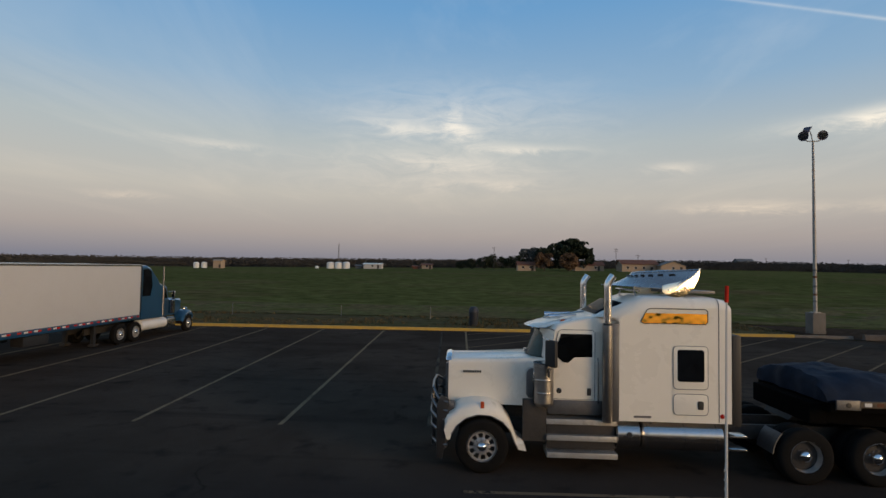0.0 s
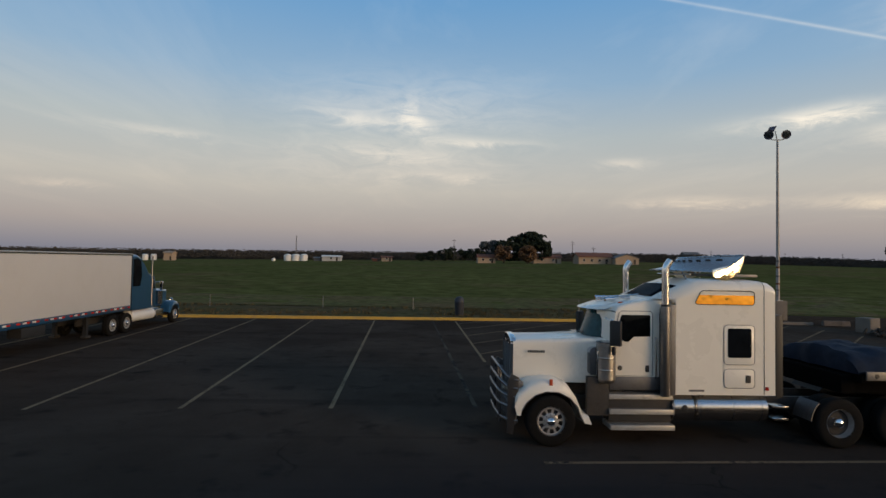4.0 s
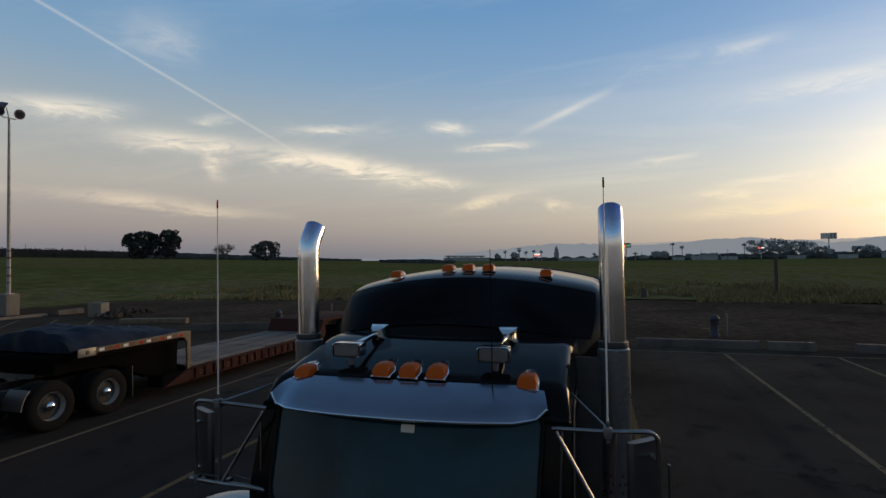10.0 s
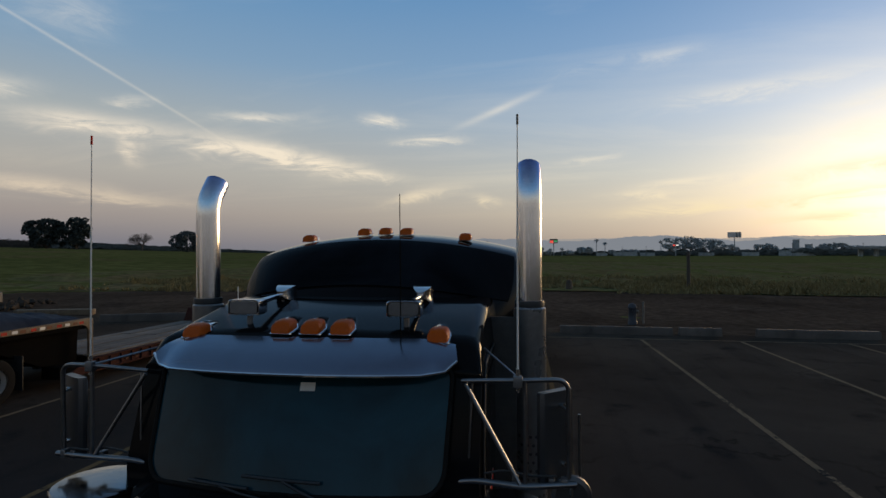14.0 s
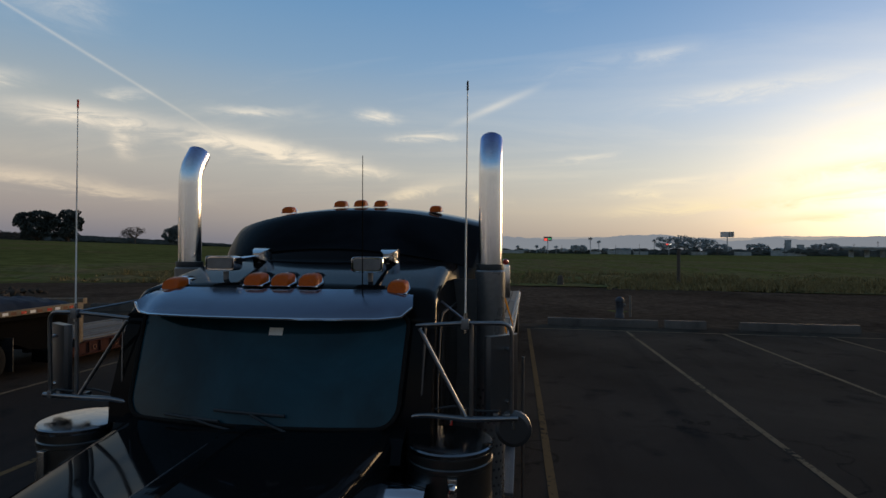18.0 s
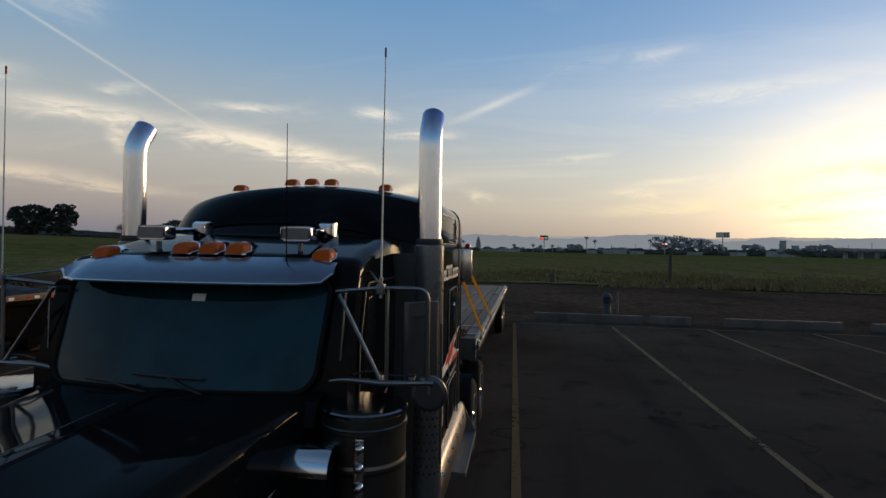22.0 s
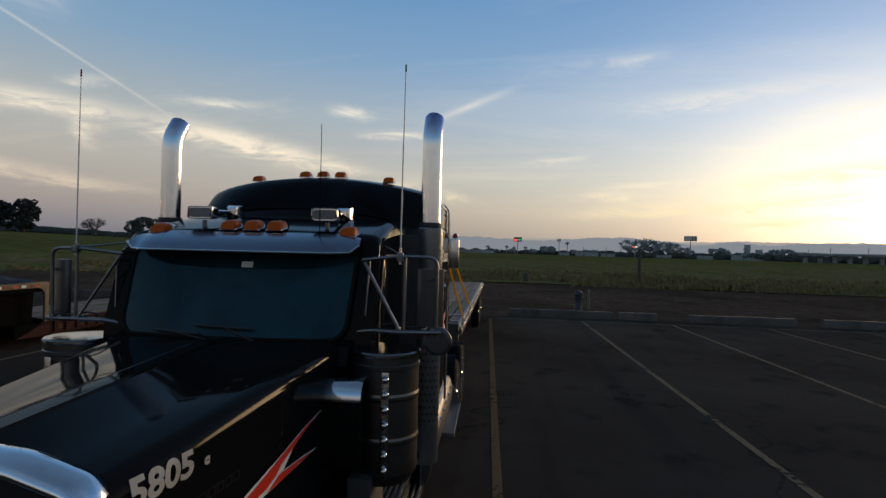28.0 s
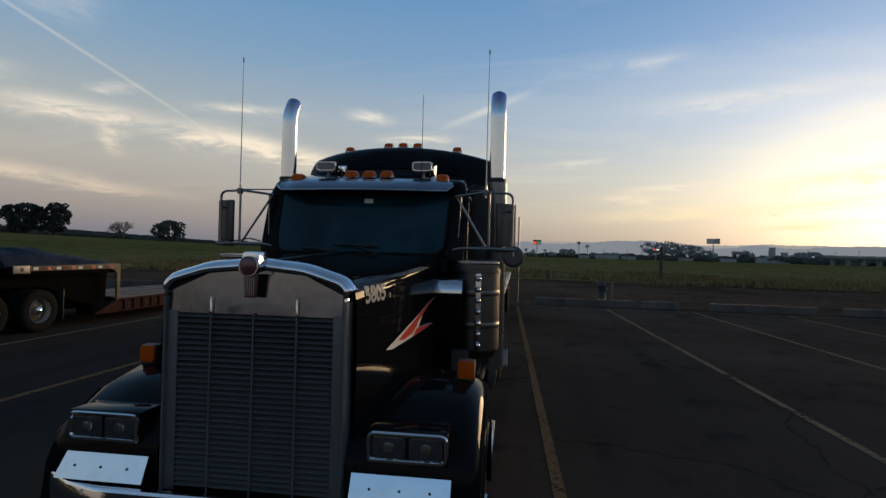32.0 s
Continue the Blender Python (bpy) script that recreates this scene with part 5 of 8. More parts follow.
        end = Vector(path[-1]) + Vector((math.sin(radians(36)), 0, math.cos(radians(36)))) * .10
        path.append(tuple(end))
        part("tip", tubed(path, r * 1.003, 28, caps=False), M_HEAT if p["blued"] else M_PIPE, E, "curved exhaust tip blued by heat" if p["blued"] else "curved exhaust tip", sharp=60)
        part("mouth", lathed([(r * .9, 0), (0, 0)], (0, 0, 0), "z", 20), M_DARK, E).matrix_basis = Matrix.Translation(end - Vector((.02, 0, .03))) @ Matrix.Rotation(radians(36), 4, "Y")
        part("clamp", lathed([(r + .012, 0), (r + .014, .01), (r + .014, .03), (r + .012, .04), (r, .04), (r, 0)], (sx, y, p["collar"] - .02), "z", 24), M_DARK, E)
        R = r + .022
        shield = part("heat_shield", lathed([(R - .006, p["shield_z"]), (R, p["shield_z"] + .01), (R, p["collar"] - .03), (R - .01, p["collar"] - .02)], (sx, y, 0), "z", 28), p["shield_mat"], E, "grey steel heat shield")
        hole = mesh_of("hole", lathed([(.010, 0), (0, 0)], axis="x", sides=8), M_DARK)
        for a in range(-2, 4) if p["blued"] else ():
            for k in range(15):
                ang = radians(180 + a * 21 + (10 if k % 2 else 0))
                q = piece("hole", hole, shield, (sx + R * 1.004 * math.cos(ang), y + R * 1.004 * math.sin(ang) * 1, p["shield_z"] + .35 + k * .052), (0, 0, ang))
        part("shield_plate", boxed(sx - .06, sx - .035, min(y, y - side * .24), max(y, y - side * .24), p["shield_z"] + .02, p["collar"] - .08, bevel=.006), M_FRAME, E)
    mirrored(stacks)

    # air cleaners beside the cowl
    def cleaner(side):
        x, y, r, z0, z1 = p["cleaner"]
        A = part("air_cleaner", lathed([(r * .8, z0 - .05), (r * .96, z0), (r, z0 + .02), (r, z0 + .19), (r + .004, z0 + .205), (r + .004, z0 + .22), (r, z0 + .235), (r, z0 + .44), (r + .004, z0 + .455), (r + .004, z0 + .47), (r, z0 + .485), (r, z1 - .10), (r + .006, z1 - .095), (r + .006, z1 - .075), (r, z1 - .07), (r, z1 - .02)], (x, side * y, 0), "z", 60), p["cleaner_mat"], T, sharp=9)
        part("lid", lathed([(r + .004, z1 - .03), (r + .010, z1 - .022), (r + .009, z1 - .008), (r + .002, z1 - .001), (r * .96, z1), (r * .6, z1 + .003), (0, z1 + .005)], (x, side * y, 0), "z", 36), M_LID, A, "polished steel air cleaner lid")
        fx, top, ya, yb = p["intake_x"], z1 - .142, y - .325, y - .085     # box intake with a rounded bright cap over its front edge
        bend = [(fx + .11 - .11 * math.sin(radians(q)), top - .11 + .11 * math.cos(radians(q))) for q in range(0, 91, 10)]
        part("intake", extruded([(x - .06, top - .014)] + [(u + .012, v - .012) for u, v in bend] + [(fx + .012, z0 + .12), (fx + .05, z0 + .07), (x - .06, z0 + .07)], "y", min(side * ya, side * yb), max(side * ya, side * yb), .008), dark, A, "black box intake")
        part("intake_cap", extruded([(x - .08, top)] + bend + [(fx + .005, top - .11)] + [(u + .006, v - .006) for u, v in bend[::-1]] + [(x - .08, top - .006)], "y", min(side * (ya - .006), side * (yb + .006)), max(side * (ya - .006), side * (yb + .006)), .001), M_CAP, A, "bright rounded intake cap", sharp=50)
        part("intake_duct", lofted([[(fx + a + .03, side * w_, top - .02 - b) for a, b in ((0, .11), (.03, .02), (.10, -.01), (.24, -.01), (.24, .11))] for w_ in (hw1 - .08, ya + .01)]), dark, A, "black duct from the hood")
        strip = part("light_strip", boxed(x - r - .022, x - r + .02, side * (y + .04) - .022, side * (y + .04) + .022, z0 + .02, z0 + .62, bevel=.006), M_STEEL, A)
        for k in range(p["bullets"] if side < 0 else 0):
            part("bullet_lamp", lathed([(.024, 0), (.022, -.012), (.012, -.030), (0, -.034)], (x - r - .022, side * (y + .04), z0 + .07 + .085 * k), "x", 14), M_HORN, strip)
        part("bracket", boxed(x - .02, x + .06, side * (hw1 + .02) - .02, side * (hw1 + .02) + .02, z0 + .05, z0 + .12), M_STEEL, A)
    mirrored(cleaner)

    # chassis, tank, steps, axles
    end = p["frame_end"]
    for y in (-.42, .42):
        part("frame_rail", boxed(g + .25, end, y - .045, y + .045, .62, .90, bevel=.008), M_FRAME, T)
    for x in (axle + 1.1, 1.6, p["drive"][0] - .8, p["drive"][1] + .8):
        part("cross_member", boxed(x - .06, x + .06, -.40, .40, .66, .86), M_FRAME, T)
    part("engine_block", boxed(g + .25, ws + .4, -.38, .38, .55, 1.30, bevel=.05), M_FRAME, T)
    part("front_axle", tubed([(axle, -1.0, .50), (axle, -.6, .44), (axle, .6, .44), (axle, 1.0, .50)], .06, 8), M_FRAME, T)
    for side in (-1, 1):
        wheel(T, axle, side * (p["wheel_y"] - .135), side, True, name="front_wheel")
        for d in p["drive"]:
            wheel(T, d, side * (p["wheel_y"] - .135), side, False, name="drive_wheel")
            wheel(T, d, side * (p["wheel_y"] - .47), side, True, False, name="inner_wheel")
    for d in p["drive"]:
        part("drive_axle", lathed([(.13, -1.0), (.10, -.3), (.24, -.12), (.24, .12), (.10, .3), (.13, 1.0)], (d, 0, TYRE_R), "y", 16), M_FRAME, T)
    part("fifth_wheel", extruded([(p["drive"][0] + .1, 1.02), (p["drive"][0] + .2, 1.12), (p["drive"][1] - .3, 1.12), (p["drive"][1] + .15, 1.0)], "y", -.45, .45, .02), M_FRAME, T)
    def under(side):
        t0, t1 = p["tank"]
        zc, tr = .76, .30
        y = side * (sw - .30)
        K = part("fuel_tank", lathed([(tr * .85, t0 + .50), (tr, t0 + .53), (tr, t1 - .03), (tr * .85, t1), (0, t1 + .01)], (0, y, zc), "x", 36), M_STEEL, T, "polished aluminium fuel tank")
        K2 = part("small_tank", lathed([(tr * .85, t0), (tr, t0 + .03), (tr, t0 + .45), (tr * .85, t0 + .48), (0, t0 + .49)], (0, y, zc), "x", 36), M_STEEL, T, "short polished side tank")
        for x in (t0 + .62, (t0 + t1) / 2 + .3, t1 - .12):
            part("tank_strap", lathed([(tr + .012, x - .03), (tr + .012, x + .03), (tr - .002, x + .03), (tr - .002, x - .03), (tr + .012, x - .03)], (0, y, zc), "x", 36), M_STEEL, K)
        part("filler_cap", lathed([(.06, 0), (.06, side * .05), (.045, side * .06), (0, side * .06)], (t0 + .66, y + side * .12, zc + .27), "y", 16), M_DARK, K)
        part("cap", lathed([(.05, 0), (.05, side * .04), (0, side * .045)], (t0 + .24, y + side * (tr - .02), zc + .04), "y", 16), M_DARK, K2)
        # steps under the door
        a, b = p["steps"]
        Q = part("step_box", boxed(a, b, min(side * (sw - .48), side * (sw - .10)), max(side * (sw - .48), side * (sw - .10)), .47, 1.0, bevel=.01), p["step_mat"], T, "aluminium step box")
        for z, out in ((.42, .06), (.73, .0), (1.03, -.04)):
            st_ = part("step_tread", boxed(a - .01, b + .01, min(side * (sw - .45), side * (sw + out)), max(side * (sw - .45), side * (sw + out)), z - p["step_lip"], z + .015, bevel=.006), p["tread_mat"], Q)
            for k in range(9):
                yy = side * (sw - .36 + (.36 + out) * k / 8.5)
                part("tread_rib", boxed(a, b, yy - .008, yy + .008, z + .012, z + .022), M_DULL, st_)
        part("battery_box", boxed(b + .02, b + .12, min(side * (sw - .5), side * (sw - .14)), max(side * (sw - .5), side * (sw - .14)), .5, 1.02, bevel=.02), M_FRAME, T)
        # skirt behind the wing
        part("skirt", boxed(axle + .80, a - .01, min(side * (cw - .05), side * (cw + .08)), max(side * (cw - .05), side * (cw + .08)), .60, 1.40, bevel=.012), M_FRAME, T)
        # quarter wing ahead of the drive wheels
        d = p["drive"][0]
        rings = [[(d + .60 * math.cos(radians(ang)) * rr_, side * yy, TYRE_R + .60 * math.sin(radians(ang)) * rr_) for ang in p["quarter_arc"]] for rr_, yy in ((1.0, p["wheel_y"] - .60), (1.0, p["wheel_y"] - .03), (1.04, p["wheel_y"] - .03), (1.04, p["wheel_y"] - .60))]
        part("quarter_fender", lofted(rings + rings[:1], False, False), p["quarter"], T)
        part("mud_flap", boxed(p["drive"][1] + .66, p["drive"][1] + .68, min(side * (p["wheel_y"] - .62), side * (p["wheel_y"] - .02)), max(side * (p["wheel_y"] - .62), side * (p["wheel_y"] - .02)), .22, .98, bevel=.004), M_DARK, T)
    mirrored(under)
    for k in range(5):                        # cab lamps
        y = (-.66, -.16, 0, .16, .66)[k] * p["lamp_span"]
        marker_lamp(C, vis + p["lamp_x"], y, roof0 + p["lamp_z"] - (.03 if abs(y) > .5 else 0), radians(-9), p["lamp_size"])
        y = (-.63, -.17, 0, .17, .63)[k] * p["lamp_span"]
        if p["roof_lamps"]:
            marker_lamp(S, .58, y, roof_z(.58, y) + .002, radians(-5), .98)
    return T, C, S, hood_y


M_SHIELD = material("grey_heat_shield", (.20, .197, .195), .30, .65, grain=.15, grain_scale=22, stain=.5, stain_scale=3, stain_colour=(.10, .10, .10), rough_var=.1)
M_VISOR = material("polished_visor", (.225, .25, .315), .20, 1.0, stain=.2, stain_scale=5, rough_var=.06)
M_BADGE = material("enamel_badge", (.10, .022, .028), .35, coat=.5)
M_LAMPGLASS = material("headlight_glass", (.05, .055, .06), .08, .3, grain=.3, grain_scale=40, coat=1.0)
# ---- the black truck ----
BLACK = dict(grille=-2.98, ws=-1.17, visor=-1.14, axle=-2.26, hood_z=1.975, hood_mid=2.062, ws_z=2.17, hood_w0=.515, hood_w1=.74, cab_w=.88, sleeper_w=1.085, sleeper=(.12, 2.20, 1.08, 3.375),
             win_low=2.14, glass_mat=M_GLASS, bow=.085, visor_mat=M_VISOR, visor_z=2.665, visor_w=.775, glass_w=.765, grille_low=.90, mesh_top=1.805, slats=32, badge=True, surround=M_SURROUND, wing_front=1.10, wing_top=1.40, wing_w=1.15, turn=(-2.36, 1.455), lamp=(.61, .985, 1.135, 1.262),
             bumper="chrome", bumper_out=.17, bumper_w=1.10, bumper_z0=.62, bumper_z1=.945, roof0=2.785, roof1=2.93, door=(-.98, -.14), dome=True, stack_y=1.11, stack_z=3.79, stack_lean=.045, stack_x=-0.13, stack_r=.079,
             collar=2.885, shield_z=1.0, blued=True, cleaner=(-1.20, .985, .200, 1.37, 2.090), cleaner_mat=M_DRUM, bullets=7, intake_x=-1.50, frame_end=6.2, drive=(3.75, 5.05), tank=(.05, 1.95), steps=(-1.05, .0), wheel_y=1.13, quarter=M_BLACK, quarter_arc=(100, 115, 130, 145, 160, 175), step_mat=M_STEEL, step_lip=.03, tread_mat=M_STEEL, shield_mat=M_SHIELD, lamp_x=.275, lamp_z=.016, lamp_size=1.08, lamp_span=1.0, roof_lamps=True)
TB, CB, SB, hood_side = truck("black_semi_truck", "glossy black long-nose semi truck with tall chrome exhaust stacks", (2.03, .605, 0), 1.0, BLACK, M_BLACK, M_BLACK)


def horn(parent, y):
    """Rectangular chrome air horn: a box bell, a long tube and a small flared end on stalks."""
    x, z = BLACK["visor"] + .335, 2.912
    H = part("air_horn", lofted([[(x + a, y + u * .092 * s_, z + v * .044 * s_) for u, v in rrect(-1, 1, -1, 1, .30, 4)] for a, s_ in ((-.024, .90), (-.032, .94), (-.030, .985), (-.02, 1.0), (.05, .98), (.085, .86), (.10, .55))]), M_HORN, parent, "chrome box-shaped air horn on the cab roof", sharp=40)
    part("bell_mouth", lofted([[(x + a, y + u * .078, z + v * .032) for u, v in rrect(-1, 1, -1, 1, .35, 4)] for a in (-.034, -.028)]), M_DULL, H, "grey mouth of the bell")
    part("horn_tube", tubed([(x + .09, y, z + .01), (x + .42, y, z + .035)], [.022, .012], 10), M_HORN, H)
    part("horn_flare", lofted([[(x + a, y - w, z + .04 - h), (x + a, y - w, z + .04 + h), (x + a, y + w, z + .04 + h), (x + a, y + w, z + .04 - h)] for a, w, h in ((.40, .02, .018), (.44, .045, .035), (.50, .062, .052), (.51, .062, .052))]), M_HORN, H, sharp=30)
    part("horn_stalk", tubed([(x + .04, y, z - .05), (x + .04, y, z - .13)], .016, 8), M_DULL, H)
    part("horn_stalk", tubed([(x + .45, y, z + .0), (x + .45, y, z - .10)], .012, 8), M_DULL, H)


for y in (-.462, .43):
    horn(CB, y)


def mirror_set(side):
    """West-coast mirror: tube bracket, tall flat mirror case behind it, round mirror below, whip aerial."""
    x, xa = -1.12, (-1.19 if side < 0 else -1.15)
    A = new("mirror_bracket")
    A.parent = TB
    i, o, aw = side * .86, side * 1.275, (1.085 if side > 0 else 1.055)
    zt, zb = 2.645, 2.185
    part("top_bar", tubed(rounded([(x + .02, side * .80, zt - .03), (xa, side * 1.06, zt), (x, o, zt - .005), (x + .01, o, zb - .02)], .06), .0105, 10), M_BRACKET, A)
    part("inner_stay", tubed([(x + .38, side * .87, zt + .06), (xa, side * 1.06, zt + .008)], .006, 8), M_BRACKET, A)
    part("lower_bar", tubed(rounded([(x - .0, side * .70, zb - .035), (x - .03, side * .86, zb), (xa, side * 1.08, zb), (x, o + side * .03, zb - .005)], .05), .014, 10), M_BRACKET, A)
    for y in (1.04, 1.20, 1.255):            # clamps on the lower bar
        part("clamp", boxed(x - .022, x + .022, side * y - .014, side * y + .014, zb - .022, zb + .022, bevel=.006), M_DULL, A)
    part("clamp", boxed(xa - .018, xa + .022, side * aw - .02, side * aw + .02, zt - .03, zt + .02, bevel=.006), M_DULL, A)
    part("brace", tubed([(x + .02, side * .815, zt - .045), (xa, side * 1.06, zb + .01)], .010, 8), M_BRACKET, A)
    part("pillar", tubed([(xa + .01, side * 1.085, zt), (xa + .01, side * 1.085, zb)], .010, 8), M_BRACKET, A)
    part("inner_post", tubed([(x + .03, side * .845, zt - .03), (x + .0, side * .825, zb - .02)], .006, 6), M_BRACKET, A)
    # flat case with rounded edges, turned on its post; the near side's is turned further in
    half = .103
    m = lofted([[(a, b * k, z) for a, b in ((-.020, -half + .014), (-.024, -half + .03), (-.026, 0), (-.024, half - .03), (-.020, half - .014), (-.004, half), (.014, half), (.018, half - .006), (.018, -half + .006), (.014, -half), (-.004, -half))] for z, k in ((2.158, .96), (2.168, 1), (2.556, 1), (2.566, .96))])
    case = part("mirror_case", m, M_MIRROR_BACK, A, "tall brushed steel mirror case", sharp=30)
    case.location, case.rotation_euler = ((-1.014, -1.223, 0), (0, 0, radians(43))) if side < 0 else ((-1.05, 1.262, 0), (0, 0, radians(-28)))
    part("mirror_glass", boxed(.0185, .021, -half + .012, half - .012, 2.175, 2.55), M_MIRROR, case)
    for z in (2.23, 2.50):
        part("mirror_stud", lathed([(.012, 0), (.010, -.014), (0, -.016)], (-.024, side * .02, z), "x", 10), M_STEEL, case)
    part("mirror_clip", tubed([(-1.03, side * 1.24, 2.50), (x + .01, o, 2.50)], .008, 6), M_STEEL, A)
    if side < 0:
        part("spot_mirror", lathed([(.0, -.012), (.07, -.012), (.088, -.004), (.09, .012), (.07, .035), (.03, .05), (0, .052)], (x + .01, side * 1.285, 2.125), "x", 28), M_MIRROR_BACK, A, "round convex mirror below")
        part("spot_stem", tubed([(x, side * 1.285, zb), (x, side * 1.285, 2.125)], .009, 6), M_STEEL, A)
        part("lower_post", tubed([(x + .10, side * 1.33, 2.46), (x + .10, side * 1.33, 1.75)], .007, 6), M_BRACKET, A)
    part("cable", tubed(rounded([(x, side * .9, zb + .02), (x - .02, side * 1.0, zb + .05), (x, side * 1.1, zb + .02), (x - .01, side * 1.22, zb + .03)], .05), .006, 6), M_DARK, A)
    # whip aerial with wound lower half and a coloured tip
    W = part("aerial", tubed([(xa, side * aw, zt), (xa + .004, side * (aw + .002), 3.2), (xa + .01, side * (aw + .005), 3.80)], [.0046, .0040, .0024], 6), M_AERIAL, A, "white whip aerial")
    part("aerial_spring", tubed([(xa, side * aw, zt - .05), (xa, side * aw, zt + .05)], .009, 8), M_STEEL, W)
    part("aerial_tip", tubed([(xa + .0095, side * (aw + .005), 3.765), (xa + .0105, side * (aw + .005), 3.81)], .0050, 8), M_RED if side > 0 else M_DARK, W)
    turns = 26
    pts = [(xa + .003 + .0034 * math.cos(t * .9), side * (aw + .001) + .0034 * math.sin(t * .9), zt + .07 + .62 * t / (turns * 7)) for t in range(turns * 7)]
    part("aerial_winding", tubed(pts, .0018, 4), M_AERIAL, W)


M_AERIAL = material("pale_fibreglass", (.58, .56, .52), .5)
mirrored(mirror_set)

# decals: a red and white flash on each side of hood and sleeper, fleet number, blocks for the company lettering
def flash(parent, x0, z0, length, tall, side, y_of, name="flash", slim=False):
    """A comet-shaped flash: white dart below, red flames above, laid on the side wall."""
    def lay(pts, lift):
        bm = bmesh.new()
        vs = [bm.verts.new((x0 + u * length, side * (y_of(x0 + u * length) + lift), z0 + v * tall)) for u, v in pts]
        bm.faces.new(vs)
        bmesh.ops.triangulate(bm, faces=bm.faces[:])
        return bm
    if slim:
        white = [(0, -.04), (.15, .05), (.33, .19), (.46, .36), (.62, .62), (.80, .84), (1.0, 1.0), (.82, .76), (.70, .55), (.60, .38), (.56, .24), (.66, .20), (.80, .19), (.95, .13), (.76, .06), (.56, 0), (.30, -.06), (.11, -.10)]
        flames = ([(.20, .075), (.345, .20), (.47, .37), (.625, .615), (.80, .825), (.95, .955), (.81, .762), (.69, .55), (.59, .38), (.545, .23), (.47, .10), (.30, .02)], [(.47, .0), (.575, .20), (.66, .185), (.79, .172), (.91, .13), (.75, .075), (.58, .02)])
    else:
        white = [(.012, .06), (.031, .10), (.191, .285), (.33, .40), (.47, .57), (.56, .70), (.70, .80), (.97, .93), (.80, .78), (.66, .62), (.585, .47), (.60, .38), (.78, .30), (.95, .12), (.80, .05), (.56, .08), (.387, .10), (.138, .045), (.043, .009)]
        flames = ([(.342, .37), (.47, .54), (.57, .68), (.70, .775), (.84, .84), (.70, .70), (.60, .55), (.552, .42), (.585, .31), (.518, .265), (.343, .27)], [(.505, .105), (.618, .22), (.77, .22), (.90, .12), (.789, .075), (.671, .085)])
    F = part(name, lay(white, .008), M_DECAL, parent, "white dart decal with a forked tail", smooth=False)
    for pts in flames:
        part("flame", lay(pts, .011), M_RED, F, "red flame decal", smooth=False)


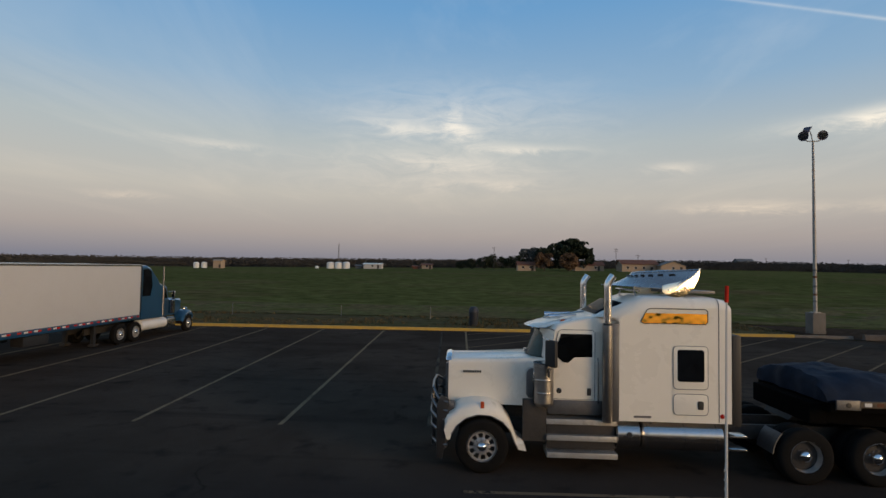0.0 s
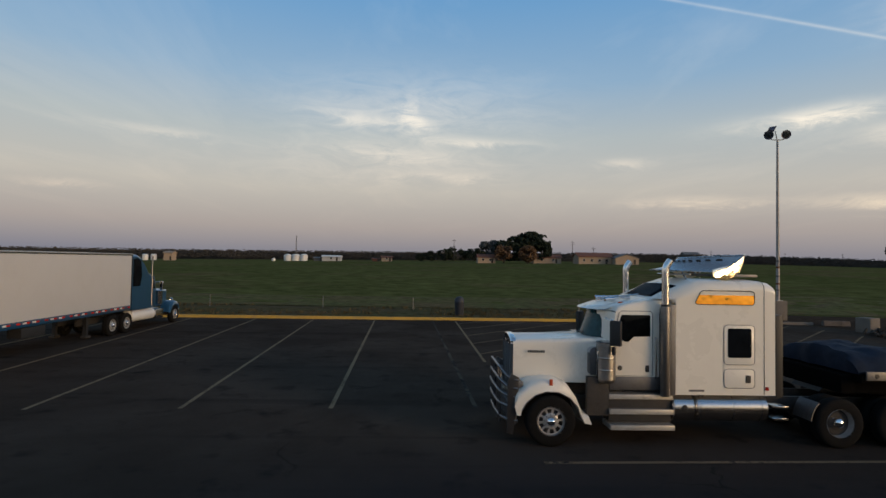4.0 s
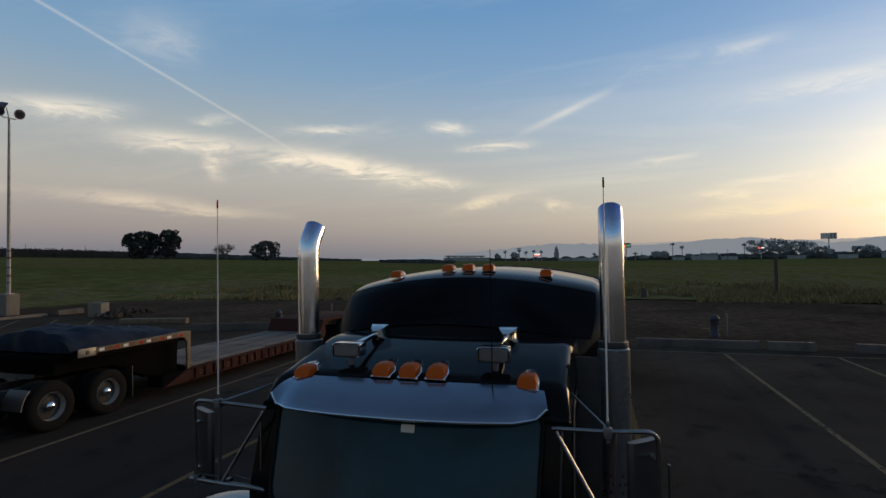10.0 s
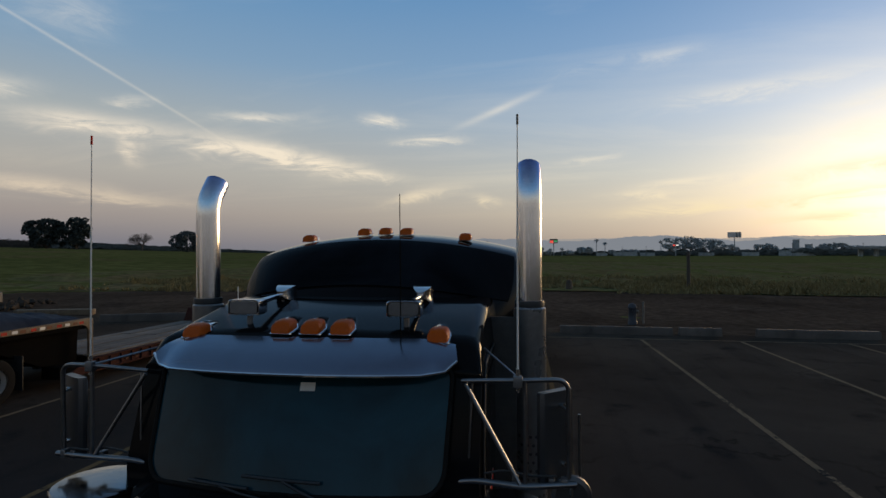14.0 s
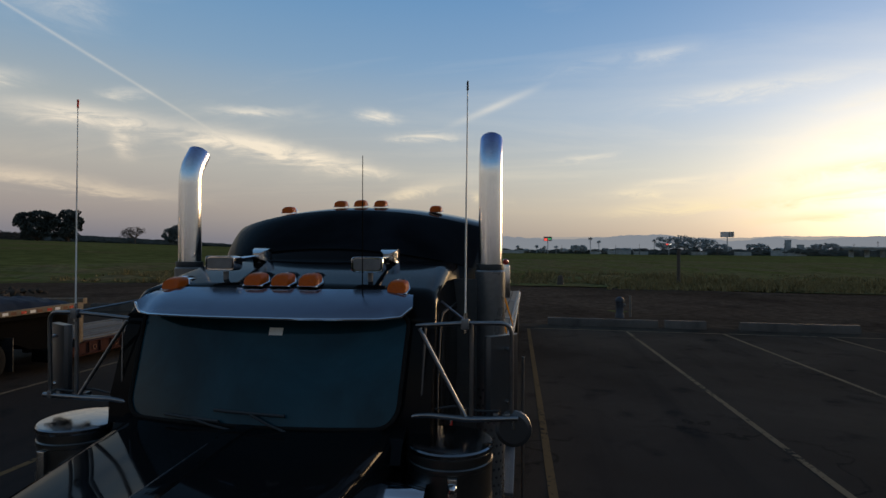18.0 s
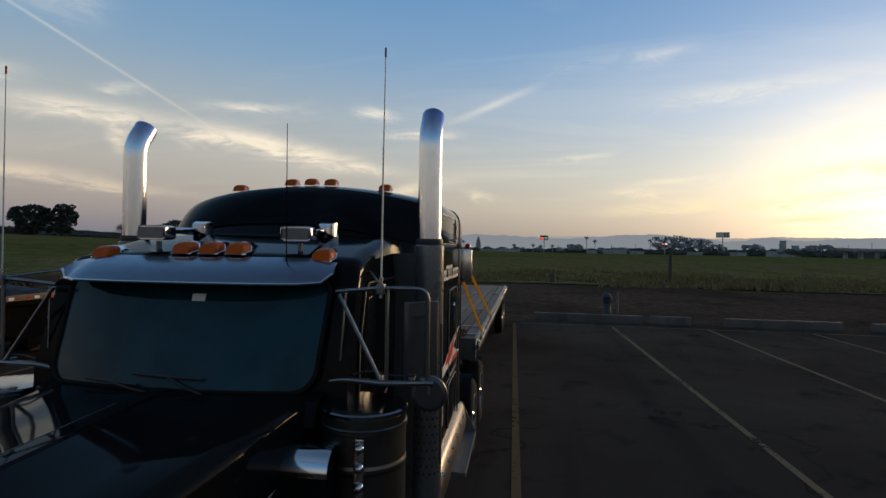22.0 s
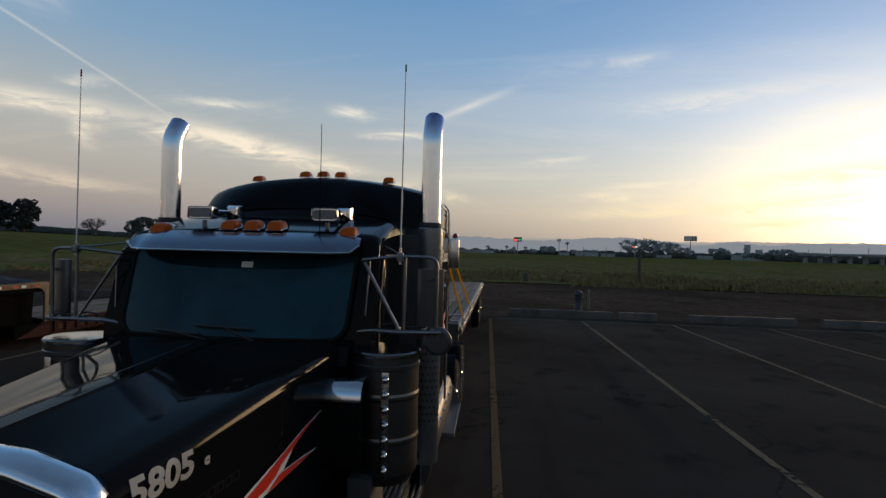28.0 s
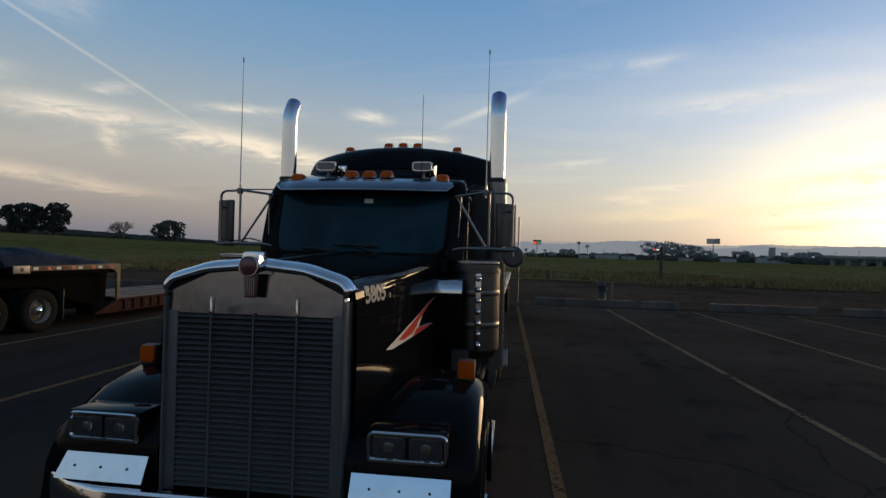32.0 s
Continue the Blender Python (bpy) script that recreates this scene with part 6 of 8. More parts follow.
for side in (-1, 1):
    flash(TB, -2.585, 1.592, 1.03, .215, side, lambda x: hood_side(x) + .004, "hood_flash", True)
    flash(SB, .295, 1.735, 1.76, .325, side, lambda x: 1.085)
    number = lettering("5805", .120, M_DECAL, TB, Matrix.Identity(4), "fleet_number", shear=.1)
    letter = lettering("c", .05, M_DECAL, TB, Matrix.Identity(4), "fleet_letter", shear=.1)
    maker = part("maker_lettering", framed_row(-2.70, 1.742, .036, [.042] * 8, [1] * 8, .010, .005), M_FAINT, TB, "dull maker's lettering as plain blocks", smooth=False)
    for ob, x0, z0, wide in ((number, -2.862, 1.872, 1.22), (letter, -2.512, 1.878, 1.2)):
        for v in ob.data.vertices:           # laid along the hood's side
            across = v.co.x * wide if side < 0 else (.36 - v.co.x * wide)
            v.co = (x0 + across, 0, z0 + v.co.y)
    for ob in (number, letter, maker):
        for v in ob.data.vertices:
            v.co.y = side * (hood_side(v.co.x, v.co.z) + .007)
    y = side * 1.092
    company = part("company_lettering", framed_row(.30, 2.566, .128, [.10, .075, .045, .10, .10, .165, .085, .10, .03, .095, .10, .15], [1, .72, .95, .72, .72, 1, 1, 1, .20, .72, .72, .72], .030, .026, .14), M_DECAL, SB, "white company lettering as plain blocks", smooth=False)
    company.location.y = y
    for z, n in ((1.470, 10), (1.410, 10), (1.350, 11)):
        row = part("small_lettering", framed_row(.465, z, .044, [.34 / n * .78] * n, [1] * n, .34 / n * .22, .009, .06), M_DECAL, SB, "small white lettering as plain blocks", smooth=False)
        row.location.y = y
    # hatch, window and locker on the sleeper wall
    hatch = rrect(1.10, 1.70, 1.67, 2.465, .08)
    P = panel("side_hatch", SB, M_BLACK, side, hatch, side * 1.085, .007)
    seam("hatch_seal", SB, M_DULL, side, hatch, side * 1.093, .007)
    panel("hatch_window", P, M_GLASS_DARK, side, rrect(1.18, 1.62, 2.0, 2.39, .06), side * 1.093, .005)
    part("hatch_latch", lathed([(.03, 0), (.026, side * .014), (0, side * .016)], (1.42, side * 1.098, 2.30), "y", 14), M_CHROME, P)
    lock = rrect(1.09, 1.71, 1.20, 1.61, .08)
    P = panel("locker_door", SB, M_BLACK, side, lock, side * 1.085, .007)
    seam("locker_seal", SB, M_DULL, side, lock, side * 1.093, .007)
    up = [(.47, 2.90), (.58, 3.105), (.62, 3.13), (1.54, 3.13), (1.60, 3.10), (1.62, 2.92), (1.58, 2.885), (.50, 2.88)]
    P = panel("upper_panel", SB, M_BLACK, side, up, side * 1.083, .006)
    seam("upper_seal", SB, M_DULL, side, up, side * 1.088, .006)
    for x, z in ((.64, 3.085), (1.52, 3.085), (.56, 2.92), (1.55, 2.925)):
        part("stud", lathed([(.014, 0), (.012, side * .008), (0, side * .009)], (x, side * 1.090, z), "y", 10), M_STEEL, P)
    # polished skirt with lamps under the sleeper, and a chequer-plate step
    bulge = [(1.075, 1.135), (1.105, 1.12), (1.130, 1.08), (1.148, 1.02), (1.155, .95), (1.150, .87), (1.132, .80), (1.105, .74), (1.07, .71)]
    F = part("side_fairing", lofted([[(x, side * (1.04 + (yy - 1.04) * k), z) for yy, z in bulge] for x, k in ((0, .55), (.02, .9), (.06, 1), (1.2, 1), (2.22, 1), (2.28, .9), (2.30, .55))], False), M_BRACKET, TB, "convex polished metal side skirt")
    for k in range(7):
        part("skirt_lamp", lathed([(.022, 0), (.02, side * .012), (0, side * .018)], (.2 + .3 * k, side * 1.138, 1.05), "y", 12), M_CHROME, F)
    St = part("side_step", lofted([[(1.25, side * 1.10, .765), (2.42, side * 1.10, .765), (2.42, side * 1.10, .735), (1.25, side * 1.10, .735)], [(1.25, side * 1.24, .755), (2.42, side * 1.24, .755), (2.42, side * 1.24, .725), (1.25, side * 1.24, .725)]]), M_TREAD, TB, "perforated steel side step")
    part("step_lip", boxed(1.25, 2.42, min(side * 1.24, side * 1.25), max(side * 1.24, side * 1.25), .72, .762), M_DULL, St)
    part("step_end", extruded([(side * 1.09, .735), (side * 1.245, .735), (side * 1.245, .765), (side * 1.09, 1.10)][::side], "x", 2.42, 2.428), M_DULL, St, "dull steel end plate")
    nub = mesh_of("tread_stud", boxed(-.012, .012, -.007, .007, -.002, .005), M_DULL)
    for k in range(24):
        for n in range(5):
            piece("tread_stud", nub, St, (1.29 + .047 * k + (.023 if n % 2 else 0), side * (1.118 + .026 * n), .763 - .0018 * n))
for side in (-1, 1):                        # round company emblem on each door: red arc of blocks, chequered flag, small bars
    y = side * .893
    xm = -.60
    for z, x0, x1, n in ((1.83, -.22, .22, 7), (1.735, -.13, .17, 5)):
        part("emblem_outline", glyph_row(bmesh.new(), xm + x0 - .008, z - .008, xm + x1 + .008, z + .04 * (x1 - x0) / .44 - .008, y - side * .002, .088, [1] * n, .2), M_DECAL, CB, smooth=False)
        part("emblem_block", glyph_row(bmesh.new(), xm + x0, z, xm + x1, z + .04 * (x1 - x0) / .44, y, .072, [1] * n, .2), M_RED, CB, "red emblem lettering as plain blocks", smooth=False)
    flag = bmesh.new()
    for i in range(6):
        for j in range(4):
            if (i + j) % 2 == 0:
                x0, z0 = xm - .12 + .040 * i, 1.575 + .038 * j + .006 * math.sin(i * 1.2)
                put(flag, [(x0, y, z0), (x0 + .040, y, z0), (x0 + .040, y, z0 + .038), (x0, y, z0 + .038)], [(0, 1, 2, 3)])
    part("emblem_flag", flag, M_DECAL, CB, "chequered flag on the door", smooth=False)
    part("emblem_lettering", glyph_row(bmesh.new(), xm - .13, 1.53, xm + .13, 1.53, y, .026, [1] * 9, .1), M_DECAL, CB, "small white lettering as plain blocks", smooth=False)
part("roof_aerial", tubed([(-1.01, -.490, 2.72), (-1.02, -.491, 3.10), (-1.03, -.493, 3.49)], [.0032, .0026, .0018], 6), M_NEAR_BLACK, CB, "thin black roof aerial")
part("spare_chain", tubed([(.02 + .02 * math.sin(k * 1.7), -.93 + .025 * math.cos(k * 1.9), 1.75 - .028 * k) for k in range(18)], .012, 6), M_RUST, TB, "rusty chain hanging behind the cab")
H = part("headache_rack", boxed(2.30, 2.36, -1.07, 1.07, 1.0, 2.46, bevel=.02), M_DULL, TB, "grey steel rack behind the sleeper")
for side in (-1, 1):
    part("rack_wing", boxed(2.30, 2.35, min(side * .80, side * 1.19), max(side * .80, side * 1.19), 2.47, 2.84, bevel=.015), M_STEEL, H, "bright upper corner plate of the rack")
    part("rack_lamp", lathed([(.035, 0), (.03, -.02), (0, -.026)], (2.30, side * 1.14, 2.875), "x", 14), M_REDLENS, H)
# ---- the white truck ----
WHITE = dict(grille=-3.22, ws=-1.20, visor=-1.22, glass_mat=M_GLASS_CLEAR, win_low=2.25, bow=.34, visor_mat=M_WHITE, axle=-2.51, hood_z=2.09, hood_mid=2.17, ws_z=2.22, hood_w0=.56, hood_w1=.78, cab_w=.95, sleeper_w=1.09, sleeper=(.14, 2.28, 1.06, 3.49),
             visor_z=2.80, visor_w=.82, glass_w=.78, grille_low=.95, mesh_top=1.95, slats=30, badge=False, surround=M_CHROME, wing_front=1.02, wing_top=1.36, wing_w=1.17, turn=None, lamp=(.64, 1.0, 1.10, 1.25),
             bumper="guard", bumper_out=.12, bumper_w=1.10, bumper_z0=.42, bumper_z1=.80, roof0=2.90, roof1=3.07, door=(-1.12, -.30), fairing=(.30, 3.38), stack_y=1.10, stack_z=3.90, stack_lean=0.0, stack_x=-0.09, stack_r=.075,
             collar=2.92, shield_z=1.03, blued=False, cleaner=(-1.31, 1.0, .195, 1.34, 2.14), cleaner_mat=M_CLEANER, bullets=0, intake_x=-1.635, frame_end=6.0, drive=(3.60, 4.92), dome=False, tank=(.10, 2.16), steps=(-1.24, .09), wheel_y=1.22, quarter=M_DULL, quarter_arc=(136, 146, 156, 166, 176), step_mat=M_FRAME, step_lip=.085, tread_mat=M_STEP, shield_mat=M_CLEANER, lamp_x=.36, lamp_z=.035, lamp_size=1.0, lamp_span=1.0, roof_lamps=False)
TW, CW, SW, white_hood = truck("white_semi_truck", "white long-nose semi truck with tall chrome exhaust stacks", (3.03, 11.94, 0), 0.0, WHITE, M_WHITE, M_DULL)
for side in (-1, 1):
    y = side * 1.09
    win = [(.55, 2.985), (.66, 3.205), (.72, 3.245), (1.78, 3.245), (1.83, 3.21), (1.83, 3.00), (1.79, 2.955), (.60, 2.955)]
    part("upper_window", lofted([[(x, y + side * (.012 + o - (z - 2.955) * .060), z) for x, z in win] for o in (-.02, 0)]), M_GLASS_SUNSET, SW, "long upper sleeper window with the sunset's gold put into its colour")
    seam("upper_window_seal", SW, M_DARK, side, win, y + side * .008, .008)
    hatch = rrect(1.17, 1.83, 1.70, 2.53, .08)
    P = panel("side_hatch", SW, M_WHITE, side, hatch, y, .010)
    seam("hatch_seal", SW, M_DULL, side, hatch, y + side * .010, .006)
    panel("hatch_window", P, M_GLASS_DARK, side, rrect(1.25, 1.76, 1.845, 2.46, .05), y + side * .010, .006)
    lock = rrect(1.17, 1.83, 1.21, 1.61, .08)
    P = panel("locker_door", SW, M_WHITE, side, lock, y, .010)
    seam("locker_seal", SW, M_DULL, side, lock, y + side * .010, .006)
    part("locker_handle", boxed(1.63, 1.74, y + side * .012 - .012, y + side * .012 + .012, 1.32, 1.48, bevel=.02), M_DARK, P, "black locker handle")
    part("side_vent", boxed(.42, .75, y - .006, y + .006, 1.13, 1.17), M_DULL, SW)
    part("round_lamp", lathed([(.045, 0), (.04, side * .012), (0, side * .016)], (2.10, y, 1.20), "y", 16), M_REDLENS, SW)
    part("maker_lettering", glyph_row(bmesh.new(), -2.90, 1.83, -2.52, 1.83, side * (white_hood(-2.7) + .022), .05, [1] * 8, 0), M_DARK, TW, "dark maker's lettering as plain blocks", smooth=False)
    part("wing_lamp", boxed(-2.545, -2.475, side * 1.168 - .012, side * 1.168 + .012, 1.24, 1.37, bevel=.01), M_LAMP_RED, TW, "orange side lamp on the fender")
    part("step_lettering", glyph_row(bmesh.new(), -1.02, .74, -.50, .74, side * .992, .055, [1.2, .5, 1, 1, 1, 1, 1, 1], 0), M_DARK, TW, "dark owner's lettering as plain blocks", smooth=False)
    part("step_lettering", glyph_row(bmesh.new(), -1.0, .68, -.52, .68, side * .992, .022, [1] * 14, 0), M_DARK, TW, "small dark lettering as plain blocks", smooth=False)
    # mirrors
    A = new("mirror_bracket")
    A.parent = TW
    o = side * 1.30
    part("upper_arm", tubed([(-1.32, side * .94, 2.62), (-1.25, o, 2.60)], .014, 8), M_STEEL, A)
    part("lower_arm", tubed([(-1.20, side * .95, 2.05), (-1.22, o, 2.04)], .014, 8), M_STEEL, A)
    part("mirror_case", boxed(-.05, .05, -.12, .12, 2.08, 2.60, bevel=.03), M_DARK, A, "dark mirror case").matrix_basis = Matrix.Translation((-1.20, o * .97, 0)) @ Matrix.Rotation(radians(-48 * side), 4, "Z")
    part("spot_mirror", lathed([(.09, 0), (.085, .03), (0, .04)], (-1.27, o, 1.98), "x", 20), M_DARK, A)
# bright roof deflector: a bowed polished sheet that wraps round at both ends, on a rack
R = new("roof_deflector")
R.parent = SW
def bowed(u, v):
    low = Vector((.06 + 1.0 * u * u, .86 * u, 3.68 - .04 * u * u))
    high = Vector((.72 + 1.06 * u * u, .82 * u, 3.95 + .07 * u * u))
    return low.lerp(high, v) + Vector((.05, 0, -.05)) * 4 * v * (1 - v)
part("deflector_sheet", thick(lofted([[tuple(bowed(k / 8, v / 6)) for v in range(7)] for k in range(-8, 9)], False, False), .012), M_POLISH, R, "bowed polished deflector sheet")
part("sheet_rim", tubed([tuple(bowed(k / 8, 1.0)) for k in range(-8, 9)], .016, 8), M_POLISH, R)
for k in range(-7, 7):                      # oval slots below the upper rim
    lift = Vector((-.016, 0, .012))
    part("sheet_slot", tubed([bowed((k + .25) / 8, .82) + lift, bowed((k + .75) / 8, .82) + lift], .016, 6), M_DARK, R)
banana = [(1.02, 3.56), (1.14, 3.48), (1.34, 3.455), (1.54, 3.51), (1.72, 3.66), (1.84, 3.86), (1.90, 4.06), (1.80, 4.02), (1.66, 3.90), (1.50, 3.81), (1.34, 3.76), (1.16, 3.73), (1.03, 3.69)]
for side in (-1, 1):                        # curved end plates, turned in a little at the rear
    P = part("end_plate", extruded([(x - 1.05, z) for x, z in banana], "y", -.008, .008, .003), M_SUNLIT, R, "curved mirror-polished end plate")
    P.matrix_basis = Matrix.Translation((1.05, side * .90, 0)) @ Matrix.Rotation(-side * radians(12), 4, "Z") @ Matrix.Translation((0, 0, 3.7)) @ Matrix.Rotation(side * radians(7), 4, "X") @ Matrix.Translation((0, 0, -3.7))
    for x, z in ((.12, 3.60), (.32, 3.58), (.50, 3.65), (.66, 3.79)):
        part("plate_lamp", lathed([(.026, 0), (.022, side * .012), (0, side * .016)], (x, side * .008, z), "y", 14), M_STEEL, P)
for x in (.60, 1.55):
    part("rack_bar", tubed([(x, -.80, 3.58), (x, .80, 3.58)], .022, 8), M_STEEL, R)
    for y in (-.62, .62):
        part("rack_leg", tubed([(x, y, 3.46), (x, y * (.6 if x < 1 else 1), 3.66 if x < 1 else 3.78)], .018, 8), M_STEEL, R)
for side in (-1, 1):
    part("cab_extender", boxed(-.02, .135, side * 1.06 - .03, side * 1.06 + .03, 1.04, 2.93, bevel=.01), M_DULL, TW, "grey steel plate between cab and sleeper")
part("roof_tray", boxed(1.35, 2.15, -.70, .70, 3.54, 3.60, bevel=.01), M_DULL, SW)
part("headache_rack", boxed(2.33, 2.50, -1.02, 1.02, 1.0, 2.75, bevel=.02), M_DARK, TW, "dark steel rack behind the sleeper")
for z in (.55, .80):
    part("rear_step", boxed(2.24, 2.56, -1.10, -.80, z, z + .04, bevel=.006), M_STEEL, TW)
for y in (-.35, .35):
    part("roof_horn", tubed([(-1.12, y, 2.99), (-.80, y, 3.02), (-.55, y, 3.04)], [.06, .022, .018], 12), M_CHROME, CW, "chrome air horn")
part("cab_rail", tubed([(-1.2, -.3, 2.99), (-.4, -.45, 3.12)], .02, 8), M_STEEL, CW)
# ---- flatbed trailer behind the black truck ----
F = thing("flatbed_trailer", "low wooden-decked flatbed trailer hitched behind the black truck", "trailer", (0, .665, 0), .4)
X0, X1, HW, DZ = 6.55, 19.95, 1.10, 1.42
for y in (-.42, .42):
    part("main_beam", extruded([(X0 + .2, 1.30), (X0 + .2, 1.10), (9.6, .92), (X1 - .1, .92), (X1 - .1, 1.30)], "y", y - .06, y + .06), M_FRAME, F)
for side in (-1, 1):
    R = part("side_rail", extruded([(side * HW, DZ + .012), (side * HW, DZ - .16), (side * (HW - .03), DZ - .17), (side * (HW - .05), DZ + .012)][::side], "x", X0, X1), M_DULL, F, "dull aluminium side rail")
    for k in range(23):
        x = X0 + .3 + .58 * k
        part("stake_pocket", boxed(x - .05, x + .05, min(side * HW, side * (HW + .045)), max(side * HW, side * (HW + .045)), DZ - .15, DZ - .02, bevel=.006), M_STEEL, R)
    part("rub_rail", boxed(X0, X1, min(side * (HW + .045), side * (HW + .058)), max(side * (HW + .045), side * (HW + .058)), DZ - .13, DZ - .05), M_STEEL, R)
    for k in range(4):
        part("strap_winch", tubed([(8.0 + 2.4 * k, side * (HW - .10), DZ - .21), (8.16 + 2.4 * k, side * (HW - .10), DZ - .21)], .045, 10), M_DULL, F)
rows = 11
pl = mesh_of("deck_board", boxed(0, 4.42, -.083, .083, -.035, 0, bevel=.006), M_PLANK, smooth=False)
for k in range(rows):
    y = -HW + .15 + (2 * HW - .30) * k / (rows - 1)
    for j in range(3):
        piece("deck_board", pl, F, (X0 + .03 + 4.45 * j, y, DZ + .004 * ((k * 7 + j * 3) % 3)))
for x in (7.25, 8.15, 11.0, 15.5):
    part("deck_strip", boxed(x - .05, x + .05, -HW + .06, HW - .06, DZ - .01, DZ + .016, bevel=.003), M_DULL, F)
for k in range(14):
    part("cross_member", boxed(7 + .95 * k - .04, 7 + .95 * k + .04, -HW + .05, HW - .05, DZ - .15, DZ - .04), M_FRAME, F)
part("head_board", boxed(X0, X0 + .10, -HW, HW, 1.15, DZ + .05, bevel=.01), M_FRAME, F)
for x in (16.9, 18.2):
    part("axle", lathed([(.08, -.9), (.08, .9)], (x, 0, TYRE_R), "y", 12), M_FRAME, F)
    for side in (-1, 1):
        wheel(F, x, side * (HW - .13), side, False, False)
for side in (-1, 1):
    part("landing_leg", boxed(9.7, 9.85, side * .55 - .07, side * .55 + .07, .12, 1.0), M_FRAME, F)
    part("landing_foot", boxed(9.62, 9.93, side * .55 - .13, side * .55 + .13, .0, .12), M_FRAME, F)
    part("trailer_flap", boxed(19.2, 19.22, side * .75 - .28, side * .75 + .28, .25, .92), M_DARK, F)
for xl, xu, zu in ((7.62, 4.42, 2.98), (9.98, 4.42, 3.20)):
    a, b = Vector((xl, -HW - .02, DZ + .0)), Vector((xu, -1.06, zu - .30))
    bm = bmesh.new()
    d = (b - a).normalized()
    wv = d.cross(Vector((0, 1, 0))).normalized() * .038
    loft(bm, [[p - wv, p + wv, p + wv + Vector((0, .006, 0)), p - wv + Vector((0, .006, 0))] for p in (a, a.lerp(b, .5) - Vector((0, 0, .02)), b)])
    part("tie_strap", bm, M_STRAP, F, "taut yellow tie-down strap")
    part("strap_hook", boxed(xl - .05, xl + .05, -HW - .05, -HW + .01, DZ - .12, DZ + .02, bevel=.008), M_STEEL, F)
part("chain_heap", tubed([(7.0 + .16 * math.sin(k * 1.3) + .02 * k * .2, -.80 + .09 * math.cos(k * 1.1), DZ + .03 + .03 * (k % 4)) for k in range(30)], .016, 6), M_RUST, F, "rusty chain heaped on the deck")

# ---- lowboy trailer behind the white truck ----
L = thing("lowboy_trailer", "rusty lowboy trailer with a raised gooseneck, hitched to the white truck", "trailer", (0, 11.94, 0), 0)
HW = 1.29
# web and nose block fill the gap under the load, shade in their colour
part("gooseneck_web", extruded([(7.0, 1.40), (7.0, 1.12), (8.3, 1.05), (9.25, .60), (10.25, .45), (10.30, 1.40)], "y", -.98, .98, .02), M_NEAR_BLACK, L, "gooseneck body with the shade put into its black")
part("nose_box", boxed(6.80, 7.12, -1.02, 1.02, 1.10, 1.50, bevel=.03), M_NEAR_BLACK, L, "added black block filling the dark gap at the gooseneck's nose")
part("gooseneck_top", boxed(7.05, 10.36, -HW + .03, HW - .03, 1.38, 1.52, bevel=.01), M_NEAR_BLACK, L)
for side in (-1, 1):
    y = side * HW
    N = part("gooseneck_side", extruded([(7.55, 1.60), (7.55, 1.49), (10.06, 1.49), (10.19, 1.45), (10.27, 1.34), (10.28, .56), (10.40, .56), (10.40, 1.62), (10.30, 1.64)], "y", y - .03, y + .03, .005), M_TAN, L, "worn yellow gooseneck side")
    for k, x in enumerate((7.62, 7.84, 8.02, 8.26, 8.45, 8.70, 8.92, 9.10, 9.36, 9.58, 9.80, 9.98)):
        part("reflector", boxed(x, x + .13, y + side * .031 - .003, y + side * .031 + .003, 1.515, 1.58), M_DECAL if k % 3 == 0 else M_RUST if k % 3 == 1 else M_REDLENS, N)
    part("number_plate_box", boxed(7.12, 7.56, y - .02, y + .02, 1.44, 1.62, bevel=.008), M_DULL, L, "bare metal plate on the gooseneck")
    part("plate_disc", lathed([(.05, 0), (.045, side * .01), (0, side * .012)], (7.34, y + side * .02, 1.53), "y", 16), M_DARK, L)
    B = part("side_beam", extruded([(9.45, .26), (10.1, .52), (10.42, .62), (17.5, .62), (17.5, .29), (10.4, .25)], "y", y - .05, y + .05, .006), M_BEAM, L, "rust-red side beam")
    part("beam_flange", boxed(10.35, 17.5, min(y, y + side * .10), max(y, y + side * .10), .585, .622, bevel=.004), M_BEAM, B)
    part("beam_flange", boxed(10.35, 17.5, min(y, y + side * .10), max(y, y + side * .10), .285, .31, bevel=.004), M_BEAM, B)
    for k in range(19):
        x = 10.55 + .375 * k
        part("web_stiffener", boxed(x - .02, x + .02, min(y, y + side * .095), max(y, y + side * .095), .30, .60), M_BEAM, B)
        if k % 3 != 1:
            part("tie_ring", tubed([(x + .19 + .055 * math.cos(a), y + side * .06, .43 + .055 * math.sin(a)) for a in [2 * math.pi * q / 10 for q in range(11)]], .012, 5), M_RUST, B)
    part("pivot_plate", boxed(9.45, 10.15, min(y, y - side * .5), max(y, y - side * .5), .26, .56, bevel=.02), M_NEAR_BLACK, L)
    part("inner_beam", boxed(10.4, 17.5, side * .42 - .09, side * .42 + .09, .26, .60), M_FRAME, L)
lb = mesh_of("deck_board", boxed(0, 3.44, -.125, .125, -.045, 0, bevel=.008), M_PLANK_GREY, smooth=False)
for k in range(8):
    y = -1.08 + 2.16 * k / 7
    for j in range(2):
        piece("deck_board", lb, L, (10.52 + 3.48 * j, y, .655 + .006 * ((k * 5 + j * 2) % 3)))
for y in (-.63, .0, .63):
    part("deck_rail", boxed(10.5, 17.45, y - .035, y + .035, .60, .645), M_FRAME, L)
for x in (11.4, 12.8, 14.2, 15.6, 17.0):
    part("cross_beam", boxed(x - .06, x + .06, -HW + .06, HW - .06, .40, .60), M_FRAME, L)
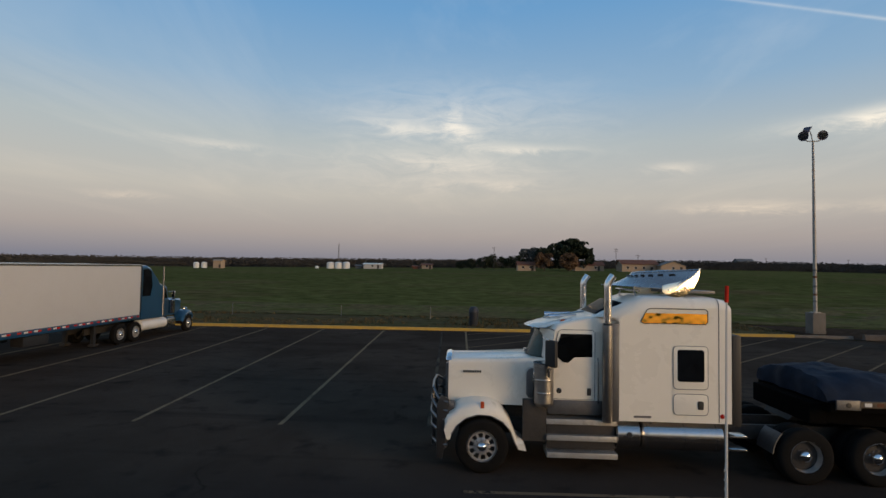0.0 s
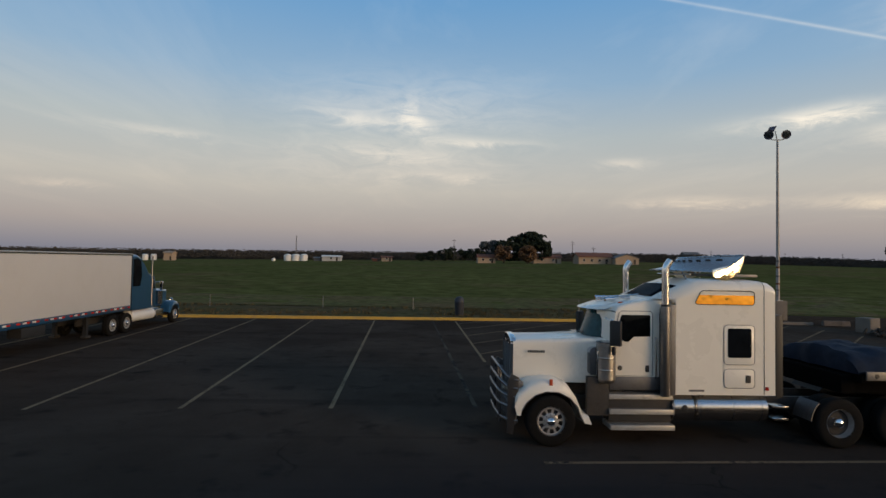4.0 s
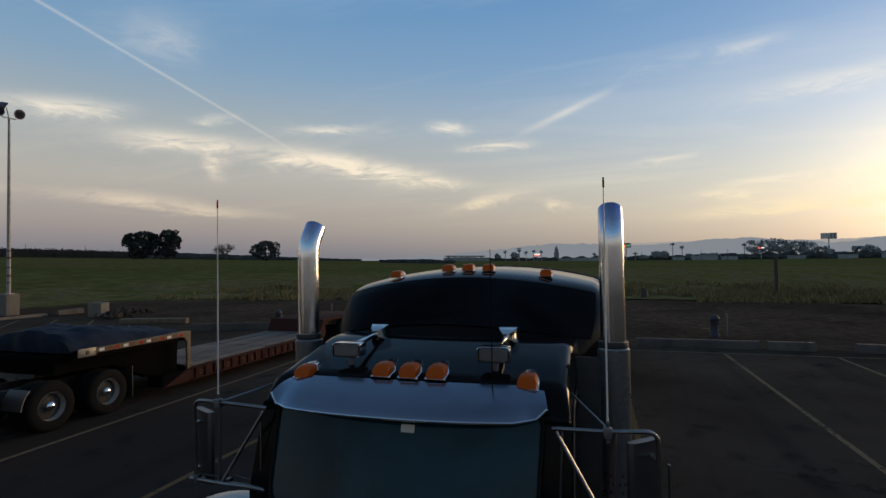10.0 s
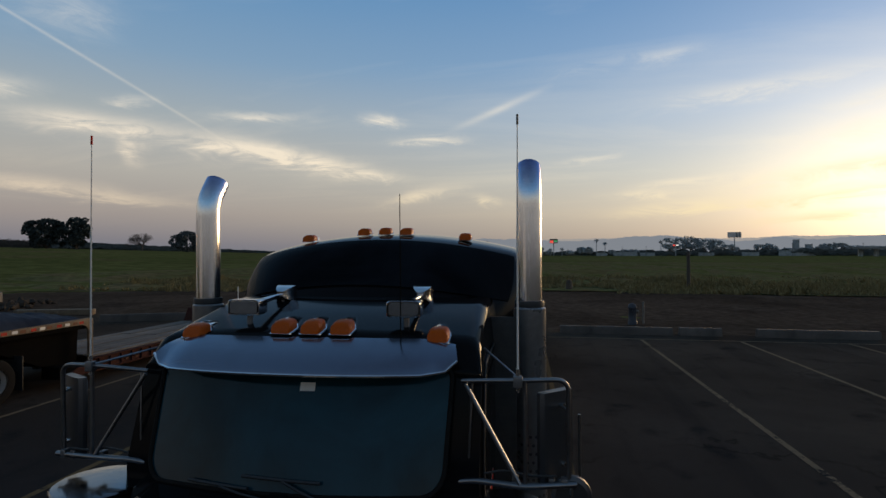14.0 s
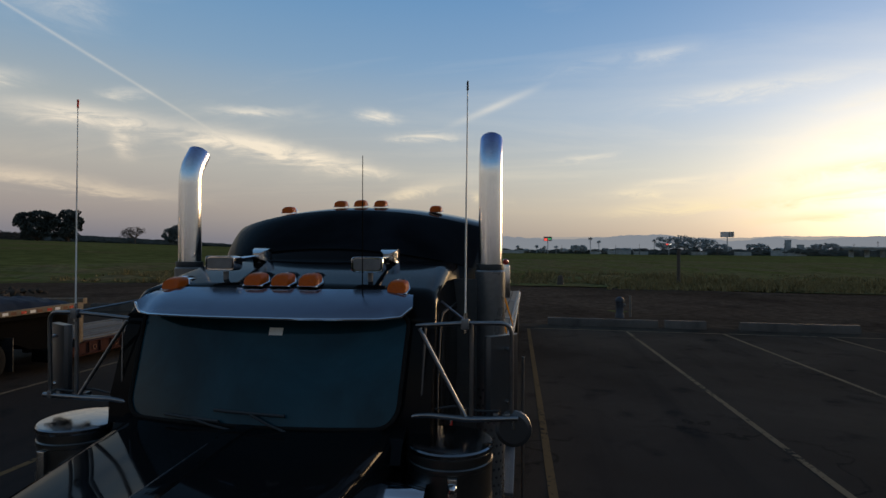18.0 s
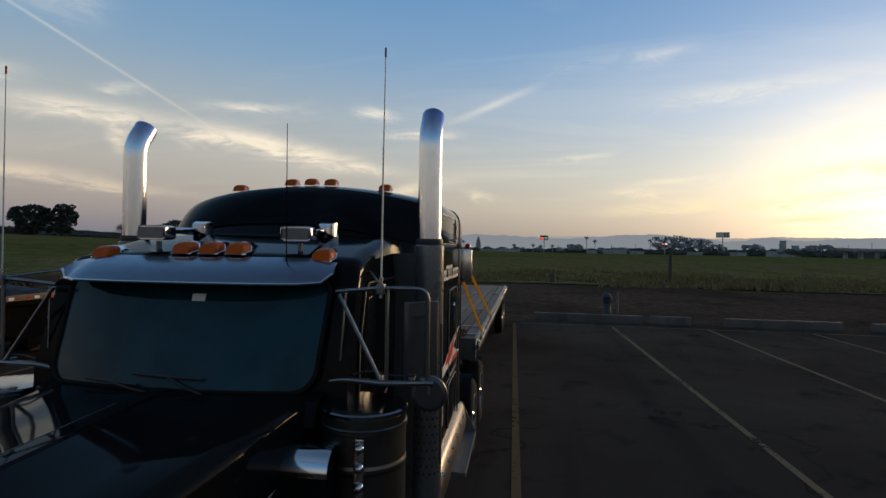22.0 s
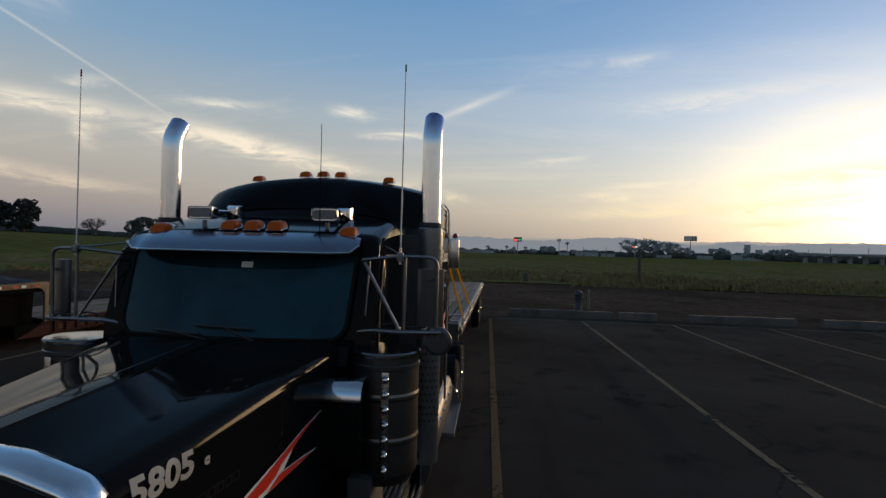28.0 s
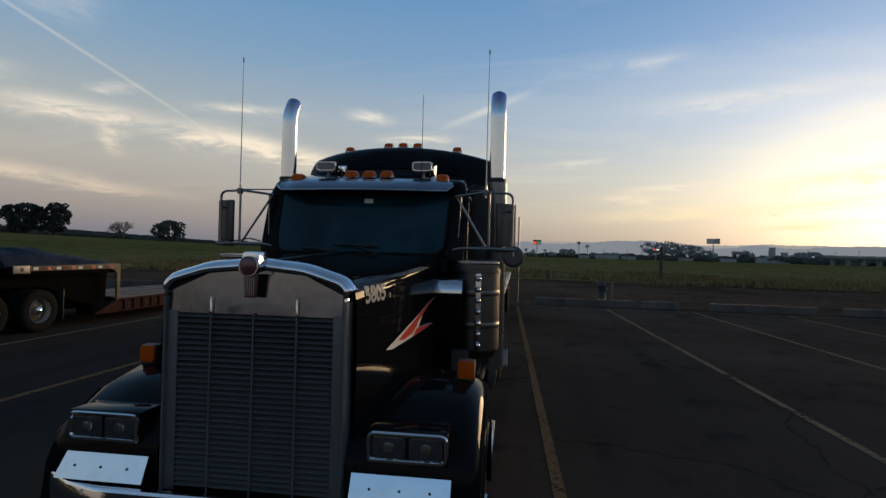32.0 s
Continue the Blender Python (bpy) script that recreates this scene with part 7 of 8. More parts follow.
part("rear_slope", extruded([(17.45, .62), (17.75, 1.14), (17.9, 1.14), (17.9, .50), (17.45, .40)], "y", -HW + .05, HW - .05), M_BEAM, L, "rust-red slope up to the rear deck")
part("rear_deck", boxed(17.9, 21.4, -HW + .06, HW - .06, 1.02, 1.13, bevel=.02), M_BEAM, L, "raised rear deck over the axles")
part("tail_rail", boxed(21.36, 21.44, -HW, HW, .86, 1.10, bevel=.01), M_TAN, L, "worn pale tail rail")
for y in (-.42, .42):
    part("rear_frame", boxed(17.9, 21.35, y - .07, y + .07, .72, 1.02), M_FRAME, L)
for x in (19.55, 20.70):
    part("axle", lathed([(.08, -1.0), (.08, 1.0)], (x, 0, TYRE_R), "y", 12), M_FRAME, L)
    for side in (-1, 1):
        wheel(L, x, side * (HW - .15), side, False, False)
part("marker_stick", tubed([(21.3, 1.2, 1.10), (21.3, 1.2, 1.75)], .02, 6), M_DECAL, L)

# blue tarpaulin over the load on the gooseneck
bm = bmesh.new()
nx, ny = 44, 34
grid = []
for i in range(nx + 1):
    f = i / nx
    x = 7.00 + 3.25 * f
    row = []
    for j in range(ny + 1):
        u = -1 + 2 * j / ny
        half = 1.24 + .05 * min(1, f * 3)
        top = 2.05 - .34 * max(0, f - .25) / .75 - .06 * (1 - min(1, f * 5))
        edge = abs(u) ** 7
        z = top * (1 - edge) + (1.66 - .05 * f) * edge
        if i in (0,):
            z = min(z, 1.86)
        z += .055 * noise.noise((x * 1.3, u * 2.6, 4)) * (1 - edge * .5) + .045 * noise.noise((x * 3.7, u * 5, 1)) + .02 * noise.noise((x * 9, u * 11, 3)) + .06 * (1 - edge) * math.cos(u * 1.6) - .06
        row.append(bm.verts.new((x + .06 * noise.noise((u * 3, f * 2, 9)), 11.94 + u * half + .02 * noise.noise((x * 2, u * 4, 2)), z)))
    grid.append(row)
for a, b in zip(grid, grid[1:]):
    for j in range(ny):
        bm.faces.new((a[j], b[j], b[j + 1], a[j + 1]))
under = [[bm.verts.new((v.co.x, 11.94 + (v.co.y - 11.94) * .96, 1.55)) for v in row] for row in (grid[0], grid[-1])]
for row, low in zip((grid[0], grid[-1]), under):
    for j in range(ny):
        bm.faces.new((row[j], row[j + 1], low[j + 1], low[j]))
for jj in (0, ny):
    lows = [bm.verts.new((r[jj].co.x, 11.94 + (r[jj].co.y - 11.94) * .97, 1.545)) for r in grid]
    for k in range(nx):
        bm.faces.new((grid[k][jj], grid[k + 1][jj], lows[k + 1], lows[k]))
bmesh.ops.recalc_face_normals(bm, faces=bm.faces[:])
single("tarpaulin", bm, M_TARP, "crumpled dark blue tarpaulin lashed over the gooseneck load", "tarpaulin")

# ---- reefer trailer and blue truck at the far stalls (local x runs back along -y, towards the lot) ----
def reefer():
    T = thing("box_trailer", "long white refrigerated box trailer with a striped lower rail", "trailer", (-18.5, 28.1, 0), -90)
    ln, hw, z0, z1 = 16.1, 1.29, 1.30, 3.97
    T.rotation_euler = (0, radians(.7), radians(-90))      # nose a little high on its landing legs
    T.location.z = .08
    part("box", boxed(0, ln, -hw, hw, z0, z1, bevel=.03), M_REEFER, T)
    ME = mesh_of("side_rib", boxed(.06, ln - .06, -.006, .006, -.008, .008), M_REEFER, smooth=False)
    for side in (-1, 1):
        for k in range(26):
            piece("side_rib", ME, T, (0, side * (hw + .004), z0 + .18 + .095 * k))
        part("top_rail", boxed(-.01, ln + .01, side * hw - .025, side * hw + .025, z1 - .09, z1 + .012, bevel=.008), M_STEEL, T)
        R = part("lower_rail", boxed(0, ln, side * (hw - .01) - .03, side * (hw - .01) + .03, z0 - .22, z0 + .02, bevel=.008), M_BLUE, T, "dark blue lower rail")
        for k in range(32):
            part("reflective_mark", boxed(.1 + .5 * k, .29 + .5 * k, side * (hw + .026) - .003, side * (hw + .026) + .003, z0 - .105, z0 - .035), M_RED, R)
            part("reflective_mark", boxed(.29 + .5 * k, .48 + .5 * k, side * (hw + .026) - .003, side * (hw + .026) + .003, z0 - .105, z0 - .035), M_DECAL, R) if k % 3 else None
    for x in (11.6, 12.9):
        part("axle", lathed([(.08, -.95), (.08, .95)], (x, 0, TYRE_R), "y", 12), M_FRAME, T)
        for side in (-1, 1):
            wheel(T, x, side * (hw - .14), side, True, False)
    for y in (-.5, .5):
        part("slide_rail", boxed(9.5, 15.6, y - .06, y + .06, .95, 1.12), M_FRAME, T)
    for side in (-1, 1):
        part("landing_leg", boxed(2.6, 2.76, side * .7 - .08, side * .7 + .08, .1, 1.1), M_DARK, T)
        part("landing_foot", boxed(2.5, 2.86, side * .7 - .14, side * .7 + .14, 0, .1), M_FRAME, T)
        part("tool_box", boxed(6.0, 7.3, side * .9 - .3, side * .9 + .25, .62, 1.02, bevel=.02), M_DARK, T)
    part("cooling_unit", boxed(-.42, 0, -.95, .95, 2.4, 3.88, bevel=.08), M_REEFER, T)
    return T


reefer()
BT = thing("blue_semi_truck", "blue long-nose semi truck with a tall sleeper and chrome trim", "semi truck", (-18.45, 31.05, 0), -90)
b = BT
for y in (-.42, .42):
    part("frame_rail", boxed(-2.4, 6.0, y - .045, y + .045, .60, .88), M_FRAME, b)
rings = []
for y, drop in ((-1.18, .12), (-1.10, .03), (-.6, 0), (.6, 0), (1.10, .03), (1.18, .12)):
    rings.append([(x, y, z - (drop if z > 2 else 0)) for x, z in ((2.75, 1.1), (2.75, 3.98), (2.4, 4.05), (1.95, 3.93), (1.5, 3.55), (1.1, 3.12), (.75, 2.98), (.70, 1.1))])
S = part("sleeper", lofted(rings), M_BLUE, b)
part("rear_fairing", extruded([(2.74, 1.5), (2.74, 4.02), (2.98, 3.9), (2.98, 1.5)], "y", -1.16, 1.16, .02), M_DARK, b)
for side in (-1, 1):
    panel("sleeper_window", S, M_GLASS_DARK, side, [(2.70, 2.35), (2.70, 3.78), (2.3, 3.84), (1.95, 3.72), (1.80, 2.95), (1.95, 2.35)], side * 1.18, .006)
part("roof_window", lofted([[(1.47, -.9, 3.57), (1.08, -.9, 3.15)], [(1.44, 0, 3.60), (1.05, 0, 3.18)], [(1.47, .9, 3.57), (1.08, .9, 3.15)]], False, False), M_GLASS_DARK, S)
C3 = part("cab", extruded([(.75, 1.1), (.75, 2.98), (.2, 2.92), (-.05, 2.80), (-.25, 2.15), (-.25, 1.1)], "y", -.95, .95, .05), M_BLUE, b)
for side in (-1, 1):
    panel("side_window", C3, M_GLASS_SIDE, side, [(.62, 2.15), (.62, 2.78), (.08, 2.74), (-.12, 2.15)], side * .95, .006)
part("windscreen", lofted([[(-.27, -.82, 2.17), (-.07, -.78, 2.78)], [(-.34, 0, 2.17), (-.14, 0, 2.80)], [(-.27, .82, 2.17), (-.07, .78, 2.78)]], False, False), M_GLASS, C3)
part("sun_visor", thick(lofted([[(-.22, -.86, 2.74), (-.02, -.84, 2.90)], [(-.32, 0, 2.74), (-.08, 0, 2.92)], [(-.22, .86, 2.74), (-.02, .84, 2.90)]], False, False), .01), M_CHROME, C3)
rings = [[(x, u * w_, z) for u, z in ((-1, 1.1), (-1, t_ - .1), (-.86, t_), (.86, t_), (1, t_ - .1), (1, 1.1))] for x, w_, t_ in ((-.2, .80, 2.16), (-1.2, .72, 2.10), (-2.25, .60, 2.0))]
part("hood", lofted(rings), M_BLUE, b)
part("grille", boxed(-2.33, -2.25, -.55, .55, .95, 2.0, bevel=.03), M_CHROME, b, "chrome-framed grille")
for k in range(9):
    part("grille_bar", boxed(-2.345, -2.33, -.44 + .105 * k, -.40 + .105 * k, 1.05, 1.92), M_DARK, b)
part("bumper", boxed(-2.72, -2.55, -1.2, 1.2, .38, .82, bevel=.05), M_CHROME, b, "chrome bumper")
for side in (-1, 1):
    ax = -2.22
    top = [(-2.75, .92), (-2.70, 1.12), (-2.5, 1.28), (-2.2, 1.34), (-1.9, 1.26), (-1.65, 1.02), (-1.5, .70)]
    arch = [(-1.62, .66)] + [(ax + .58 * math.cos(radians(a)), TYRE_R + .58 * math.sin(radians(a))) for a in (20, 45, 70, 95, 120, 145)] + [(-2.72, .80)]
    part("fender", lofted([[(x, side * y, z - d) for x, z in top] + [(x, side * y, z) for x, z in arch] for y, d in ((.58, 0), (1.05, .0), (1.14, .03), (1.19, .10))]), M_BLUE, b)
    wheel(b, ax, side * 1.06, side, True, True, "front_wheel")
    for x in (3.20, 4.45):
        wheel(b, x, side * 1.10, side, True, False, "drive_wheel")
    part("exhaust_stack", tubed([(.62, side * 1.12, 1.2), (.62, side * 1.12, 3.98)], .048, 16), M_BRACKET, b, "tall chrome stack")
    part("stack_shield", tubed([(.62, side * 1.12, 1.2), (.62, side * 1.12, 2.7)], .09, 16), M_BRACKET, b)
    part("fuel_tank", lathed([(0, .15), (.27, .15), (.31, .18), (.31, 2.5), (.27, 2.53), (0, 2.53)], (0, side * .86, .76), "x", 28), M_TANK_WHITE, b, "pale fuel tank")
    part("step_box", boxed(-.8, .1, side * .92 - .22, side * .92 + .22, .45, .95, bevel=.02), M_STEEL, b)
    part("air_cleaner", lathed([(.0, 1.2), (.17, 1.22), (.17, 2.0), (.12, 2.06), (0, 2.06)], (-.55, side * 1.0, 0), "z", 24), M_CHROME, b, "chrome air cleaner")
    part("mirror", boxed(-.30, -.22, side * 1.25 - .09, side * 1.25 + .09, 2.05, 2.55, bevel=.02), M_CHROME, b)
    part("mirror_arm", tubed([(-.1, side * .95, 2.5), (-.26, side * 1.25, 2.56)], .014, 6), M_STEEL, b)
    part("headlamp", lathed([(.10, 0), (.12, -.08), (.10, -.12), (0, -.13)], (-2.3, side * .85, 1.38), "x", 16), M_CHROME, b)
# ---- things round the lot ----
def lamp_post(at):
    P = thing("light_pole", "tall galvanised light pole with three round floodlights on a concrete base", "light pole", at)
    part("base", boxed(-.46, .46, -.46, .46, -.2, 1.55, bevel=.04), M_CONCRETE, P, "square concrete base")
    part("foot_plate", boxed(-.26, .26, -.26, .26, 1.55, 1.59, bevel=.005), M_POLE, P)
    part("pole", tubed([(0, 0, 1.57), (0, 0, 6), (0, 0, 10), (0, 0, 14.35)], [.135, .12, .10, .075], 14), M_POLE, P)
    for k, z in enumerate((2.3, 2.8, 3.4, 4.1, 4.6)):
        part("paint_band", lathed([(.134 - .004 * k * .3, z), (.134 - .004 * k * .3, z + .16)], (0, 0, 0), "z", 14), M_RUST if k % 2 else M_DULL, P)
    part("cross_arm", tubed(rounded([(-.55, .05, 14.65), (-.45, .05, 14.40), (.45, -.05, 14.40), (.55, -.05, 14.65)], .12), .04, 8), M_POLE, P)
    part("top_arm", tubed([(0, 0, 14.30), (-.12, .1, 15.15)], .035, 8), M_POLE, P)
    for x, y, z, a, tilt in ((-.62, .05, 14.80, -142, 47), (.62, -.05, 14.84, -100, 47), (-.30, .15, 15.25, -30, 40)):
        h = part("floodlight", lathed([(0, -.30), (.14, -.28), (.22, -.16), (.30, .02), (.36, .12), (.37, .15), (.33, .14), (.0, .08)], (0, 0, 0), "z", 24), M_LAMPHEAD, P, "round floodlight, unlit")
        h.matrix_basis = Matrix.Translation((x, y, z)) @ Matrix.Rotation(radians(a), 4, "Z") @ Matrix.Rotation(radians(180 - tilt * 1.6), 4, "Y")
        part("lens", lathed([(.32, .125), (.2, .15), (0, .16)], (0, 0, 0), "z", 24), M_LAMPGLASS, h)
    return P


lamp_post((26.05, 41.2, 0))


def wheel_stop(a, b, height=.30, deep=.36, group="concrete wheel stops"):
    """A long precast concrete barrier, chipped along its top."""
    a, b = Vector((*a, 0)), Vector((*b, 0))
    ln = (b - a).length
    bm = bmesh.new()
    n = max(4, int(ln / .45))
    rings = []
    for k in range(n + 1):
        x = ln * k / n
        j = [.012 * noise.noise((x * 2.1 + a.y, q, a.x)) for q in range(6)]
        rings.append([(x, -deep / 2, 0), (x, -deep / 2 + .04 + j[0], height * .72 + j[1]), (x, -deep / 2 + .10 + j[2], height + j[3]), (x, deep / 2 - .10 + j[4], height + j[5]), (x, deep / 2 - .04, height * .72), (x, deep / 2, 0)])
    loft(bm, rings)
    ob = single("wheel_stop", bm, M_STOP, "long weathered concrete barrier lying at the edge of the asphalt", "concrete barrier", tuple(a.lerp(b, 0)), 0, group)
    ob.rotation_euler = (0, 0, math.atan2(b.y - a.y, b.x - a.x))
    return ob


for a, b in [((20.75, -1.45), (20.70, -5.72)), ((20.72, -6.0), (20.68, -7.5)), ((20.62, -8.75), (20.58, -12.85)), ((20.58, -13.9), (20.5, -18.0)), ((20.5, -19.0), (20.45, -23.2)),
             ((21.25, 20.4), (22.75, 16.6)), ((20.9, 14.9), (20.85, 11.2)), ((20.85, 9.6), (20.8, 5.9)), ((26.75, 37.35), (28.6, 37.25))]:
    wheel_stop(a, b, .36 if a[1] > 10 else .30)
single("kerb_block", boxed(-2.0, 2.0, -.2, .2, 0, .32, bevel=.03), M_TAN, "short yellow-tan concrete block beside the hatching", "concrete block", (23.6, 25.4, 0), 106)
single("concrete_cube", boxed(-.5, .5, -.45, .45, -.05, .95, bevel=.05), M_CONCRETE, "grey concrete cube on the dirt", "concrete block", (26.6, 33.3, 0), 20)


M_RUBBLE = material("dirty_rubble", (.055, .046, .038), .95, grain=.3, grain_scale=12, stain=.5, stain_scale=3, spec=.05)


def rubble(at, n, r, seed):
    rnd = random.Random(seed)
    bm = bmesh.new()
    for _ in range(n):
        m = Matrix.Translation((rnd.gauss(0, r), rnd.gauss(0, r), rnd.uniform(.03, .22))) @ Euler((rnd.uniform(0, 3), rnd.uniform(0, 3), rnd.uniform(0, 3))).to_matrix().to_4x4() @ Matrix.Diagonal((rnd.uniform(.12, .4), rnd.uniform(.1, .3), rnd.uniform(.08, .2), 1))
        bmesh.ops.create_icosphere(bm, subdivisions=1, radius=1, matrix=m)
    return single("rubble_heap", bm, M_RUBBLE, "heap of broken concrete and dirt", "rubble", at, kind="stuff", smooth=False)


rubble((28.2, 32.5, .05), 30, .7, 2)
rubble((25.6, 31.0, .02), 14, .5, 5)


def bollard(at, label, cap=True):
    B = thing("bollard", label, "bollard", at)
    part("body", lathed([(.20, -.1), (.20, .10), (.17, .14), (.17, .66), (.20, .70), (.20, .76), (.14, .88), (.05, .93), (0, .935)], (0, 0, 0), "z", 20), M_BIN, B)
    part("side_cap", lathed([(.07, 0), (.07, -.12), (.0, -.13)], (0, -.15, .55), "y", 12), M_CONCRETE, B)
    part("side_cap", lathed([(.05, 0), (.05, -.10), (.0, -.11)], (-.15, 0, .60), "x", 12), M_BIN, B)
    return B


bollard((23.8, -4.76, .03), "dark blue stand pipe with side caps on the dirt")
bollard((23.45, 16.75, .03), "dark stand pipe beside a concrete barrier")
single("marker_post", tubed([(0, 0, -.1), (0, 0, .95)], .05, 8), M_CONCRETE, "short pale marker post on the dirt", "post", (24.2, -5.3, .03))
single("marker_post", tubed([(0, 0, -.1), (0, 0, .9)], .05, 8), M_CONCRETE, "short pale marker post on the dirt", "post", (29.2, 16.7, rise(29, 16.7)))
single("wooden_post", tubed([(0, 0, -.3), (.02, 0, 1.8), (0, .02, 3.5)], [.17, .16, .15], 12), M_WOODPOST, "weathered wooden post at the field's edge", "post", (51.9, -14.5, rise(51.9, -14.5)))
single("tree_stump", lathed([(.35, -.1), (.28, .3), (.25, .8), (.18, .95), (0, 1.0)], (0, 0, 0), "z", 12), M_WOODPOST, "dark stump in the weeds", "stump", (49.0, -3.4, rise(49, -3.4)))
for x, y in ((-10.7, 46.6), (-2.9, 46.6), (12.0, 47.6), (-20.2, 46.2)):
    single("fence_post", tubed([(0, 0, -.2), (0, .01, 1.15)], .028, 8), M_DULL, "thin steel fence post on the verge", "fence post", (x, y, rise(x, y)), group="fence posts on the verge")
B = thing("litter_bin", "dark litter bin standing behind the kerb", "bin", (.75, 41.2, 0))
part("body", lathed([(.30, 0), (.33, .05), (.36, .95), (.38, 1.0), (.38, 1.04), (.33, 1.04), (.30, .9), (0, .88)], (0, 0, 0), "z", 20), M_BIN, B)
part("hood", lathed([(.38, 1.04), (.36, 1.25), (.22, 1.42), (0, 1.46)], (0, 0, 0), "z", 20), M_BIN, B)


def weeds(name, boxes, count, seed, mat, tall, label, wide=.05, clump=0.0):
    """Tufts of dry grass: a few bent blades a tuft, taller where they clump together."""
    rnd = random.Random(seed)
    verts, faces = [], []
    for _ in range(count):
        x0, x1, y0, y1 = rnd.choice(boxes)
        x, y = rnd.uniform(x0, x1), rnd.uniform(y0, y1)
        if noise.noise((x * .12, y * .12, seed)) < -.05 + rnd.uniform(-.3, .2):
            continue
        h0 = max(rise(x, y), -.06) + .02
        for _ in range(5):
            a, l = rnd.uniform(0, 6.3), tall * rnd.uniform(.4, 1.3) * (1 + clump * max(0, noise.noise((x * .22, y * .22, 8))))
            bx, by = x + rnd.gauss(0, .12), y + rnd.gauss(0, .12)
            wx, wy = math.cos(a) * wide, math.sin(a) * wide
            ox, oy = rnd.gauss(0, .35) * l, rnd.gauss(0, .35) * l
            n = len(verts)
            verts += [(bx - wx, by - wy, h0), (bx + wx, by + wy, h0), (bx + ox, by + oy, h0 + l)]
            faces.append((n, n + 1, n + 2))
    me = bpy.data.meshes.new(name)
    me.from_pydata(verts, [], faces)
    me.materials.append(mat)
    return tagged(new(name, me), label, "weeds", kind="stuff")


M_DRYGRASS = material("dry_grass", (.185, .148, .070), .95, grain=.4, grain_scale=2.0, spec=0.0)
M_DEADGRASS = material("dead_grass", (.088, .070, .036), .95, grain=.4, grain_scale=2.0, spec=0.0)
weeds("weeds", [(-60, 24, 38.6, 48), (-60, 24, 41, 49)], 3600, 4, M_DEADGRASS, .20, "dry weeds on the verge behind the kerb")
weeds("field_weeds", [(43, 75, -50, 0), (44, 62, -30, 0), (47, 70, -12, 30), (42, 60, 20, 45), (43, 58, -40, -6)], 9000, 6, M_DRYGRASS, .30, "rough weeds along the field's edge", .10, 3.0)
# ---- distance: trees, farm, town, hills ----
def crown(bm, blobs, leaves, size, seed):
    """Leaf clumps scattered through overlapping lobes, thinned so that sky shows between them."""
    rnd = random.Random(seed)
    vol = [a * b * c for *_, a, b, c in blobs]
    for _ in range(leaves):
        x, y, z, a, b, c = rnd.choices(blobs, vol)[0]
        d = Vector((rnd.gauss(0, 1), rnd.gauss(0, 1), rnd.gauss(0, 1))).normalized() * rnd.uniform(.45, 1.0) ** .6
        p = Vector((x + d.x * a, y + d.y * b, z + d.z * c))
        if noise.noise((p.x * .22 + seed, p.y * .22, p.z * .30)) < -.10:
            continue
        s = size * rnd.uniform(.5, 1.4)
        u = Vector((rnd.gauss(0, 1), rnd.gauss(0, 1), rnd.gauss(0, .6))).normalized()
        v = u.orthogonal().normalized()
        wv = u.cross(v)
        put(bm, [p + v * s, p + wv * s * .8, p - v * s * .9, p - wv * s * .8 + u * s * .3], [(0, 1, 2), (0, 2, 3)])
    return bm


def tree(name, label, x, y, blobs, leaves, size, seed, leaf, trunk_r=.45, group=""):
    base = rise(x, y)
    T = thing(name, label, "tree", (x, y, base), 0, group)
    top = max(b[2] for b in blobs)
    low = min(b[2] - b[5] for b in blobs)
    bm = bmesh.new()
    tube(bm, [(0, 0, -.5), (.1, .05, low * .5 + .5), (0, .1, top * .7)], [trunk_r * 1.3, trunk_r, trunk_r * .4], 8)
    for bx, by, bz, *_ in blobs:
        tube(bm, [(0, .05, low * .6 + .3), (bx * .5, by * .5, (low + bz) * .5), (bx * .9, by * .9, bz)], [trunk_r * .6, trunk_r * .4, trunk_r * .15], 6)
    part("trunk", bm, M_BARK, T)
    part("crown", crown(bmesh.new(), blobs, leaves, size, seed), leaf, T, smooth=False)
    return T


tree("broad_tree", "broad dark evergreen tree beside a farmhouse", 47.5, 250, [(1, 0, 10, 8, 5, 4.6), (-5, 0, 9.0, 6, 4, 3.8), (-11, 0, 8.0, 4.6, 4, 3.2), (6.5, 1, 9.5, 4.6, 4, 4.2), (2, 0, 12.6, 5.0, 4, 2.4), (8, 0, 6, 3.4, 3, 4.2), (4, 0, 4.5, 6, 3, 4.2), (-7, 0, 4.8, 5, 3, 4.2)], 11500, .60, 1, M_LEAF, .6)
tree("eucalyptus_tree", "grey-green feathery eucalyptus beside a farmhouse", 29.5, 252, [(-2.2, 0, 8.2, 2.8, 2.4, 2.4), (2.4, 0, 8.8, 2.8, 2.4, 2.2), (0, 0, 6.0, 4.4, 3, 3.0), (3.6, 0, 5.6, 2.6, 2, 2.6)], 2300, .46, 3, M_LEAF_HAZE, .35)
tree("autumn_tree", "russet autumn tree beside the farmhouse", 35.2, 244, [(0, 0, 4.8, 4.4, 3, 4.2), (1.0, 0, 6.2, 3.0, 2, 2.4)], 2600, .42, 4, M_LEAF_BROWN, .3, "autumn trees")
tree("autumn_tree", "russet autumn tree beside the farmhouse", 46.0, 243, [(0, 0, 4.4, 4.4, 3, 3.9), (-1.2, 0, 5.6, 3.0, 2, 2.4)], 2600, .42, 5, M_LEAF_BROWN, .3, "autumn trees")
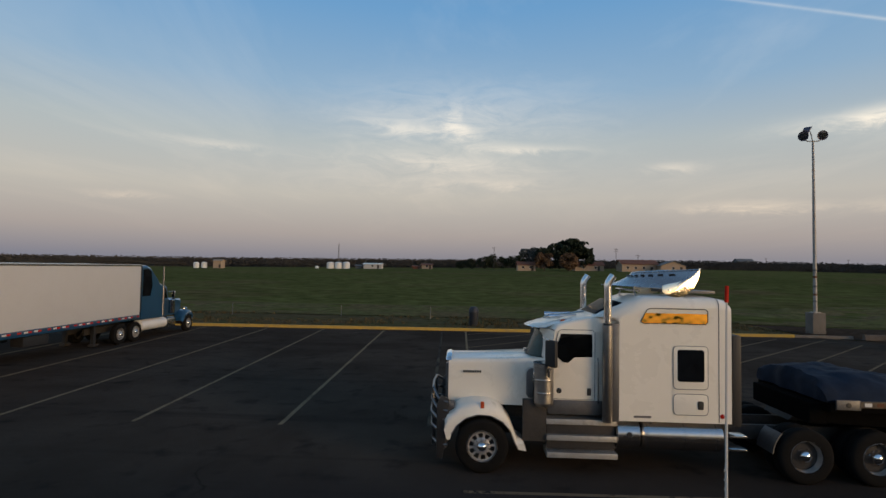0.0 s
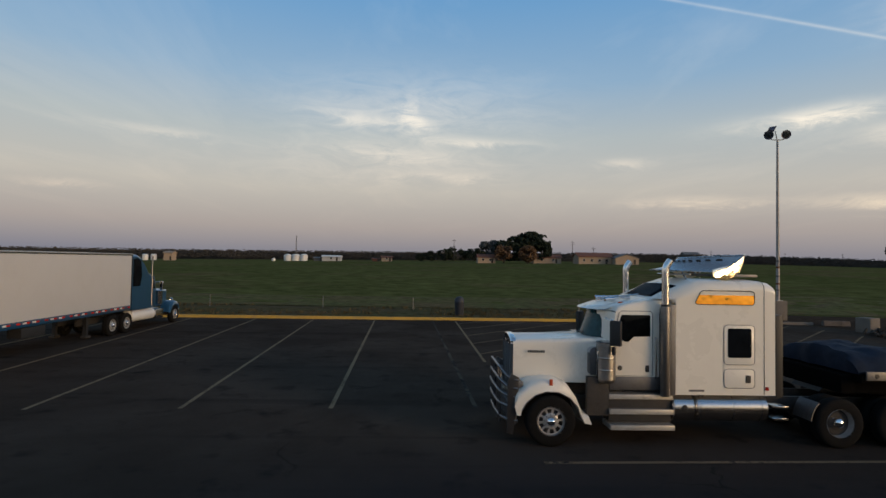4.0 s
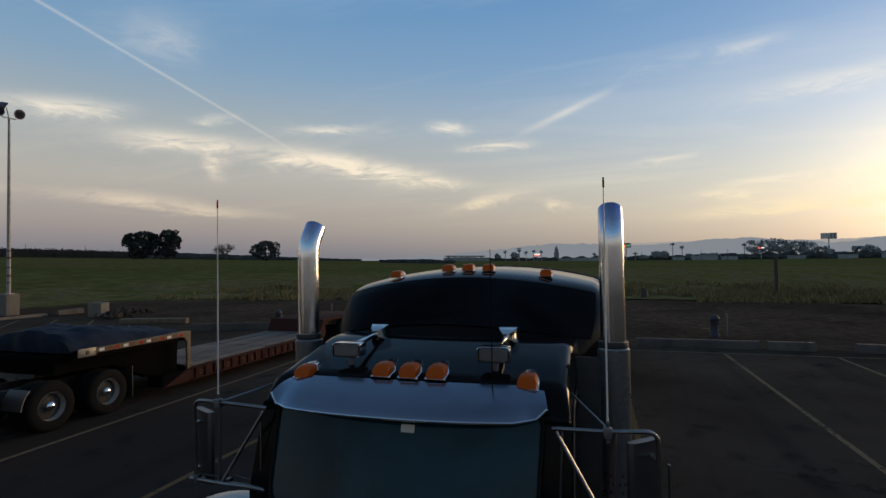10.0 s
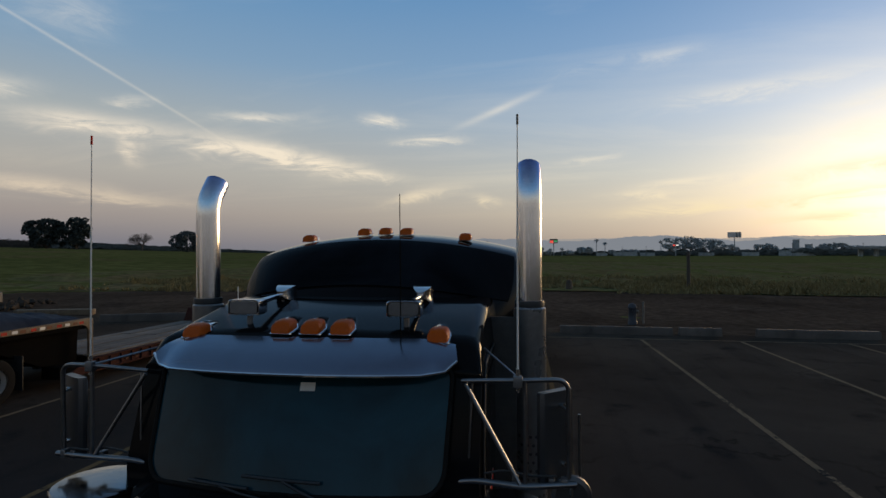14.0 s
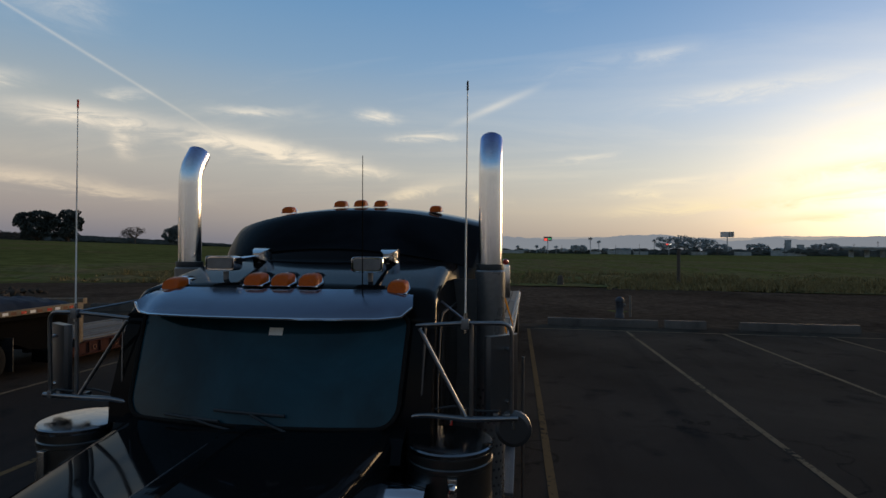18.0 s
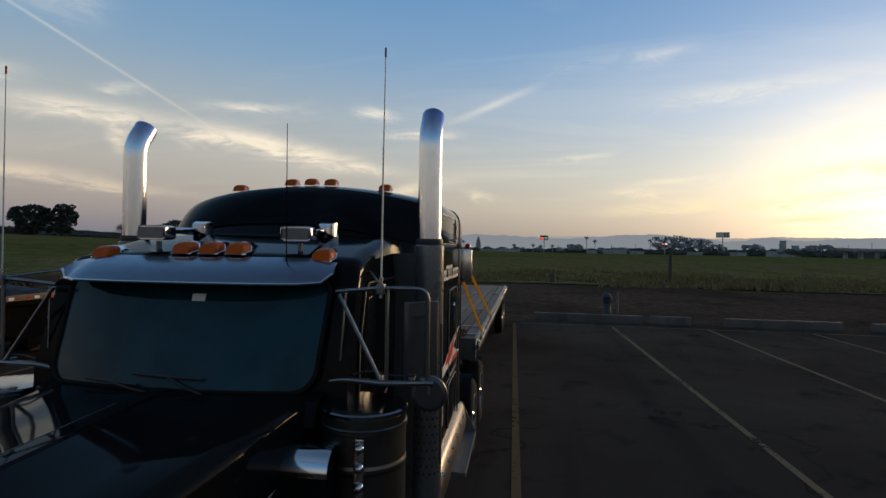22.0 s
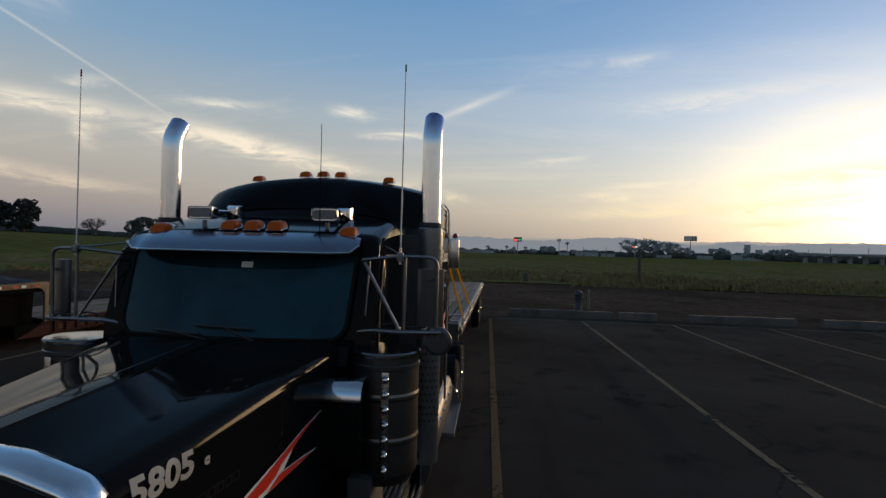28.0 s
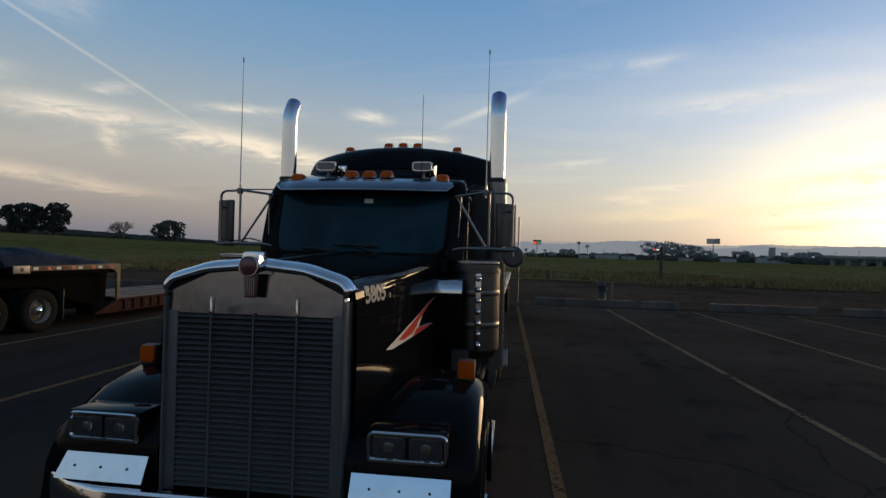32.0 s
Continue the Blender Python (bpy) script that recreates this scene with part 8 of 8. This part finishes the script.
for k, (x, h) in enumerate(((10, 7.4), (15.5, 8.6), (20.5, 6.6), (27.0, 8.4), (3, 6.2), (-3, 5.0), (31.5, 6.4))):
    tree("small_tree", "dark farmyard tree at the field's far edge", x, 300 + k % 3, [(0, 0, h * .52, h * .46, h * .4, h * .46), (h * .28, 0, h * .66, h * .30, h * .25, h * .28), (-h * .30, 0, h * .50, h * .32, h * .25, h * .36)], 1100, .45, 20 + k, M_LEAF, .2, "small farmyard trees")
def across(lobes):
    """Lobes set side by side square to the view from the lot: offset, height, width, height of the lobe."""
    return [(o * .73, -o * .68, z, a, a * .9, c) for o, z, a, c in lobes]


tree("eucalyptus_tree", "broad dark eucalyptus standing in the field", 249.5, 264.7, across([(-5, 11, 6, 4.6), (1, 12.5, 6.5, 4.2), (6, 10.5, 4.5, 4.4), (-2, 7, 7.5, 5), (4, 5, 6, 4.6), (-8, 9, 3.2, 3.2), (-3, 3.5, 5, 3.6)]), 6800, .72, 7, M_LEAF_FAINT_HAZE, .7, "field trees")
tree("eucalyptus_tree", "tall dark eucalyptus standing in the field", 258.5, 255, across([(0, 14.5, 4.5, 3.6), (3, 11.5, 5, 4), (-3, 10, 4.6, 4.4), (1, 7, 6, 4.5), (-1, 4, 5.5, 4.2), (4, 16, 2.6, 1.8)]), 4600, .68, 8, M_LEAF_FAINT_HAZE, .7, "field trees")
tree("grey_tree", "hazy grey-green tree far across the field", 298, 214, across([(0, 8.5, 7, 4.6), (-6, 6.5, 4.6, 4.2), (5, 9.5, 4.6, 3.2), (0, 4, 7.5, 4), (6, 5, 4, 4)]), 4200, .6, 9, M_LEAF_HAZE, .5)


def bare_tree(x, y, tall, seed):
    rnd = random.Random(seed)
    T = thing("bare_tree", "leafless winter tree in the field", "tree", (x, y, rise(x, y)))
    bm = bmesh.new()
    tube(bm, [(0, 0, -.4), (0, 0, tall * .35)], [.5, .35], 8)
    def grow(p, d, l, r, n):
        q = p + d * l
        tube(bm, [p, p.lerp(q, .5) + Vector((rnd.gauss(0, .06), rnd.gauss(0, .06), 0)) * l, q], [r, r * .8, r * .55], 4, False)
        if n:
            for _ in range(3 if n > 2 else 4):
                e = (d + Vector((rnd.gauss(0, .55), rnd.gauss(0, .55), rnd.gauss(.05, .3)))).normalized()
                grow(q, e, l * rnd.uniform(.6, .85), r * .55, n - 1)
    for _ in range(12):
        grow(Vector((0, 0, tall * .26)), Vector((rnd.gauss(0, 1.0), rnd.gauss(0, 1.0), .75)).normalized(), tall * .25, .30, 4)
    part("trunk_and_twigs", bm, M_TWIG, T, smooth=False)


bare_tree(300, 247, 12.5, 3)


def band(name, pts, mat, label, seed, deep=14, rough=1.2, category="orchard", clump=.9, core=.80):
    """A far row of orchard or hedge: an uneven bank of leaf clumps. Points of azimuth, distance and height."""
    rnd = random.Random(seed)
    verts, faces = [], []
    for (a0, d0, h0), (a1, d1, h1) in zip(pts, pts[1:]):
        n = max(2, int(abs(a1 - a0) * 40))
        for k in range(n):
            f = k / n
            a, d, h = a0 + (a1 - a0) * f, d0 + (d1 - d0) * f, h0 + (h1 - h0) * f
            for _ in range(4):
                dd = d + rnd.uniform(-deep, deep) / 2
                aa = radians(a + rnd.uniform(-.03, .03))
                x, y = dd * math.sin(aa), dd * math.cos(aa)
                b = rise(x, y)
                top = h * (1 + rough * .22 * noise.noise((a * 1.3, seed, 0)) + rnd.uniform(-.14, .10))
                z = b + top * rnd.uniform(.12, 1.0) ** .7
                s = clump * h * rnd.uniform(.20, .42)
                u = Vector((math.cos(aa), -math.sin(aa), 0))
                i = len(verts)
                for c, e in ((-1, -.9), (.2, -1.2), (1, -.5), (.8, .6), (-.1, 1), (-.9, .5)):
                    q = Vector((x, y, z)) + u * c * s * 1.6 + Vector((0, 0, e * s * .7))
                    verts.append((q.x + rnd.uniform(-.3, .3), q.y + rnd.uniform(-.3, .3), min(q.z, b + top)))
                faces.append((i, i + 1, i + 2, i + 3, i + 4, i + 5))
        # solid core behind the clumps
        for k in range(8):
            f, g_ = k / 8, (k + 1) / 8
            i = len(verts)
            for ff in (f, g_):
                a, d, h = radians(a0 + (a1 - a0) * ff), d0 + (d1 - d0) * ff + deep * .6, h0 + (h1 - h0) * ff
                for zz in (-1.0, h * core):
                    verts.append((d * math.sin(a), d * math.cos(a), rise(d * math.sin(a), d * math.cos(a)) + zz))
            faces.append((i, i + 1, i + 3, i + 2))
    me = bpy.data.meshes.new(name)
    me.from_pydata(verts, [], faces)
    me.materials.append(mat)
    return tagged(new(name, me), label, category, kind="stuff")


M_ORCHARD = material("bare_orchard", (.066, .062, .058), .95, grain=.35, grain_scale=.4, spec=0.0)
band("orchard", [(-60, 640, 9.5), (-42, 570, 9.0), (-20, 470, 7.6), (0, 430, 6.6), (20, 440, 6.6), (35, 470, 6.4), (44, 480, 5.2)], M_ORCHARD, "long bare orchard along the far edge of the field", 1, rough=.2, clump=.17, core=.90)
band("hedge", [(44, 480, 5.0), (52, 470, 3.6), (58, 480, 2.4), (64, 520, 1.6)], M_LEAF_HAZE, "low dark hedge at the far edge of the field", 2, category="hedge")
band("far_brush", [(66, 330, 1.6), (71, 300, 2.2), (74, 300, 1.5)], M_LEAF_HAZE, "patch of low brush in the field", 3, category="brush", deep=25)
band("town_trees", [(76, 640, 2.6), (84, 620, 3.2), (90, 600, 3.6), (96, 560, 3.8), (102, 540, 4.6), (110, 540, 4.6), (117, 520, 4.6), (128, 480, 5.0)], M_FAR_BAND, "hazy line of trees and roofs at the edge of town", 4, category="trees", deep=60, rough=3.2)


def polar(a, d):
    x, y = d * math.sin(radians(a)), d * math.cos(radians(a))
    return x, y, rise(x, y)


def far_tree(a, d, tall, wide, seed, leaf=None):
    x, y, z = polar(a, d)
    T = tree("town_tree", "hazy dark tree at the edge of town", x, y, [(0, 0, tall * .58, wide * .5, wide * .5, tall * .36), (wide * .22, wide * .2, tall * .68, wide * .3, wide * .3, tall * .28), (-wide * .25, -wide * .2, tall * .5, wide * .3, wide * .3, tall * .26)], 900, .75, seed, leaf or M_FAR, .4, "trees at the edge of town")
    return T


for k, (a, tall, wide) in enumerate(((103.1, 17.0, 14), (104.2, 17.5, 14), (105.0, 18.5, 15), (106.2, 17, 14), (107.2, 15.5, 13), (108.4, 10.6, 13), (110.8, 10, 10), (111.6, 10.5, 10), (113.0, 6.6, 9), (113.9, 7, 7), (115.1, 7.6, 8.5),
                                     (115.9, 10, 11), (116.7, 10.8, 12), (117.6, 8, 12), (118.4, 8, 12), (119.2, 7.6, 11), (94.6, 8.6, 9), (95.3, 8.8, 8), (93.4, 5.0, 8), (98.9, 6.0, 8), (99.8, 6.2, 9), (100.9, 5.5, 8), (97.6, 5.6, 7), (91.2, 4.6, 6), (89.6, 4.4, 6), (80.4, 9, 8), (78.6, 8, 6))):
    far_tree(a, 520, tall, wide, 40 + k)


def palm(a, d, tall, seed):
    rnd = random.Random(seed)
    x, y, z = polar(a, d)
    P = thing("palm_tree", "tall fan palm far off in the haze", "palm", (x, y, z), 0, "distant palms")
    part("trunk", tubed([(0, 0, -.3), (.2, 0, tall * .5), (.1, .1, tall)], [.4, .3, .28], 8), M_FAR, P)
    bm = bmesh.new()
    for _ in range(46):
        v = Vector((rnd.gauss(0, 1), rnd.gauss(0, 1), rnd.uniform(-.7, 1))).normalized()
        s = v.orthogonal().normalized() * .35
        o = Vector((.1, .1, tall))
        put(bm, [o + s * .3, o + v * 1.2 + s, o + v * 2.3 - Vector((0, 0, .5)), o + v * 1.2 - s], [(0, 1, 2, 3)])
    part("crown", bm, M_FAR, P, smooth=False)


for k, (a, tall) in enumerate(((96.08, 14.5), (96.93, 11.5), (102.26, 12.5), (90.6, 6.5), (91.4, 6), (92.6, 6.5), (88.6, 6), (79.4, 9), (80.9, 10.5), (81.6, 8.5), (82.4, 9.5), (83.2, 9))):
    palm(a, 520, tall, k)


def house(name, label, x, y, w, d, wall, roof, wall_m, roof_m, turn=0.0, windows=3, gable_x=True):
    H = thing(name, label, "house", (x, y, rise(x, y)), turn)
    part("wall", boxed(-w / 2, w / 2, -d / 2, d / 2, -.5, wall), wall_m, H)
    if gable_x:
        part("roof", extruded([(-d / 2 - .5, wall), (0, roof), (d / 2 + .5, wall), (d / 2 + .5, wall - .2), (0, roof - .25), (-d / 2 - .5, wall - .2)], "x", -w / 2 - .5, w / 2 + .5), roof_m, H)
        part("gable", extruded([(-d / 2, wall), (0, roof - .25), (d / 2, wall)], "x", -w / 2, w / 2), wall_m, H)
    else:
        part("roof", extruded([(-w / 2 - .5, wall), (0, roof), (w / 2 + .5, wall), (w / 2 + .5, wall - .2), (0, roof - .25), (-w / 2 - .5, wall - .2)], "y", -d / 2 - .5, d / 2 + .5), roof_m, H)
        part("gable", extruded([(-w / 2, wall), (0, roof - .25), (w / 2, wall)], "y", -d / 2, d / 2), wall_m, H)
    for k in range(windows):
        cx = -w / 2 + w * (k + .7) / (windows + .4)
        W = part("window", boxed(cx - .6, cx + .6, -d / 2 - .06, -d / 2 + .02, .9, 2.1), M_WALL_PALE, H)
        part("pane", boxed(cx - .5, cx + .5, -d / 2 - .08, -d / 2 - .055, 1.0, 2.0), M_WINDOW, W)
    part("door", boxed(w * .32 - .5, w * .32 + .5, -d / 2 - .06, -d / 2 + .02, 0, 2.1), M_WOODPOST, H)
    return H


house("farmhouse", "single-storey tan farmhouse with a terracotta roof", 76.4, 244, 15.5, 9, 3.2, 5.2, M_WALL_TAN, M_ROOF, 0, 4)
house("barn", "pale barn with a low gable roof", 89.0, 239, 10.5, 9, 2.6, 4.6, M_WALL_TAN, M_ROOF_GREY, 0, 1, False)
house("farmhouse", "small lit farmhouse behind a dark tree", 56.5, 252, 13, 7, 2.6, 4.2, M_WALL_TAN, M_ROOF, 0, 2)
house("farmhouse", "pale farmhouse half hidden by autumn trees", 27.5, 249, 8, 7, 2.6, 4.2, M_WALL_TAN, M_ROOF, 0, 2)
house("shed", "low white metal shed by the storage tanks", -52.8, 302, 10.0, 7, 2.4, 3.2, M_WALL_PALE, M_TANK_WHITE, 0, 1)
house("shed", "small dark shed by the storage tanks", -60.5, 304, 5.0, 5, 1.6, 2.2, M_ROOF_GREY, M_ROOF_GREY, 0, 0)
house("shed", "tall yellow shed far across the field", -137.5, 292, 4.4, 5, 4.0, 4.9, M_WALL_TAN, M_WALL_TAN, 0, 0)
house("hut", "weathered brown hut in the field", -21.5, 292, 5.5, 4, 2.2, 3.0, M_WALL_TAN, M_ROOF, 0, 1)
house("hut", "small brown hut in the field", -27.5, 294, 4, 3.5, 1.4, 1.9, M_ROOF, M_ROOF, 0, 0)
house("far_barn", "dark far barn roof behind the orchard", 214, 424, 12, 10, 6.6, 9.0, M_ROOF_GREY, M_ROOF_GREY, 0, 0)
for x in (-77.2, -72.7, -68.2):
    z = rise(x, 301)
    single("storage_tank", lathed([(2.1, -.3), (2.1, 3.0), (1.6, 3.5), (.5, 3.8), (0, 3.85)], (0, 0, 0), "z", 28), M_TANK_WHITE, "round white farm storage tank", "tank", (x, 301, z), group="white storage tanks")
single("storage_tank", lathed([(1.0, -.2), (1.0, 1.0), (.5, 1.4), (0, 1.5)], (0, 0, 0), "z", 20), M_TANK_WHITE, "small white farm tank", "tank", (-85, 301, rise(-85, 301)), group="white storage tanks")
for x in (-146.5, -151):
    single("silo", lathed([(1.5, -.3), (1.5, 2.8), (.8, 3.3), (0, 3.4)], (0, 0, 0), "z", 20), M_TANK_WHITE, "short white silo beside a yellow shed", "silo", (x, 293, rise(x, 293)), group="white silos")
M = thing("lattice_mast", "thin steel lattice mast over the orchard", "mast", (-73.6, 305, rise(-73.6, 305)))
for dx_, dy_ in ((-.35, -.3), (.35, -.3), (0, .35)):
    part("leg", tubed([(dx_, dy_, -.3), (dx_ * .5, dy_ * .5, 14.2)], .09, 6), M_DULL, M)
for k in range(10):
    part("brace", tubed([(-.35, -.3, 1.3 * k), (.33, -.3, 1.3 * k + 1.2)], .05, 4), M_DULL, M)


def utility_pole(x, y, tall, arms=1):
    P = thing("utility_pole", "wooden utility pole with a cross arm", "utility pole", (x, y, rise(x, y)), 0, "utility poles")
    part("pole", tubed([(0, 0, -.4), (0, 0, tall)], [.16, .11], 8), M_WOODPOST, P)
    for k in range(arms):
        part("cross_arm", boxed(-1.2, 1.2, -.06, .06, tall - .8 - 1.0 * k, tall - .65 - 1.0 * k), M_WOODPOST, P)


for x, y, h, n in ((14.3, 280, 12, 1), (77.7, 282, 11.5, 2), (82, 260, 8, 1), (57, 262, 10, 1), (229, 420, 10, 1), (290, 420, 10, 1), (330, 410, 10, 1)):
    utility_pole(x, y, h, n)
for a, d, h in ((100.9, 420, 8), (98.6, 430, 7.5), (113.3, 430, 9), (107.9, 430, 8), (119.9, 430, 10), (122.5, 430, 10), (93.2, 460, 7), (118.3, 460, 9)):
    x, y, z = polar(a, d)
    utility_pole(x, y, h, 1)

# roadside signs, overpass and low buildings of the town
def sign(name, a, d, z0, z1, wide, label, faces):
    x, y, z = polar(a, d)
    S = thing(name, label, "sign", (x, y, z), -a)
    part("pole", tubed([(0, 0, -.5), (0, 0, z0)], .35, 8), M_FAR, S)
    part("frame", boxed(-wide / 2, wide / 2, -.3, .3, z0, z1), M_FAR_PALE, S)
    for x0, x1, q0, q1, m in faces:
        part("sign_panel", boxed(x0 * wide, x1 * wide, -.4, -.31, z0 + (z1 - z0) * q0, z0 + (z1 - z0) * q1), m, S)


sign("motel_sign", 91.75, 500, 11.5, 15.6, 7.4, "tall roadside sign with red and green lit panels", [(-.5, .5, .68, .98, M_SIGN), (-.45, -.05, .1, .6, M_NEON_RED), (0, .42, .38, .62, M_NEON_GREEN), (.05, .40, .08, .34, M_SIGN_FACE)])
sign("billboard", 108.7, 520, 15.5, 20.2, 10.5, "tall twin-faced billboard on one post", [(-.5, .10, .0, 1, M_SIGN_FACE), (.22, .3, .0, 1, M_SIGN_FACE), (.42, .48, 0, 1, M_SIGN_FACE)])
sign("lit_sign", 82.75, 560, 5.0, 7.4, 6.0, "bright white and red lit roadside sign", [(-.5, .5, .45, 1, M_NEON_WHITE), (-.5, .5, 0, .4, M_NEON_RED)])
sign("road_sign", 80.85, 560, 12, 13.4, 5.0, "flat roadside sign on a tall post", [(-.5, .5, 0, 1, M_SIGN_FACE)])
sign("restaurant_sign", 103.6, 500, 8.6, 9.8, 4.4, "small red and yellow lit sign among trees", [(-.5, -.1, 0, 1, M_NEON_RED), (.05, .5, .2, .9, M_NEON_WHITE)])
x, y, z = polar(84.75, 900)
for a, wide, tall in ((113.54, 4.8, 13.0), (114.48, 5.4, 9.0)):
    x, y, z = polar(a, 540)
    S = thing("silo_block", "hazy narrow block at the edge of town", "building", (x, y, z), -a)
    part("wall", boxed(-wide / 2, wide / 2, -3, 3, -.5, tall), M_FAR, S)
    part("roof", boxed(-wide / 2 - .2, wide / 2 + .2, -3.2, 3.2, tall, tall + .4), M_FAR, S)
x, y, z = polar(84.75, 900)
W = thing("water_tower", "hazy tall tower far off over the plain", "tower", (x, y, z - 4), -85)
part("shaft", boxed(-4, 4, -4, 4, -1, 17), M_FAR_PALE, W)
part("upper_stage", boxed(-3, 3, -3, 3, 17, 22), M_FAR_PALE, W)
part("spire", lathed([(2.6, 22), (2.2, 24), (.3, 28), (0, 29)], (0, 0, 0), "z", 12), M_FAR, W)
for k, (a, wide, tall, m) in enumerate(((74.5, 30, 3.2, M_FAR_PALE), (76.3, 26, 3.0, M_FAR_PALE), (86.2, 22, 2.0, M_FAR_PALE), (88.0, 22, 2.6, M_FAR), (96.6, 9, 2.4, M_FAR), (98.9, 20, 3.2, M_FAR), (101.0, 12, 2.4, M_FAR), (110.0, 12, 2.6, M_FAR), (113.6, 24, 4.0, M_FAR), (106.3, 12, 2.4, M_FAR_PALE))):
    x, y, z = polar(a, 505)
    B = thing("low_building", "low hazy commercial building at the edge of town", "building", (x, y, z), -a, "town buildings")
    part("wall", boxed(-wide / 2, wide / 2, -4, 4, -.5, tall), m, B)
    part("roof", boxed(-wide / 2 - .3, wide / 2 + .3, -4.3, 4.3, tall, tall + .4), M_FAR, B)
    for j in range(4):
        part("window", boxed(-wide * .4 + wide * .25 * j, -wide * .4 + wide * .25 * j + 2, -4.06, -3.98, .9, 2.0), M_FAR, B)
for a0, a1, d, z0, z1, n in ((73.0, 77.2, 640, 4.8, 5.6, 6), (117.6, 126, 430, 4.6, 5.6, 8)):
    O = thing("overpass", "hazy concrete road overpass", "bridge", (0, 0, 0))
    p0, p1 = Vector(polar(a0, d)), Vector(polar(a1, d))
    u = (p1 - p0).normalized()
    s = Vector((-u.y, u.x, 0)) * 5
    part("deck", lofted([[p + s + Vector((0, 0, z0)), p - s + Vector((0, 0, z0)), p - s + Vector((0, 0, z1)), p + s + Vector((0, 0, z1))] for p in (p0, p1)]), M_FAR_PALE, O)
    part("parapet", lofted([[p - s + Vector((0, 0, z1)), p - s * 1.05 + Vector((0, 0, z1)), p - s * 1.05 + Vector((0, 0, z1 + .7)), p - s + Vector((0, 0, z1 + .7))] for p in (p0, p1)]), M_FAR, O)
    for k in range(n):
        q = p0.lerp(p1, (k + .5) / n)
        part("pier", boxed(q.x - 1, q.x + 1, q.y - 1, q.y + 1, q.z - 1, q.z + z0), M_FAR, O)


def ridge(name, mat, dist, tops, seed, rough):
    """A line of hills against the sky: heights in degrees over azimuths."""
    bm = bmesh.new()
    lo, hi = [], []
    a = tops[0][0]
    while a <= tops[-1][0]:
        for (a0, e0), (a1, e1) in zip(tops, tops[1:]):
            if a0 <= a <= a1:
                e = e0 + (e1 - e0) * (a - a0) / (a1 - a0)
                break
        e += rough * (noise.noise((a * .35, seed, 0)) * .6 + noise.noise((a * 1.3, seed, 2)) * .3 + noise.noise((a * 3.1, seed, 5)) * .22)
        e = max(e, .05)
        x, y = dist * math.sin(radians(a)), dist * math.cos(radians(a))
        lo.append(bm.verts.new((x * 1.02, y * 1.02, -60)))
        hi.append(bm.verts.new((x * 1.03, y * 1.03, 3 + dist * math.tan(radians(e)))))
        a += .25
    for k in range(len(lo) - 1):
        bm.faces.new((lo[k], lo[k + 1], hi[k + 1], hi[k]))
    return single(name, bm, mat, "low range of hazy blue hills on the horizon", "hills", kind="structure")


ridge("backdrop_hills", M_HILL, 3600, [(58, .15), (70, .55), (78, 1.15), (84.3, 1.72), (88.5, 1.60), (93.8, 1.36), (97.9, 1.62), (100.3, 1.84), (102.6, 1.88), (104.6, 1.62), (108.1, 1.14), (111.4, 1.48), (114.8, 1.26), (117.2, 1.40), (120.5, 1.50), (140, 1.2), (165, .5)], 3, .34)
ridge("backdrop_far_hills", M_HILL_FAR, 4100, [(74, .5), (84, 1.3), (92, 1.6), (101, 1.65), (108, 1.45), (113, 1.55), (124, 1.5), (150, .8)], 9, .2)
